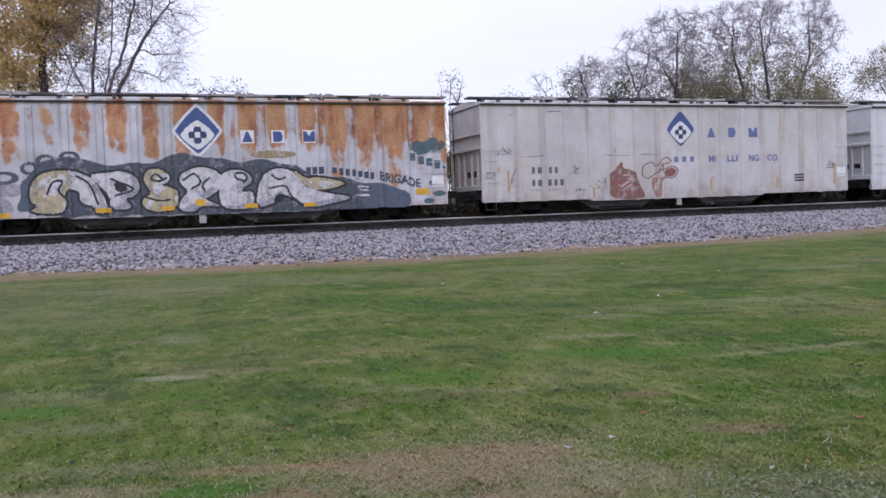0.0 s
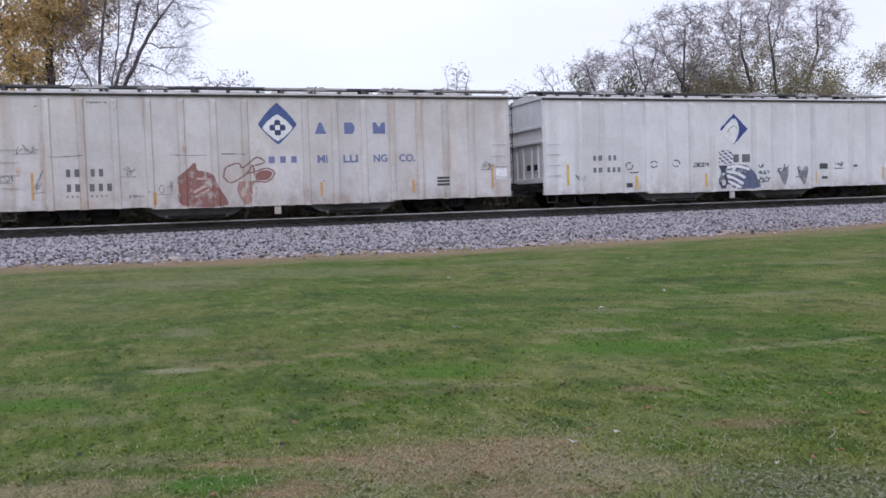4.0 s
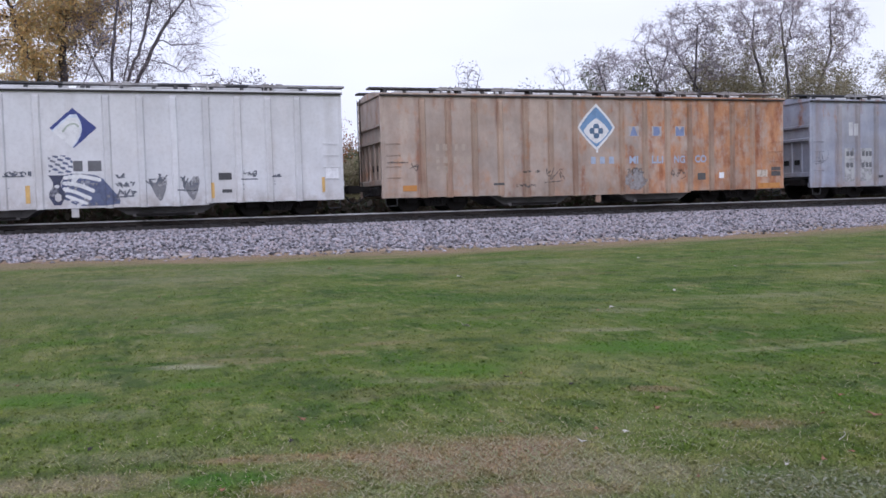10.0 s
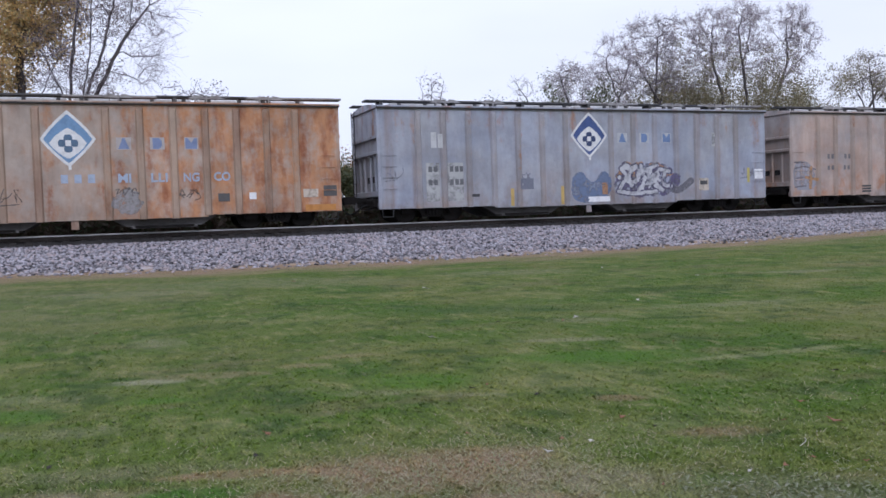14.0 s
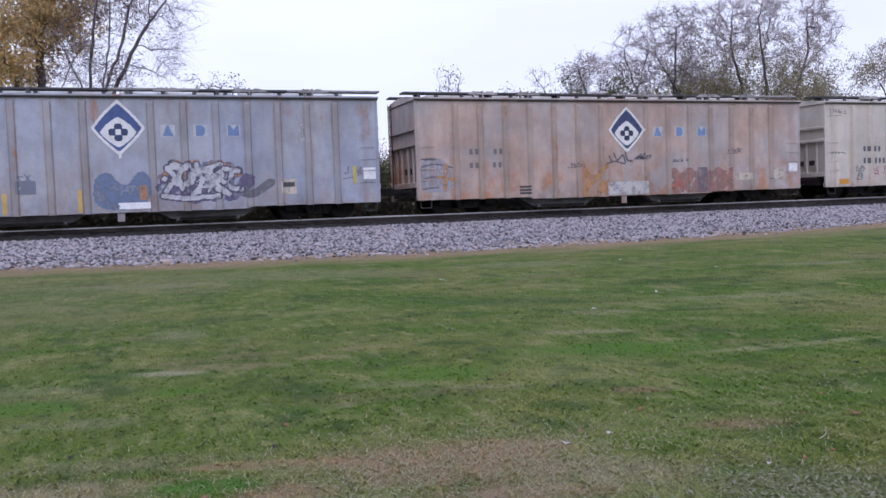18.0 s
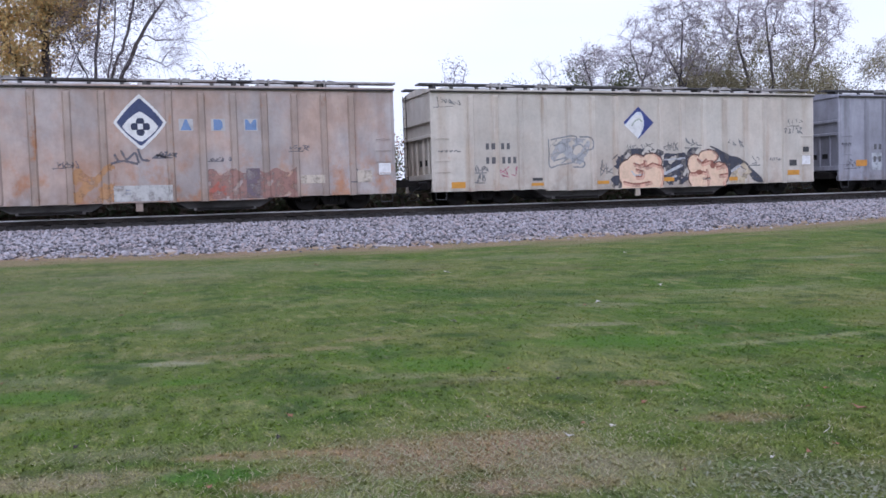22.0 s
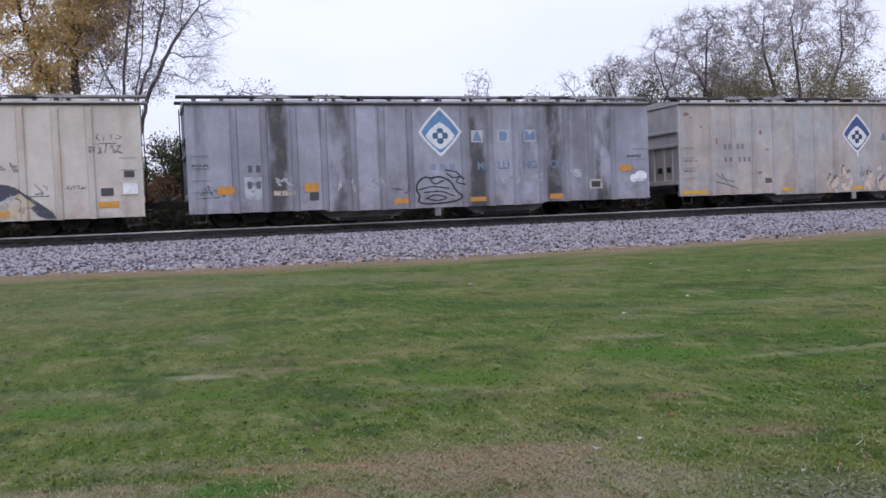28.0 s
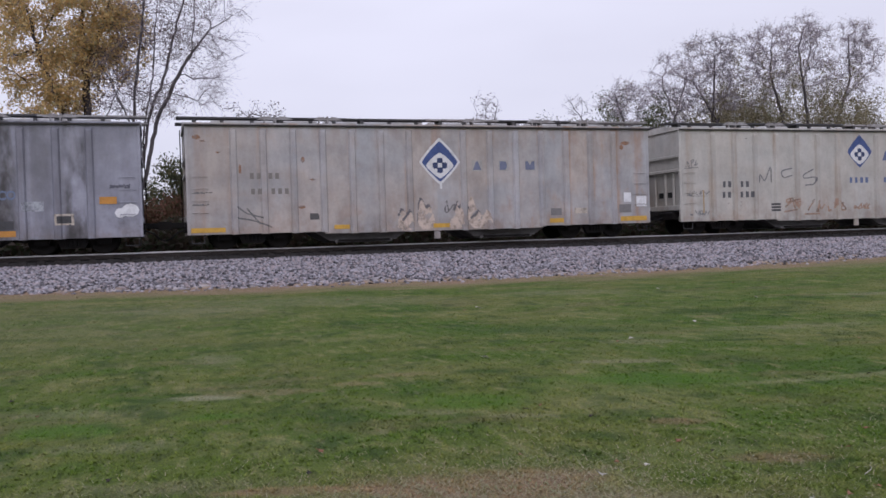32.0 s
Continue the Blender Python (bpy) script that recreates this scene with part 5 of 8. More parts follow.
# ---- markings: thin coats of paint that follow the sheets and the ribs
def coats(car, u0, u1, w0, w1, layers, cell=0.03, lift=0.006):
    """Lay paint where the masks say so. layers: (name, material, mask, label), the uppermost first."""
    nu, nw = max(2, int((u1 - u0) / cell)), max(2, int((w1 - w0) / cell))
    u, w = np.linspace(u0, u1, nu + 1), np.linspace(w0, w1, nw + 1)
    bends = np.array([r + d for r in RIBS for d in (-RIB_FOOT, -RIB_FACE, RIB_FACE, RIB_FOOT) if u0 < r + d < u1])
    if len(bends):
        u = u[np.min(np.abs(u[:, None] - bends), 1) > cell * 0.3]
        u = np.unique(np.concatenate([u, bends]))
        nu = len(u) - 1
    cu, cw = np.meshgrid((u[1:] + u[:-1]) / 2, (w[1:] + w[:-1]) / 2)
    free = np.ones(cu.shape, bool)
    gu, gw = np.meshgrid(u, w)
    verts = np.stack([gu, -side_out(gu) - lift, gw], -1).reshape(-1, 3)
    for name, material, mask, label in layers:
        m = mask(cu, cw) & free
        free &= ~m
        for j, i in islands(m):
            a = j * (nu + 1) + i
            f = np.stack([a, a + 1, a + nu + 2, a + nu + 1], -1)
            used, inv = np.unique(f, return_inverse=True)
            part(name, raw_mesh(name, verts[used], inv.reshape(-1, 4), material, 4), None, car, label)


def islands(m):
    """The separate pieces of a mask; crumbs are left out."""
    rows, cols = np.nonzero(m)
    left = set(zip(rows.tolist(), cols.tolist()))
    found = []
    while left:
        stack = [left.pop()]
        piece = []
        while stack:
            j, i = stack.pop()
            piece.append((j, i))
            for q in ((j + 1, i), (j - 1, i), (j, i + 1), (j, i - 1), (j + 1, i + 1), (j - 1, i - 1), (j + 1, i - 1), (j - 1, i + 1)):
                if q in left:
                    left.remove(q)
                    stack.append(q)
        found.append(piece)
    found.sort(key=lambda p: (-len(p), p[0]))
    big = [p for k, p in enumerate(found) if k < 40 and (k == 0 or len(p) > 7)]
    return [(np.array([c[0] for c in sorted(p)]), np.array([c[1] for c in sorted(p)])) for p in big]


def box_mask(u, w, half_u, half_w):
    return lambda U, W: (np.abs(U - u) < half_u) & (np.abs(W - w) < half_w)


def oval(u, w, a, b):
    return lambda U, W: ((U - u) / a) ** 2 + ((W - w) / b) ** 2 < 1


def wobble(U, W, seed, size=1.0):
    a = np.sin(U * 2.3 / size + seed) * np.cos(W * 2.9 / size + seed * 1.7) + 0.6 * np.sin(U * 5.1 / size - W * 4.3 / size + seed * 2.1) + 0.35 * np.sin(U * 11.7 / size + seed * 3.3) * np.sin(W * 9.1 / size + seed)
    return a / 1.95


def line_distance(U, W, pts):
    d = np.full(U.shape, 1e9)
    for (a, b), (c, e) in zip(pts[:-1], pts[1:]):
        dx, dy = c - a, e - b
        k = np.clip(((U - a) * dx + (W - b) * dy) / (dx * dx + dy * dy + 1e-9), 0, 1)
        d = np.minimum(d, np.hypot(U - a - k * dx, W - b - k * dy))
    return d


def stroke(pts, half):
    return lambda U, W: line_distance(U, W, pts) < half


def smooth_line(pts, n=6):
    """A soft curve through a few points."""
    p = [Vector((a, b)) for a, b in pts]
    p = [p[0] * 2 - p[1]] + p + [p[-1] * 2 - p[-2]]
    out = []
    for i in range(1, len(p) - 2):
        for k in range(n):
            t = k / n
            q = 0.5 * (2 * p[i] + (p[i + 1] - p[i - 1]) * t + (2 * p[i - 1] - 5 * p[i] + 4 * p[i + 1] - p[i + 2]) * t * t + (3 * p[i] - p[i - 1] - 3 * p[i + 1] + p[i + 2]) * t**3)
            out.append((q.x, q.y))
    return out + [tuple(p[-2])]


def outline(pts):
    """A closed outline with its corners rounded off."""
    p = [Vector(q) for q in pts]
    p = [q for a, b in zip(p, p[1:] + p[:1]) for q in (a.lerp(b, 0.25), a.lerp(b, 0.75))]
    return [(q.x, q.y) for q in p]


def inside(pts):
    """Within a closed outline."""
    def m(U, W):
        out = np.zeros(U.shape, bool)
        for (a, b), (c, e) in zip(pts, pts[1:] + pts[:1]):
            out ^= ((b > W) != (e > W)) & (U < a + (W - b) * (c - a) / (e - b if e != b else 1e-9))
        return out
    return m


def either(*masks):
    def m(U, W):
        out = masks[0](U, W)
        for k in masks[1:]:
            out = out | k(U, W)
        return out
    return m


def worn(mask, seed, amount=0.35):
    """The same coat with flaked places."""
    return lambda U, W: mask(U, W) & (wobble(U * 2.6, W * 2.6, seed) < 1 - 0.8 * amount)


def tag(seed, u, w, wide, high, half=0.022, loops=7):
    """A scrawl that nobody can read: a row of crooked, letter-like marks."""
    r = random.Random(seed)
    count = max(1, min(6, round(wide / max(high, 0.12) * 1.5)))
    lines = []
    for k in range(count):
        a, b = u + wide * k / count, wide / count * 1.1
        spot = lambda: (a + b * r.random(), w + high * r.random())
        lines.append(smooth_line([spot() for _ in range(r.randint(3, 5))], 4))
        if r.random() < 0.6:
            lines.append([spot(), spot(), spot()])
    if r.random() < 0.5:
        lines.append([(u - 0.03, w - high * 0.08), (u + wide * r.uniform(0.6, 1.0), w - high * r.uniform(-0.1, 0.15))])
    return lambda U, W: np.min([line_distance(U, W, q) for q in lines], 0) < 0.72 * half


SPRAY = ("slate", "cream", "tan", "lilac", "teal", "dull_red", "brown_line", "night", "navy_wash", "silver_tag", "plum", "violet", "cobalt_wash", "tail_grey", "bright_red", "mauve", "brick_red", "burnt_orange",
         "smoke", "flesh", "patch_grey", "pale_blue_patch", "tag_grey", "smoke_tag", "cream_label", "rose", "chalk_patch", "blush", "butter", "ice_grey")


FAINT = ("grey_smear", "olive_haze", "blue_wash", "faded_rose", "silver_wash", "rust_spot", "rust_fleck", "cobalt_wash", "brick_red", "burnt_orange", "mauve", "violet", "dull_red", "tail_grey", "smoke_tag")


def coat(name, colour, rough=0.55):
    key = "coat_" + name
    if key not in MAT:
        n = Nodes(key)
        fine, big = n.noise(14, 4), n.noise(1.4, 4, squeeze=(2, 1, 0.6))
        col = n.mix(n.fade(big, 0.35, 0.7, 0, 0.45), colour, tuple(c * 0.74 + 0.012 for c in colour))
        col = n.mix(n.fade(fine, 0.5, 0.75, 0, 0.3), col, tuple(c * 0.6 + 0.02 for c in colour))
        MAT[key] = n.done(col, rough)
        # thin and flaked places let the old paint show
        thin = 0.35 if name in SPRAY or name.endswith("scrawl") else 0.8
        cover = n.fade(n.math("ADD", n.math("MULTIPLY", n.noise(3.0, 5, rough=0.7), 0.7), n.math("MULTIPLY", big, 0.3)), 0.36, 0.56, 0.2 if name in FAINT else thin, 0.8 if name in FAINT else 1.0)
        clear, mx = n.t.nodes.new("ShaderNodeBsdfTransparent"), n.t.nodes.new("ShaderNodeMixShader")
        n.t.links.new(cover, mx.inputs[0])
        n.t.links.new(clear.outputs[0], mx.inputs[1])
        n.t.links.new(n.bsdf.outputs[0], mx.inputs[2])
        n.t.links.new(mx.outputs[0], n.t.nodes["Material Output"].inputs[0])
    return MAT[key]


WHITE, BLUE, PALE_BLUE, BLACK = (0.72, 0.72, 0.72), (0.05, 0.085, 0.24), (0.16, 0.28, 0.46), (0.03, 0.03, 0.035)


def diamond(car, u, w, blue=BLUE, key="blue", edge=True, size=1.0, drip=False):
    """A kite-shaped emblem: a flower of four round petals on a pale field."""
    def kite(a, b):
        def m(U, W):
            x, y = np.abs(U - u) / (a * size), (W - w) / (b * size)
            up = np.where(y > 0, y * 0.97, -y * 1.02)
            return x**1.12 + np.clip(up, 0, None) ** 1.12 < 1
        return m
    c = w - 0.13 * size
    petals = lambda U, W: np.min([(np.abs(U - u - dx * size) / (0.115 * size)) ** 3 + (np.abs(W - c - dy * size) / (0.115 * size)) ** 3 for dx, dy in ((0.17, 0), (-0.17, 0), (0, 0.17), (0, -0.17))], 0) < 1
    eye = lambda U, W: np.maximum(np.abs(U - u), np.abs(W - c)) < 0.085 * size
    field = lambda U, W: (np.abs(U - u) / (0.53 * size)) ** 1.25 + (np.abs(W - c) / (0.48 * size)) ** 1.25 < 1
    white, dark = coat("emblem_white", WHITE), coat("emblem_" + key, blue)
    layers = [("emblem_eye", white, eye, ""), ("emblem_petals", coat("emblem_petal_" + key, tuple(c * 0.5 for c in blue)), petals, "blue four-petalled flower"), ("emblem_field", white, field, "white field"), ("emblem_diamond", dark, kite(0.69, 0.76), "blue diamond emblem")]
    if edge:
        layers.append(("emblem_border", white, either(kite(0.79, 0.88), box_mask(u + 0.02, w - 0.86, 0.05, 0.09)) if drip else kite(0.79, 0.88), "white border"))
    coats(car, u - 0.85, u + 0.85, w - 1.0, w + 0.95, layers, 0.02)


def leaf_emblem(car, u, w):
    """A dark blue diamond with a pale leaf that sweeps across it."""
    kite = lambda U, W: np.abs(U - u) / 0.67 + np.abs(W - w) / 0.63 < 1
    inside = lambda U, W, g: (1 - (-(U - u) / 0.67 + (W - w) / 0.63) > 0.2 + g) & (U - u < 0.24 - 0.75 * (W - w) ** 2 - g * 0.4) & (W - w < 0.42 - g)
    leaf = lambda U, W: inside(U, W, 0) & (np.abs(U - u) / 0.72 + np.abs(W - w) / 0.66 < 1)
    vein = stroke(smooth_line([(u - 0.3, w - 0.12), (u - 0.16, w + 0.06), (u + 0.02, w + 0.13), (u + 0.14, w + 0.05)]), 0.028)
    rim = lambda U, W: leaf(U, W) & ~inside(U, W, 0.1)
    coats(car, u - 0.72, u + 0.72, w - 0.68, w + 0.68, [
        ("emblem_vein", coat("sage", (0.38, 0.43, 0.36)), lambda U, W: vein(U, W) & leaf(U, W), ""),
        ("emblem_rim", coat("ice", (0.6, 0.66, 0.74)), rim, ""),
        ("emblem_leaf", coat("emblem_white", WHITE), leaf, "pale sweeping leaf"),
        ("emblem_diamond", coat("emblem_navy", (0.03, 0.045, 0.2)), kite, "dark blue diamond emblem")], 0.02)


def initials(car, w, colour, key, plate=WHITE, size=0.21):
    """Three big letters of the owner's mark, as plain blocks."""
    dark = coat("mark_" + key, colour)
    wedge = lambda U, W, u: (np.abs(U - u) < size * (0.5 - 0.38 * (W - w) / size)) & (np.abs(W - w) < size * 0.86)
    bow = lambda U, W, u: (np.abs(W - w) < size * 0.86) & (U > u - size * 0.75) & (((U - u + size * 0.1) / (size * 0.85)) ** 2 + ((W - w) / (size * 0.95)) ** 2 < 1) | ((np.abs(W - w) < size * 0.86) & (np.abs(U - u + size * 0.45) < size * 0.3))
    notched = lambda U, W, u: (np.abs(W - w) < size * 0.86) & (np.abs(U - u) < size * 0.92) & (W - w < size * (0.1 + 1.6 * np.abs(U - u) / size))
    for u, form in ((9.93, wedge), (10.93, bow), (11.97, notched)):
        layers = [("mark_block", dark, lambda U, W, u=u, form=form: form(U, W, u), "")]
        if plate:
            layers.append(("mark_plate", coat("plate_%.2f_%.2f" % plate[:2], plate), box_mask(u, w, size * 1.06, size * 1.0), "white plate"))
        coats(car, u - 0.3, u + 0.3, w - 0.3, w + 0.3, layers, 0.02)


def lettering(car, rows, colour, key, wide=0.15, high=0.2, gap=0.06, lift=0.0115):
    """Lines of writing as plain bars: (u, w, bars)."""
    m = coat("mark_" + key, colour)
    for u, w, count in rows:
        masks = [box_mask(u + k * (wide + gap) + wide / 2, w, wide * 0.34, high * 0.46) for k in range(count)]
        coats(car, u - 0.02, u + count * (wide + gap) + 0.02, w - high, w + high, [("lettering", m, either(*masks), "")], 0.02, lift)


def words_on(car, rows, colour, key, lift=0.0115):
    """Readable words on the sheets: (words, u, w, height, stretch)."""
    m = coat("mark_" + key, colour)
    for words, u, w, high, stretch in rows:
        coats(car, u - 0.03, u + high * 1.25 * stretch * len(words), w - 0.03, w + high + 0.04, [("lettering", m, text_mask(words, u, w, high, 0.0, stretch, True), "")], 0.016, lift)


def patches(car, rows):
    """Plain rectangles: (name, colour key, colour, u, w, width, height, label)."""
    for name, key, colour, u, w, wide, high, label in rows:
        coats(car, u - 0.03, u + wide + 0.03, w - 0.03, w + high + 0.03, [(name, coat(key, colour), worn(box_mask(u + wide / 2, w + high / 2, wide / 2, high / 2), u, 0.0 if name in ("placard", "reflector") else 0.3), label)], 0.025, 0.016 if name in ("placard", "reflector", "paper_label", "stencil_box") else 0.0095)


def placard(car, u=16.28, w=1.16, wide=0.42, high=0.4):
    patches(car, [("placard", "placard", (0.8, 0.8, 0.82), u, w, wide, high, "white paper placard")])


def reflectors(car, spots, colour=(0.62, 0.30, 0.03), key="amber"):
    patches(car, [("reflector", key, colour, u, w, wide, high, "amber reflector strip") for u, w, wide, high in spots])


def stencil(car, u=13.6, w=0.95):
    m = coat("stencil", (0.05, 0.05, 0.055))
    coats(car, u - 0.05, u + 0.55, w - 0.05, w + 0.45, [("stencil_box", m, either(*[box_mask(u + 0.24, w + 0.07 + k * 0.12, 0.22, 0.04) for k in range(3)]), "")], 0.02)


def scrawls(car, rows, colour=(0.05, 0.05, 0.06), key="scrawl"):
    """(seed, u, w, width, height, half width of the line)."""
    for seed, u, w, wide, high, half in rows:
        coats(car, u - 0.15, u + wide + 0.15, w - 0.1, w + high + 0.15, [("graffiti_tag", coat(key, colour), tag(seed, u, w, wide, high, half), "")], 0.02, 0.0135)


def text_mask(words, u, w, high, slant=0.0, stretch=1.0, stencilled=False):
    """Where readable words stand, from the built-in font."""
    c = bpy.data.curves.new("words", "FONT")
    c.body, c.size, c.offset = words, 1.0, 0.03
    ob = bpy.data.objects.new("words", c)
    m = ob.to_mesh()
    m.calc_loop_triangles()
    v = np.array([q.co[:2] for q in m.vertices])
    v = v * (high / 0.7) * np.array([stretch, 1.0])
    tris = np.array([t.vertices for t in m.loop_triangles])
    ob.to_mesh_clear()
    bpy.data.objects.remove(ob)
    bpy.data.curves.remove(c)
    tri = v[tris]

    def mask(U, W):
        x, y = U - u, W - w - (U - u) * slant
        if not stencilled:          # a shaky, sprayed line
            x, y = x + 0.008 * np.sin(W * 31), y + 0.02 * np.sin(U * 6.1) + 0.008 * np.sin(U * 17)
        out = np.zeros(U.shape, bool)
        for a, b, c3 in tri:
            lo, hi = np.minimum(np.minimum(a, b), c3), np.maximum(np.maximum(a, b), c3)
            near = (x >= lo[0]) & (x <= hi[0]) & (y >= lo[1]) & (y <= hi[1]) & ~out
            if not near.any():
                continue
            px, py = x[near], y[near]
            s1 = (b[0] - a[0]) * (py - a[1]) - (b[1] - a[1]) * (px - a[0])
            s2 = (c3[0] - b[0]) * (py - b[1]) - (c3[1] - b[1]) * (px - b[0])
            s3 = (a[0] - c3[0]) * (py - c3[1]) - (a[1] - c3[1]) * (px - c3[0])
            out[near] = ((s1 >= 0) & (s2 >= 0) & (s3 >= 0)) | ((s1 <= 0) & (s2 <= 0) & (s3 <= 0))
        return out
    return mask


# eave shadow, painted as the near-black colour of an added strip
MAT["drip"] = surface("eave_shadow_dark", (0.032, 0.03, 0.031), (0.06, 0.052, 0.048), 3, 0.85)
MAT["bracket"] = surface("weathered_bracket", (0.33, 0.32, 0.32), (0.2, 0.18, 0.17), 3, 0.6)
MAT["bay"] = surface("dusty_hopper_steel", (0.14, 0.132, 0.13), (0.075, 0.07, 0.068), 2, 0.8)


# ---- the ten cars, in running order
TRAIN = []


def put_car(*args, **kw):
    car, sets = freight_car(len(TRAIN), *args, **kw)
    TRAIN.append((car, sets))
    return car


def car_graffiti_piece():
    paint = car_paint("paint_white_rusted", (0.55, 0.55, 0.60), (0.46, 0.44, 0.46), 0.5, rust=0.84, rust_top=0.8, panel_rust=0.5, tail=0.2, soft=0.2, comb=0.12, rust_dark=(0.31, 0.105, 0.04), rust_light=(0.47, 0.245, 0.11))
    ribs = car_paint("rib_white_rusted", (0.56, 0.56, 0.60), (0.46, 0.44, 0.46), 0.4, rust=0.25, rust_top=0.6, tail=0.15, runs=0.12)
    car = put_car("white hopper car with orange rust and cream graffiti", paint, ribs)
    diamond(car, 8.36, 3.2)
    initials(car, 3.0, BLUE, "blue")
    ink, slate = coat("ink", (0.012, 0.012, 0.016)), coat("slate", (0.062, 0.074, 0.10))
    golden = [outline(p) for p in (
        ((3.35, 1.06), (3.41, 1.56), (3.67, 1.89), (4.16, 1.99), (4.5, 1.96), (4.55, 1.5), (4.3, 1.2), (4.41, 0.93), (4.21, 0.61), (3.33, 0.7), (3.58, 0.89)),
        ((6.67, 1.83), (6.88, 2.0), (7.2, 1.96), (7.45, 1.74), (7.38, 1.53), (7.14, 1.47), (7.57, 1.32), (7.69, 1.18), (7.63, 0.69), (7.07, 0.57), (6.62, 0.72), (6.56, 1.0), (6.9, 1.2), (6.66, 1.55)),
        ((11.34, 1.91), (11.84, 1.53), (12.14, 1.63), (13.26, 1.38), (12.73, 1.21), (12.05, 1.13), (11.62, 1.46)))]
    pale = [outline(p) for p in (
        ((4.4, 1.98), (4.71, 1.94), (5.14, 1.72), (5.42, 1.24), (5.61, 0.65), (5.26, 0.57), (5.15, 0.84), (4.78, 0.93), (4.77, 1.33), (4.45, 1.4)),
        ((5.02, 1.83), (5.59, 1.88), (6.03, 1.94), (6.41, 1.76), (6.55, 1.42), (6.38, 1.11), (6.05, 1.05), (6.29, 0.77), (6.03, 0.67), (5.65, 0.75), (5.61, 1.17), (5.37, 1.45)))]
    pale += [outline(p) for p in (
        ((7.72, 1.74), (7.99, 1.91), (8.4, 2.04), (9.01, 1.85), (9.09, 1.42), (8.69, 1.04), (8.42, 0.98), (9.09, 0.67), (8.41, 0.77), (8.13, 0.53), (7.66, 0.62), (7.75, 0.96), (8.03, 1.24), (7.77, 1.45)),
        ((8.98, 1.73), (9.41, 1.94), (9.9, 1.82), (10.06, 1.49), (9.73, 1.32), (9.66, 1.14), (10.01, 1.2), (10.08, 0.84), (9.91, 0.58), (9.21, 0.59), (8.94, 0.8)),
        ((10.09, 0.58), (10.28, 1.63), (10.76, 1.95), (11.34, 1.87), (11.62, 1.46), (11.83, 1.23), (12.57, 1.02), (13.47, 0.87), (12.78, 0.71), (11.95, 0.55), (11.37, 0.87), (11.09, 1.06), (10.8, 0.78)))]
    filled = lambda shapes: either(*[inside(p) for p in shapes])
    gold_fill, pale_fill = filled(golden), filled(pale)
    letters = either(gold_fill, pale_fill)
    edge = lambda U, W: np.min([line_distance(U, W, p + p[:1]) for p in golden + pale], 0)
    folds = [smooth_line(p, 5) for p in (
        ((3.84, 1.25), (4.02, 1.61), (4.29, 1.64), (4.18, 1.34), (4.42, 1.06)), ((5.7, 1.68), (6.32, 1.35), (5.8, 1.15)), ((7.19, 1.68), (7.0, 1.82), (6.89, 1.65), (7.12, 1.58), (7.32, 1.68)), ((6.7, 1.07), (7.08, 0.95), (7.42, 0.97)),
        ((7.85, 1.59), (8.19, 1.8), (8.38, 1.51), (8.1, 1.31)), ((8.66, 1.65), (8.44, 1.44), (8.5, 1.23)), ((9.75, 1.54), (9.5, 1.62), (9.49, 1.78), (9.72, 1.79), (9.86, 1.64), (9.74, 1.46)), ((10.68, 1.7), (10.89, 1.55), (11.11, 1.62)),
        ((10.59, 1.26), (11.1, 1.32), (11.3, 0.95), (11.66, 0.68)), ((4.7, 1.8), (5.06, 1.52), (5.28, 0.9)))]
    fold = lambda U, W: np.min([line_distance(U, W, p) for p in folds], 0)
    counter = either(inside(outline(((5.72, 1.66), (6.28, 1.36), (5.85, 1.2)))), inside(outline(((10.7, 0.95), (10.95, 1.12), (11.35, 0.8), (11.2, 0.55), (10.75, 0.55)))))
    cloud = outline(((3.05, 0.54), (3.08, 1.57), (3.62, 2.12), (4.37, 2.51), (4.79, 2.34), (5.22, 2.2), (5.85, 2.15), (6.75, 2.14), (7.42, 2.37), (8.09, 2.5), (9.16, 2.2), (10.42, 2.22), (11.35, 2.08), (11.75, 1.74), (12.45, 1.64), (13.35, 1.5), (14.11, 1.34), (15.13, 1.18), (15.59, 0.82), (15.26, 0.4), (9.0, 0.4)))
    back = lambda U, W: inside(cloud)(U + 0.05 * np.sin(W * 9), W + 0.05 * np.sin(U * 4.7)) & (W > 0.47)
    rings = either(*[lambda U, W, u=u, w=w, a=a, b=b: np.abs(np.hypot((U - u) / a, (W - w) / b) - 0.78) < 0.24 for u, w, a, b in ((3.87, 2.29, 0.3, 0.2), (3.4, 2.06, 0.26, 0.2), (2.67, 1.78, 0.42, 0.2), (4.52, 2.4, 0.3, 0.18))])
    old_tag = either(oval(2.4, 0.85, 0.5, 0.35), oval(2.75, 1.4, 0.45, 0.22))
    bars = [box_mask(u, 1.83 - 0.155 * max(0, u - 12.7), 0.075, 0.12) for u in (11.9, 12.12, 12.34, 12.8, 13.02, 13.24, 13.46, 13.68, 13.9, 14.1)]
    words = either(text_mask("BRIGADE", 14.35, 1.46, 0.3, -0.2, 0.86), oval(16.28, 1.3, 0.12, 0.08), *bars)
    teal = either(lambda U, W: (np.hypot((U - 16.15) / 0.8, (W - 2.62) / 0.3) + 0.4 * wobble(U * 2.4, W * 2.4, 5) < 0.85), *[box_mask(u, w, 0.1, 0.14) for u, w in ((15.6, 2.24), (15.9, 2.12), (16.2, 2.06), (16.5, 1.96))], oval(16.75, 1.86, 0.06, 0.05), oval(16.55, 0.92, 0.24, 0.1), oval(16.15, 0.66, 0.2, 0.1))
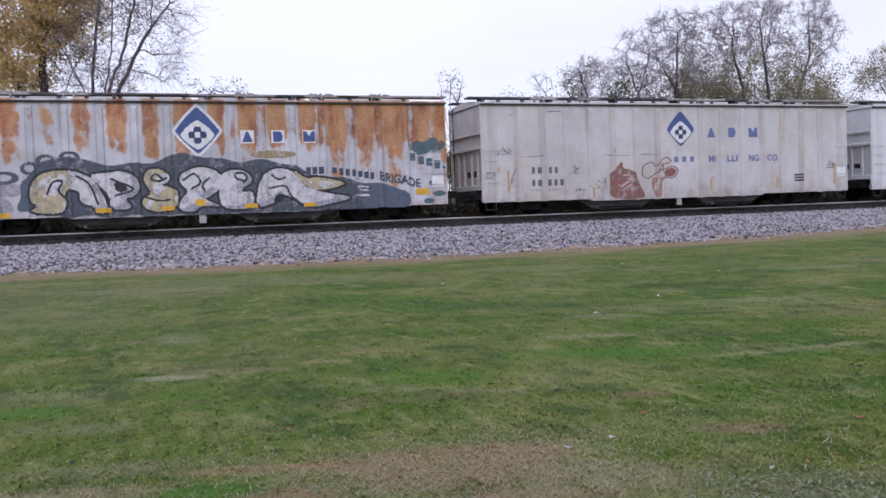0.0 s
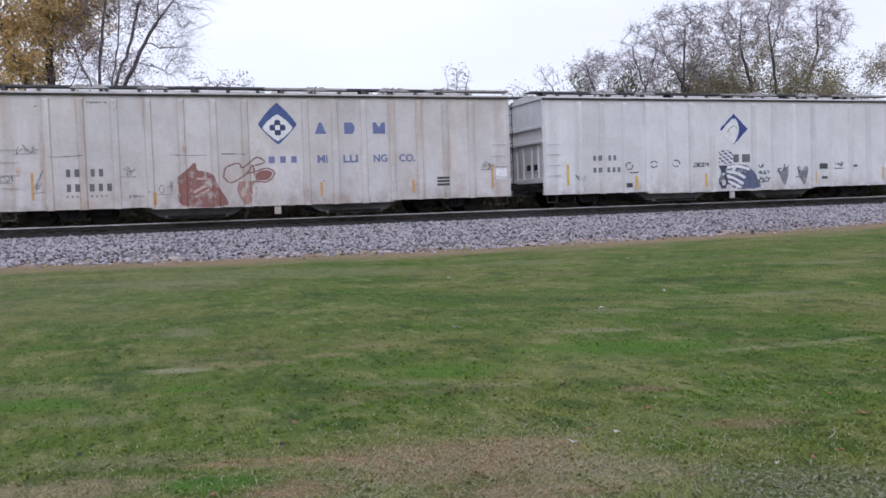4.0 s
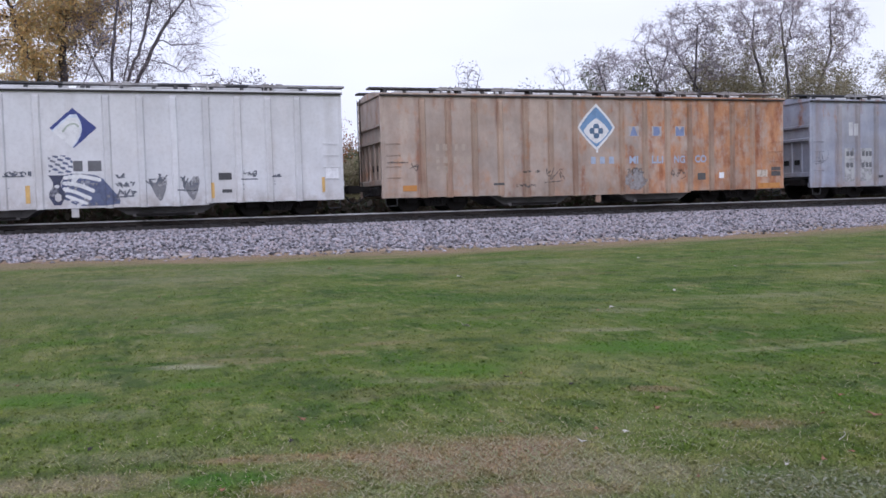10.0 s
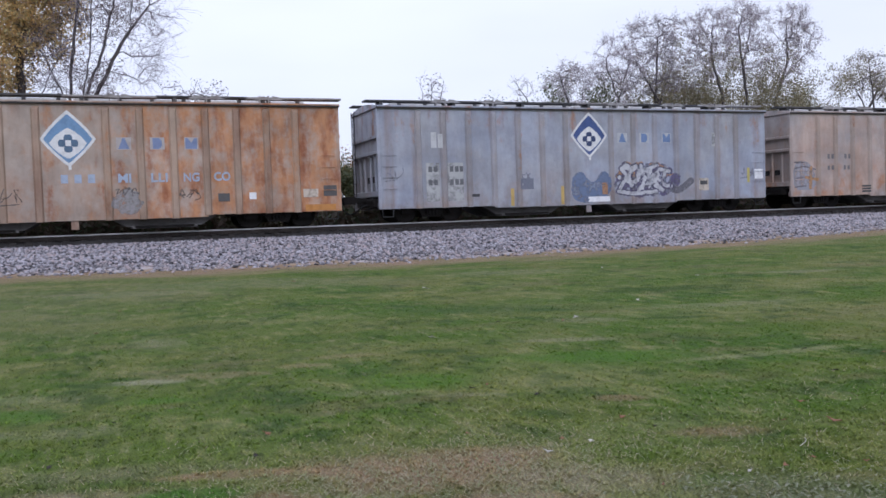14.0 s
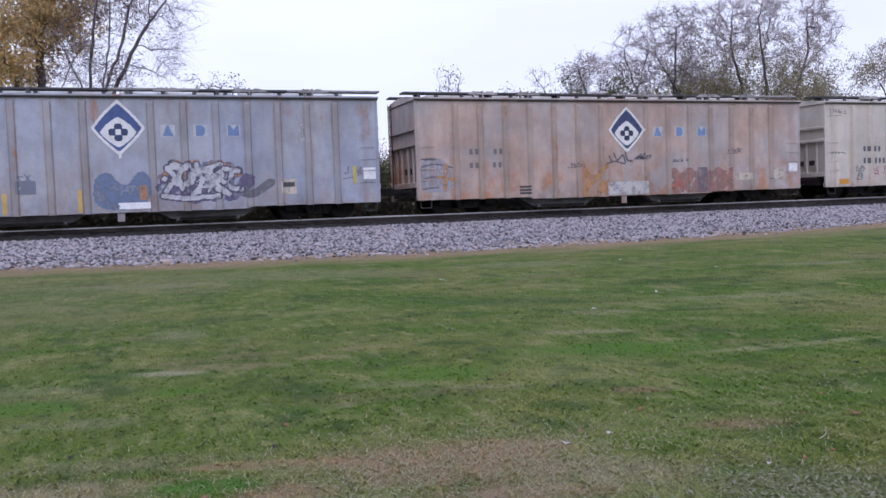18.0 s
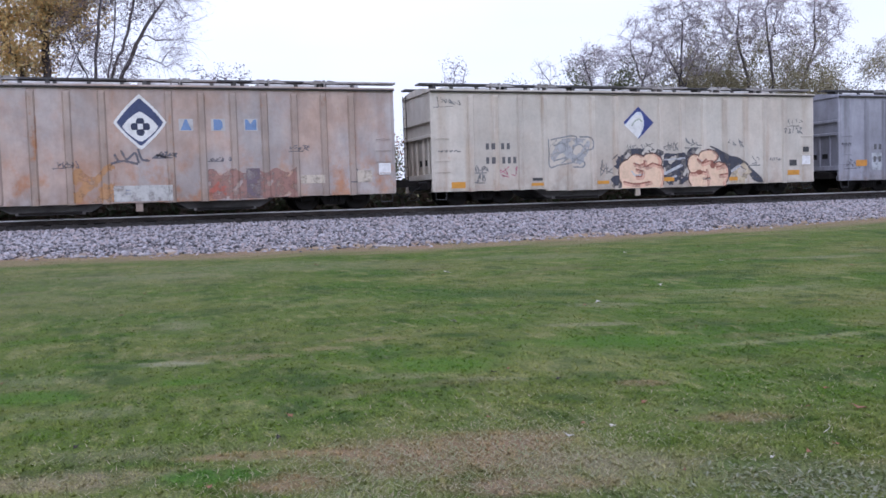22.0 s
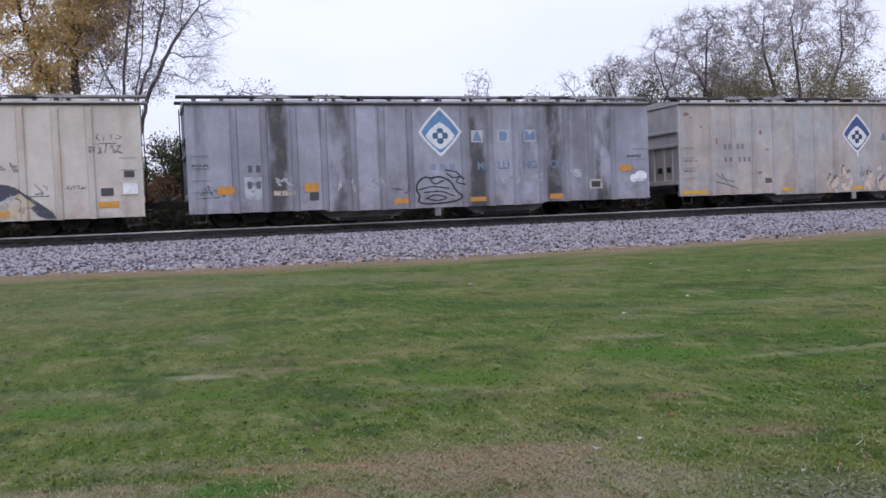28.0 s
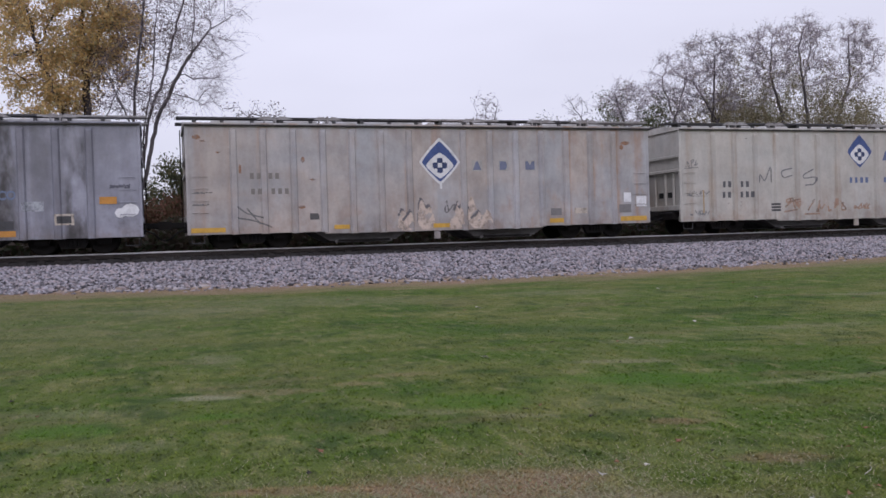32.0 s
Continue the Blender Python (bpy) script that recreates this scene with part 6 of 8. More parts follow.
    flecks = either(stroke([(13.55, 1.52), (13.85, 1.42)], 0.055), stroke([(13.5, 0.95), (13.95, 0.93)], 0.035), stroke([(13.6, 1.25), (13.95, 1.22)], 0.025), stroke([(13.65, 1.13), (13.95, 1.1)], 0.025))
    coats(car, 1.9, 16.85, 0.46, 2.95, [
        ("graffiti_line", ink, lambda U, W: ((fold(U, W) < 0.034) & letters(U, W)) | (letters(U, W) & counter(U, W)), "thin black inner line"),
        ("graffiti_shade", coat("lilac", (0.36, 0.34, 0.39)), lambda U, W: pale_fill(U, W) & ~letters(U + 0.2, W - 0.12), "lilac graffiti shading"),
        ("graffiti_tan", coat("tan", (0.46, 0.39, 0.25)), lambda U, W: gold_fill(U, W) & ((~letters(U - 0.1, W + 0.12)) | (wobble(U * 1.6, W * 1.6, 3) > -0.1)), "tan graffiti fill"),
        ("graffiti_fill", coat("cream", (0.60, 0.58, 0.60)), either(letters, flecks), "cream graffiti letters"),
        ("graffiti_outline", ink, lambda U, W: edge(U, W) < 0.075, "black graffiti outline"),
        ("graffiti_word", coat("teal_ink", (0.05, 0.07, 0.10)), words, "dark painted words"),
        ("graffiti_haze", coat("slate_blue", (0.085, 0.105, 0.15)), lambda U, W: back(U, W) & ((U > 13.9 + 0.2 * np.sin(W * 7)) | (U < 3.35)), "slate blue graffiti haze"),
        ("graffiti_backdrop", slate, lambda U, W: back(U, W) | (rings(U, W) & (W > 0.5)), "slate grey graffiti backdrop"),
        ("graffiti_scribble", coat("teal", (0.07, 0.12, 0.14)), teal, "dark teal scribble"),
        ("graffiti_tag", coat("lilac", (0.36, 0.34, 0.39)), old_tag, "faded lilac graffiti"),
        ("graffiti_haze", coat("olive_haze", (0.36, 0.28, 0.13)), lambda U, W: np.hypot((U - 10.75) / 0.75, (W - 2.4) / 0.14) < 1, "olive paint haze"),
    ], 0.027, 0.0105)
    reflectors(car, [(2.3, 0.55, 0.5, 0.14), (5.2, 0.62, 0.45, 0.14), (7.15, 0.62, 0.4, 0.14), (8.2, 0.75, 0.3, 0.2), (9.75, 0.62, 0.42, 0.14), (11.7, 0.6, 0.42, 0.13), (15.67, 0.9, 0.5, 0.21)], (0.66, 0.36, 0.02), "yellow")
    placard(car)


def car_pale_milling():
    paint = car_paint("paint_pale_grey", (0.575, 0.56, 0.57), (0.53, 0.49, 0.46), 0.6, rust=0.26, uneven=0.55, tail=0.0, runs=0.45, run_colour=(0.40, 0.29, 0.20))
    car = put_car("pale grey hopper car with blue diamond and faded red graffiti", paint)
    diamond(car, 8.5, 3.2, edge=False, size=0.92)
    initials(car, 3.06, (0.13, 0.16, 0.33), "dull_blue", plate=None, size=0.24)
    lettering(car, [(8.12, 2.0, 3)], (0.16, 0.18, 0.33), "faded_blue", 0.28, 0.25, 0.09)
    words_on(car, [("MI", 9.77, 1.88, 0.25, 1.05), ("LLI", 10.66, 1.88, 0.25, 1.25), ("NG", 11.72, 1.88, 0.25, 0.95), ("CO.", 12.65, 1.88, 0.25, 0.95)], (0.16, 0.18, 0.33), "faded_blue")
    lettering(car, [(1.95, 1.67, 2), (2.65, 1.67, 2), (1.95, 1.2, 2), (2.62, 1.2, 3)], (0.12, 0.12, 0.13), "grey", 0.19, 0.24, 0.06)
    lettering(car, [(1.95, 0.93, 3), (2.65, 0.93, 4), (4.2, 1.02, 2), (9.8, 1.25, 3), (13.2, 1.05, 2)], (0.25, 0.24, 0.24), "pale_grey", 0.1, 0.06, 0.04)
    red = coat("dull_red", (0.27, 0.10, 0.085))
    duck = inside(outline(((5.21, 1.47), (5.45, 1.62), (5.63, 1.8), (5.84, 1.99), (5.86, 1.68), (6.1, 1.66), (6.39, 1.55), (6.44, 1.3), (6.6, 1.0), (6.83, 0.62), (6.77, 0.48), (5.43, 0.48), (5.22, 0.74), (5.3, 1.11))))
    beak = inside(outline(((7.68, 1.32), (7.75, 1.6), (8.1, 1.68), (8.32, 1.54), (8.09, 1.3))))
    smear = lambda U, W: inside(((7.12, 1.3), (7.66, 1.3), (7.6, 0.52), (7.22, 0.52)))(U + 0.05 * np.sin(W * 8), W) & (wobble(U * 2.4, W * 1.2, 4) > -0.3)
    slash = either(stroke([(5.76, 0.98), (6.15, 1.2)], 0.045), stroke([(5.8, 0.82), (6.22, 1.05)], 0.035), stroke([(5.85, 1.42), (6.25, 1.4)], 0.025))
    puffs = [smooth_line(p, 5) for p in (((6.69, 1.45), (6.78, 1.76), (7.17, 1.9), (7.3, 1.75), (7.56, 1.94), (7.8, 2.09), (8.03, 1.93), (7.72, 1.82)), ((6.69, 1.45), (6.92, 1.26), (7.39, 1.52), (7.64, 1.82), (7.68, 1.5)), ((7.4, 1.55), (7.72, 1.62), (8.1, 1.72), (8.34, 1.55), (8.1, 1.27), (7.66, 1.3)))]
    coats(car, 4.9, 8.5, 0.47, 2.25, [
        ("graffiti_line", coat("brown_line", (0.22, 0.11, 0.10)), lambda U, W: np.min([line_distance(U, W, p) for p in puffs], 0) < 0.024, "thin brown outline"),
        ("graffiti_glint", coat("rose", (0.50, 0.38, 0.35)), lambda U, W: slash(U, W) & duck(U, W), "pale rose strokes"),
        ("graffiti_fill", red, lambda U, W: duck(U, W) | beak(U, W), "faded red graffiti"),
        ("graffiti_smear", coat("faded_rose", (0.44, 0.25, 0.21)), smear, "thin red smear"),
    ], 0.022)
    reflectors(car, [(1.0, 0.85, 0.07, 0.85), (4.5, 0.6, 0.09, 0.4), (9.85, 0.75, 0.09, 0.45), (13.1, 0.75, 0.09, 0.45), (16.1, 0.85, 0.08, 0.85)], (0.55, 0.33, 0.12), "dull_amber")
    scrawls(car, [(31, 0.6, 2.3, 0.65, 0.3, 0.016), (32, 0.1, 1.4, 0.6, 0.25, 0.014), (36, 1.0, 1.1, 0.4, 0.75, 0.016), (37, 3.6, 1.55, 0.45, 0.3, 0.018), (38, 4.65, 0.95, 0.5, 0.4, 0.018), (39, 3.7, 0.85, 0.5, 0.08, 0.02), (35, 2.67, 3.87, 0.6, 0.05, 0.02), (33, 15.75, 1.55, 0.5, 0.25, 0.02), (34, 0.4, 3.75, 0.9, 0.03, 0.012)], (0.25, 0.24, 0.24), "soft_scrawl")
    coats(car, 1.5, 7.4, 2.05, 2.3, [("scratch", coat("scratch", (0.2, 0.19, 0.19)), lambda U, W: (np.abs(W - 2.2 - 0.02 * np.sin(U * 3)) < 0.014) & (np.sin(U * 3.7) + np.sin(U * 1.3) > 0.2), "")], 0.02)
    stencil(car, 14.0, 0.95)
    placard(car)


def car_white_leaf():
    paint = car_paint("paint_white", (0.65, 0.655, 0.675), (0.60, 0.59, 0.59), 0.5, rust=0.0, uneven=0.35, grime=0.12, runs=0.18, run_colour=(0.38, 0.33, 0.29))
    car = put_car("clean white hopper car with blue leaf emblem", paint)
    leaf_emblem(car, 8.47, 2.98)
    patches(car, [("mark_block", "mark_grey", (0.40, 0.42, 0.47), 8.42, 1.62, 0.26, 0.32, ""), ("mark_block", "mark_grey", (0.40, 0.42, 0.47), 8.84, 1.62, 0.38, 0.32, "")])
    lettering(car, [(2.05, 1.88, 2), (2.7, 1.88, 2), (2.05, 1.42, 2), (2.65, 1.42, 3)], (0.16, 0.17, 0.19), "slate_grey", 0.17, 0.2, 0.05)
    lettering(car, [(2.05, 1.08, 3), (2.75, 1.08, 3), (3.4, 1.28, 4), (4.45, 1.1, 4), (4.45, 0.98, 4), (5.5, 1.2, 4), (5.5, 1.05, 4), (6.45, 1.12, 4), (13.5, 1.1, 4), (13.5, 0.95, 3), (14.5, 1.2, 3), (14.5, 1.1, 3)], (0.42, 0.42, 0.44), "wash_grey", 0.07, 0.045, 0.03)
    blue, navy, white = coat("night", (0.035, 0.04, 0.085)), coat("navy_wash", (0.09, 0.11, 0.20)), coat("emblem_white", WHITE)
    fingers = either(*[stroke(smooth_line(p, 4), h) for p, h in ((((8.18, 1.42), (8.6, 1.46), (9.15, 1.34)), 0.06), (((8.15, 1.25), (8.55, 1.18), (8.95, 1.0)), 0.06), (((8.15, 1.06), (8.5, 0.94), (8.85, 0.76)), 0.055), (((8.2, 0.84), (8.45, 0.74), (8.75, 0.6)), 0.05))])
    palm = inside(outline(((8.1, 0.52), (8.05, 1.5), (8.6, 1.56), (9.2, 1.46), (9.45, 1.1), (9.75, 0.72), (9.7, 0.52))))
    totem = lambda U, W: (np.abs(U - 7.93) < 0.17 + 0.07 * np.sin(W * 9)) & (W > 0.56) & (W < 1.5) & ~((np.hypot((U - 7.95) / 0.1, (W - 0.8) / 0.13) < 1) | (np.hypot((U - 7.93) / 0.07, (W - 1.15) / 0.06) < 1))
    hatch = lambda U, W: (U > 7.72) & (U < 8.4) & (W > 1.55) & (W < 2.12) & (np.sin(U * 23 + W * 31) + 0.8 * np.sin(W * 47 - U * 9) > 0.25)
    coats(car, 7.6, 9.8, 0.5, 2.2, [
        ("graffiti_finger", white, lambda U, W: fingers(U, W) & (W > 0.55), "white graffiti strokes"),
        ("graffiti_tag", blue, totem, "dark blue graffiti"),
        ("graffiti_palm", navy, lambda U, W: palm(U, W) & ((U > 8.75) | (wobble(U * 3, W * 3, 6) > -0.35)), "navy graffiti shape"),
        ("graffiti_wash", navy, hatch, ""),
    ], 0.02)
    rings = [lambda U, W, u=u, w=w, r=r: (np.abs(np.hypot((U - u) / r, (W - w) / (r * 0.8)) - 1) < 0.17) & (np.sin(np.arctan2(W - w, U - u) * 2 + u) > -0.85) for u, w, r in ((3.6, 1.55, 0.17), (4.72, 1.6, 0.15), (5.72, 1.62, 0.16))]
    for k, ring in enumerate(rings):
        coats(car, 3.3 + k * 1.05, 4.1 + k * 1.05, 1.3, 1.9, [("graffiti_tag", coat("tag_grey", (0.10, 0.11, 0.14)), ring, "")], 0.018, 0.0135)
    scrawls(car, [(44, 6.5, 1.5, 0.75, 0.14, 0.03), (45, 9.6, 0.8, 0.6, 0.22, 0.03), (46, 9.55, 1.08, 0.6, 0.22, 0.03), (40, 9.6, 1.35, 0.3, 0.2, 0.03),
                  (49, 13.5, 1.3, 0.5, 0.28, 0.025), (50, 14.5, 1.35, 0.3, 0.08, 0.03), (51, 1.25, 0.95, 0.45, 0.3, 0.014), (41, 3.65, 1.28, 0.4, 0.04, 0.02)], (0.10, 0.11, 0.14), "tag_grey")
    drips = [inside(outline(((u, 1.42), (u + 0.25, 1.15), (u + 0.4, 1.42), (u + 0.62, 1.38), (u + 0.55, 0.95), (u + 0.42, 0.6), (u + 0.3, 0.68), (u + 0.15, 1.0)))) for u in (10.55, 11.55)]
    for k, drip in enumerate(drips):
        coats(car, 10.4 + k, 11.3 + k, 0.55, 1.6, [("graffiti_drip", coat("smoke_tag", (0.20, 0.20, 0.22)), drip, "grey dripping tag")], 0.022, 0.0125)
    scrawls(car, [(47, 10.5, 1.0, 0.65, 0.5, 0.03), (48, 11.5, 1.0, 0.65, 0.5, 0.03)], (0.16, 0.16, 0.18), "tag_grey")
    reflectors(car, [(0.95, 0.85, 0.09, 0.8), (3.88, 0.64, 0.12, 0.52), (7.05, 0.64, 0.12, 0.55), (12.5, 0.68, 0.1, 0.5), (16.12, 0.8, 0.09, 0.5)], (0.66, 0.42, 0.14), "pale_amber")
    patches(car, [("stencil_box", "stencil", (0.05, 0.05, 0.055), 12.75, 1.28, 0.4, 0.22, ""), ("stencil_box", "stencil", (0.05, 0.05, 0.055), 3.45, 0.72, 0.3, 0.16, ""), ("stencil_box", "stencil", (0.05, 0.05, 0.055), 12.85, 0.85, 0.3, 0.1, "")])
    placard(car, 16.26, 1.25)


def car_rusty_tan():
    paint = car_paint("paint_tan_rust", (0.435, 0.338, 0.272), (0.395, 0.33, 0.285), 0.6, rust=0.68, comb=0.4, runs=0.8, run_colour=(0.20, 0.085, 0.05), soot=0.1, tail=0.13, soft=0.24, seed=3, grime=0.5, grime_colour=(0.40, 0.19, 0.09), rust_dark=(0.27, 0.095, 0.042), rust_light=(0.47, 0.225, 0.105))
    ribs = car_paint("rib_tan_rust", (0.40, 0.30, 0.225), (0.34, 0.235, 0.17), 0.6, runs=0.6, run_colour=(0.22, 0.10, 0.06), rust=0.6, tail=0.03, soft=0.25)
    car = put_car("tan hopper car streaked with rust, pale blue diamond", paint, ribs)
    diamond(car, 8.33, 3.02, PALE_BLUE, "pale_blue", drip=True)
    initials(car, 2.88, (0.19, 0.24, 0.40), "pale_mark", (0.42, 0.38, 0.37), size=0.2)
    lettering(car, [(8.03, 1.77, 3)], (0.36, 0.42, 0.54), "ghost_blue", 0.3, 0.3, 0.08)
    words_on(car, [("MI", 9.7, 1.64, 0.27, 1.05), ("LLI", 10.68, 1.64, 0.27, 1.15), ("NG", 11.67, 1.64, 0.27, 0.9), ("CO", 12.63, 1.65, 0.27, 0.9)], (0.40, 0.44, 0.54), "ghost_blue")
    lettering(car, [(1.95, 2.3, 2), (2.65, 2.3, 2), (1.95, 1.85, 2), (2.6, 1.85, 3), (1.95, 1.5, 2)], (0.42, 0.34, 0.27), "ghost_tan", 0.2, 0.24, 0.06)
    scrawls(car, [(61, 5.3, 1.35, 0.7, 0.08, 0.02), (62, 6.2, 1.0, 0.85, 0.5, 0.02), (63, 5.0, 0.8, 0.8, 0.12, 0.02), (64, 9.6, 1.15, 0.7, 0.4, 0.02), (65, 11.5, 1.0, 0.7, 0.4, 0.02), (66, 0.95, 1.35, 0.35, 0.4, 0.02), (67, 0.2, 1.75, 0.8, 0.05, 0.015)], (0.10, 0.085, 0.08), "dark_scrawl")
    patches(car, [("stencil_box", "stencil_dull", (0.09, 0.085, 0.085), 12.75, 0.95, 0.36, 0.26, ""), ("paper_label", "placard", (0.8, 0.8, 0.82), 13.75, 1.0, 0.22, 0.22, "small white label"), ("stencil_box", "stencil_dull", (0.09, 0.085, 0.085), 4.15, 0.9, 0.4, 0.08, ""),
                  ("data_plate", "stencil_dull", (0.09, 0.085, 0.085), 16.25, 1.05, 0.45, 0.36, "dark data plate"), ("paper_label", "cream_label", (0.55, 0.48, 0.4), 15.55, 1.02, 0.5, 0.28, "")])
    coats(car, 9.4, 10.5, 0.6, 1.5, [("graffiti_smear", coat("grey_smear", (0.33, 0.32, 0.33)), lambda U, W: np.hypot((U - 9.93) / 0.46, (W - 1.0) / 0.42) + 0.3 * wobble(U * 3, W * 3, 4) < 0.95, "pale grey paint smear")], 0.025)
    reflectors(car, [(0.75, 0.75, 0.5, 0.2), (15.6, 0.56, 1.05, 0.2)], (0.50, 0.22, 0.05), "rusty_amber")


def car_blue_grey():
    paint = car_paint("paint_blue_grey", (0.315, 0.343, 0.43), (0.36, 0.355, 0.37), 0.6, rust=0.3, rust_top=0.5, grime=0.28, soft=0.2, runs=0.4, warm=(0.40, 0.36, 0.31))
    ribs = car_paint("rib_blue_grey", (0.32, 0.325, 0.375), (0.30, 0.27, 0.26), 0.5, rust=0.3, runs=0.12)
    car = put_car("blue-grey hopper car with purple and silver graffiti", paint, ribs)
    diamond(car, 8.45, 3.15, drip=True)
    initials(car, 3.06, (0.15, 0.22, 0.40), "grey_mark", (0.46, 0.47, 0.5), size=0.2)
    grey, dark, violet, blue = coat("silver_tag", (0.50, 0.50, 0.53)), coat("plum", (0.075, 0.065, 0.12)), coat("violet", (0.13, 0.11, 0.21)), coat("cobalt_wash", (0.15, 0.20, 0.33))
    shapes = [smooth_line(p, 4) for p in (((9.8, 1.1), (10.05, 1.55), (9.85, 1.85), (10.25, 1.8), (10.1, 1.4)), ((10.3, 1.15), (10.2, 1.6), (10.5, 1.95), (10.55, 1.45)), ((10.45, 1.3), (10.9, 1.5), (10.8, 1.05)), ((10.75, 1.95), (10.95, 1.35), (11.2, 1.8)), ((11.15, 1.05), (11.3, 1.7), (11.55, 1.6), (11.35, 1.3), (11.65, 1.05)),
                                          ((11.6, 1.8), (12.1, 1.7)), ((11.85, 1.7), (11.8, 1.2), (12.15, 1.1)), ((9.7, 0.95), (10.4, 0.85), (11.4, 0.9)), ((9.75, 1.5), (10.35, 1.3), (10.9, 1.75), (11.6, 1.35)), ((10.0, 2.0), (10.7, 1.75), (11.5, 1.95)), ((10.6, 0.95), (11.0, 1.25), (11.75, 0.95)))]
    d = lambda U, W: np.min([line_distance(U, W, s) for s in shapes], 0)
    cloud = lambda U, W: (np.hypot((U - 11.0) / 1.65, (W - 1.38) / 0.72) + 0.15 * wobble(U * 2.2, W * 2.2, 8) < 0.95) & (W > 0.56)
    coats(car, 7.5, 13.3, 0.5, 2.25, [
        ("graffiti_fill", grey, lambda U, W: (d(U, W) < 0.075) & (wobble(U * 3, W * 3, 2) > -0.45), "silver graffiti letters"),
        ("graffiti_outline", dark, lambda U, W: d(U, W) < 0.125, "plum graffiti outline"),
        ("graffiti_halo", coat("burnt_orange", (0.50, 0.27, 0.12)), lambda U, W: (d(U, W) < 0.165) & (W > 1.5) & (wobble(U * 2, W * 2, 5) > -0.1), "orange graffiti halo"),
        ("graffiti_tail", coat("tail_grey", (0.15, 0.145, 0.17)), lambda U, W: (line_distance(U, W, smooth_line([(11.9, 1.1), (12.5, 0.95), (13.1, 1.3)])) < 0.14), ""),
        ("graffiti_shade", violet, lambda U, W: cloud(U, W) & (wobble(U * 2.4, W * 2.4, 2) > -0.3), "violet graffiti shading"),
        ("graffiti_wash", blue, inside(outline(((7.62, 1.16), (7.72, 1.64), (8.13, 1.78), (8.35, 1.42), (8.66, 1.3), (8.86, 1.7), (9.2, 1.78), (9.38, 1.37), (9.28, 0.75), (8.65, 0.54), (8.0, 0.54), (7.66, 0.75)))), "blue paint wash"),
    ], 0.03)
    lettering(car, [(1.87, 1.93, 2), (2.68, 1.93, 2), (1.87, 1.44, 2), (2.66, 1.44, 3)], (0.13, 0.13, 0.14), "grey", 0.15, 0.22, 0.05)
    patches(car, [("patch_panel", "patch_grey", (0.42, 0.42, 0.42), 1.78, 0.75, 0.5, 1.4, "paler repainted patch"), ("patch_panel", "patch_grey", (0.42, 0.42, 0.42), 2.6, 0.75, 0.6, 1.4, "paler repainted patch"),
                  ("paper_label", "placard", (0.8, 0.8, 0.82), 8.35, 0.56, 0.95, 0.2, "white label"), ("rust_patch", "rust_spot", (0.48, 0.25, 0.12), 8.98, 0.85, 0.24, 0.45, ""), ("reflector", "amber_dull", (0.55, 0.38, 0.12), 5.08, 0.5, 0.13, 0.65, "dull amber reflector strip"), ("reflector", "amber_dull", (0.55, 0.38, 0.12), 7.18, 0.5, 0.12, 0.7, "dull amber reflector strip"), ("stencil_box", "blue_stencil", (0.17, 0.18, 0.23), 5.46, 1.12, 0.56, 0.4, ""), ("stencil_box", "stencil", (0.05, 0.05, 0.055), 3.5, 0.88, 0.32, 0.1, ""), ("stencil_frame", "cream_label", (0.55, 0.53, 0.5), 13.45, 0.9, 0.5, 0.5, "pale stencil frame"), ("patch_panel", "patch_grey", (0.42, 0.42, 0.42), 14.16, 2.72, 0.12, 0.55, ""), ("patch_panel", "patch_pale", (0.52, 0.52, 0.53), 2.0, 2.7, 0.2, 0.56, "pale repainted patch"), ("patch_panel", "patch_pale", (0.52, 0.52, 0.53), 2.26, 2.7, 0.15, 0.5, "pale repainted patch")])
    coats(car, 13.4, 14.1, 0.9, 1.5, [("stencil_box", coat("stencil", (0.05, 0.05, 0.055)), box_mask(13.7, 1.22, 0.2, 0.08), "")], 0.02, 0.014)
    coats(car, 1.7, 3.4, 1.3, 2.1, [("lettering", coat("mark_grey", (0.13, 0.13, 0.14)), either(*[box_mask(u, w, 0.07, 0.1) for u in (1.93, 2.13, 2.75, 2.95, 3.12) for w in (1.93, 1.44)]), "")], 0.02, 0.014)
    scrawls(car, [(71, 0.3, 1.55, 0.6, 0.5, 0.02), (72, 5.5, 1.4, 0.4, 0.35, 0.03), (73, 15.6, 1.4, 0.6, 0.4, 0.03)], (0.22, 0.22, 0.27), "blue_scrawl")
    reflectors(car, [(15.9, 1.2, 0.12, 0.6)], (0.5, 0.42, 0.12), "dull_yellow")
    placard(car, 16.28, 1.34)


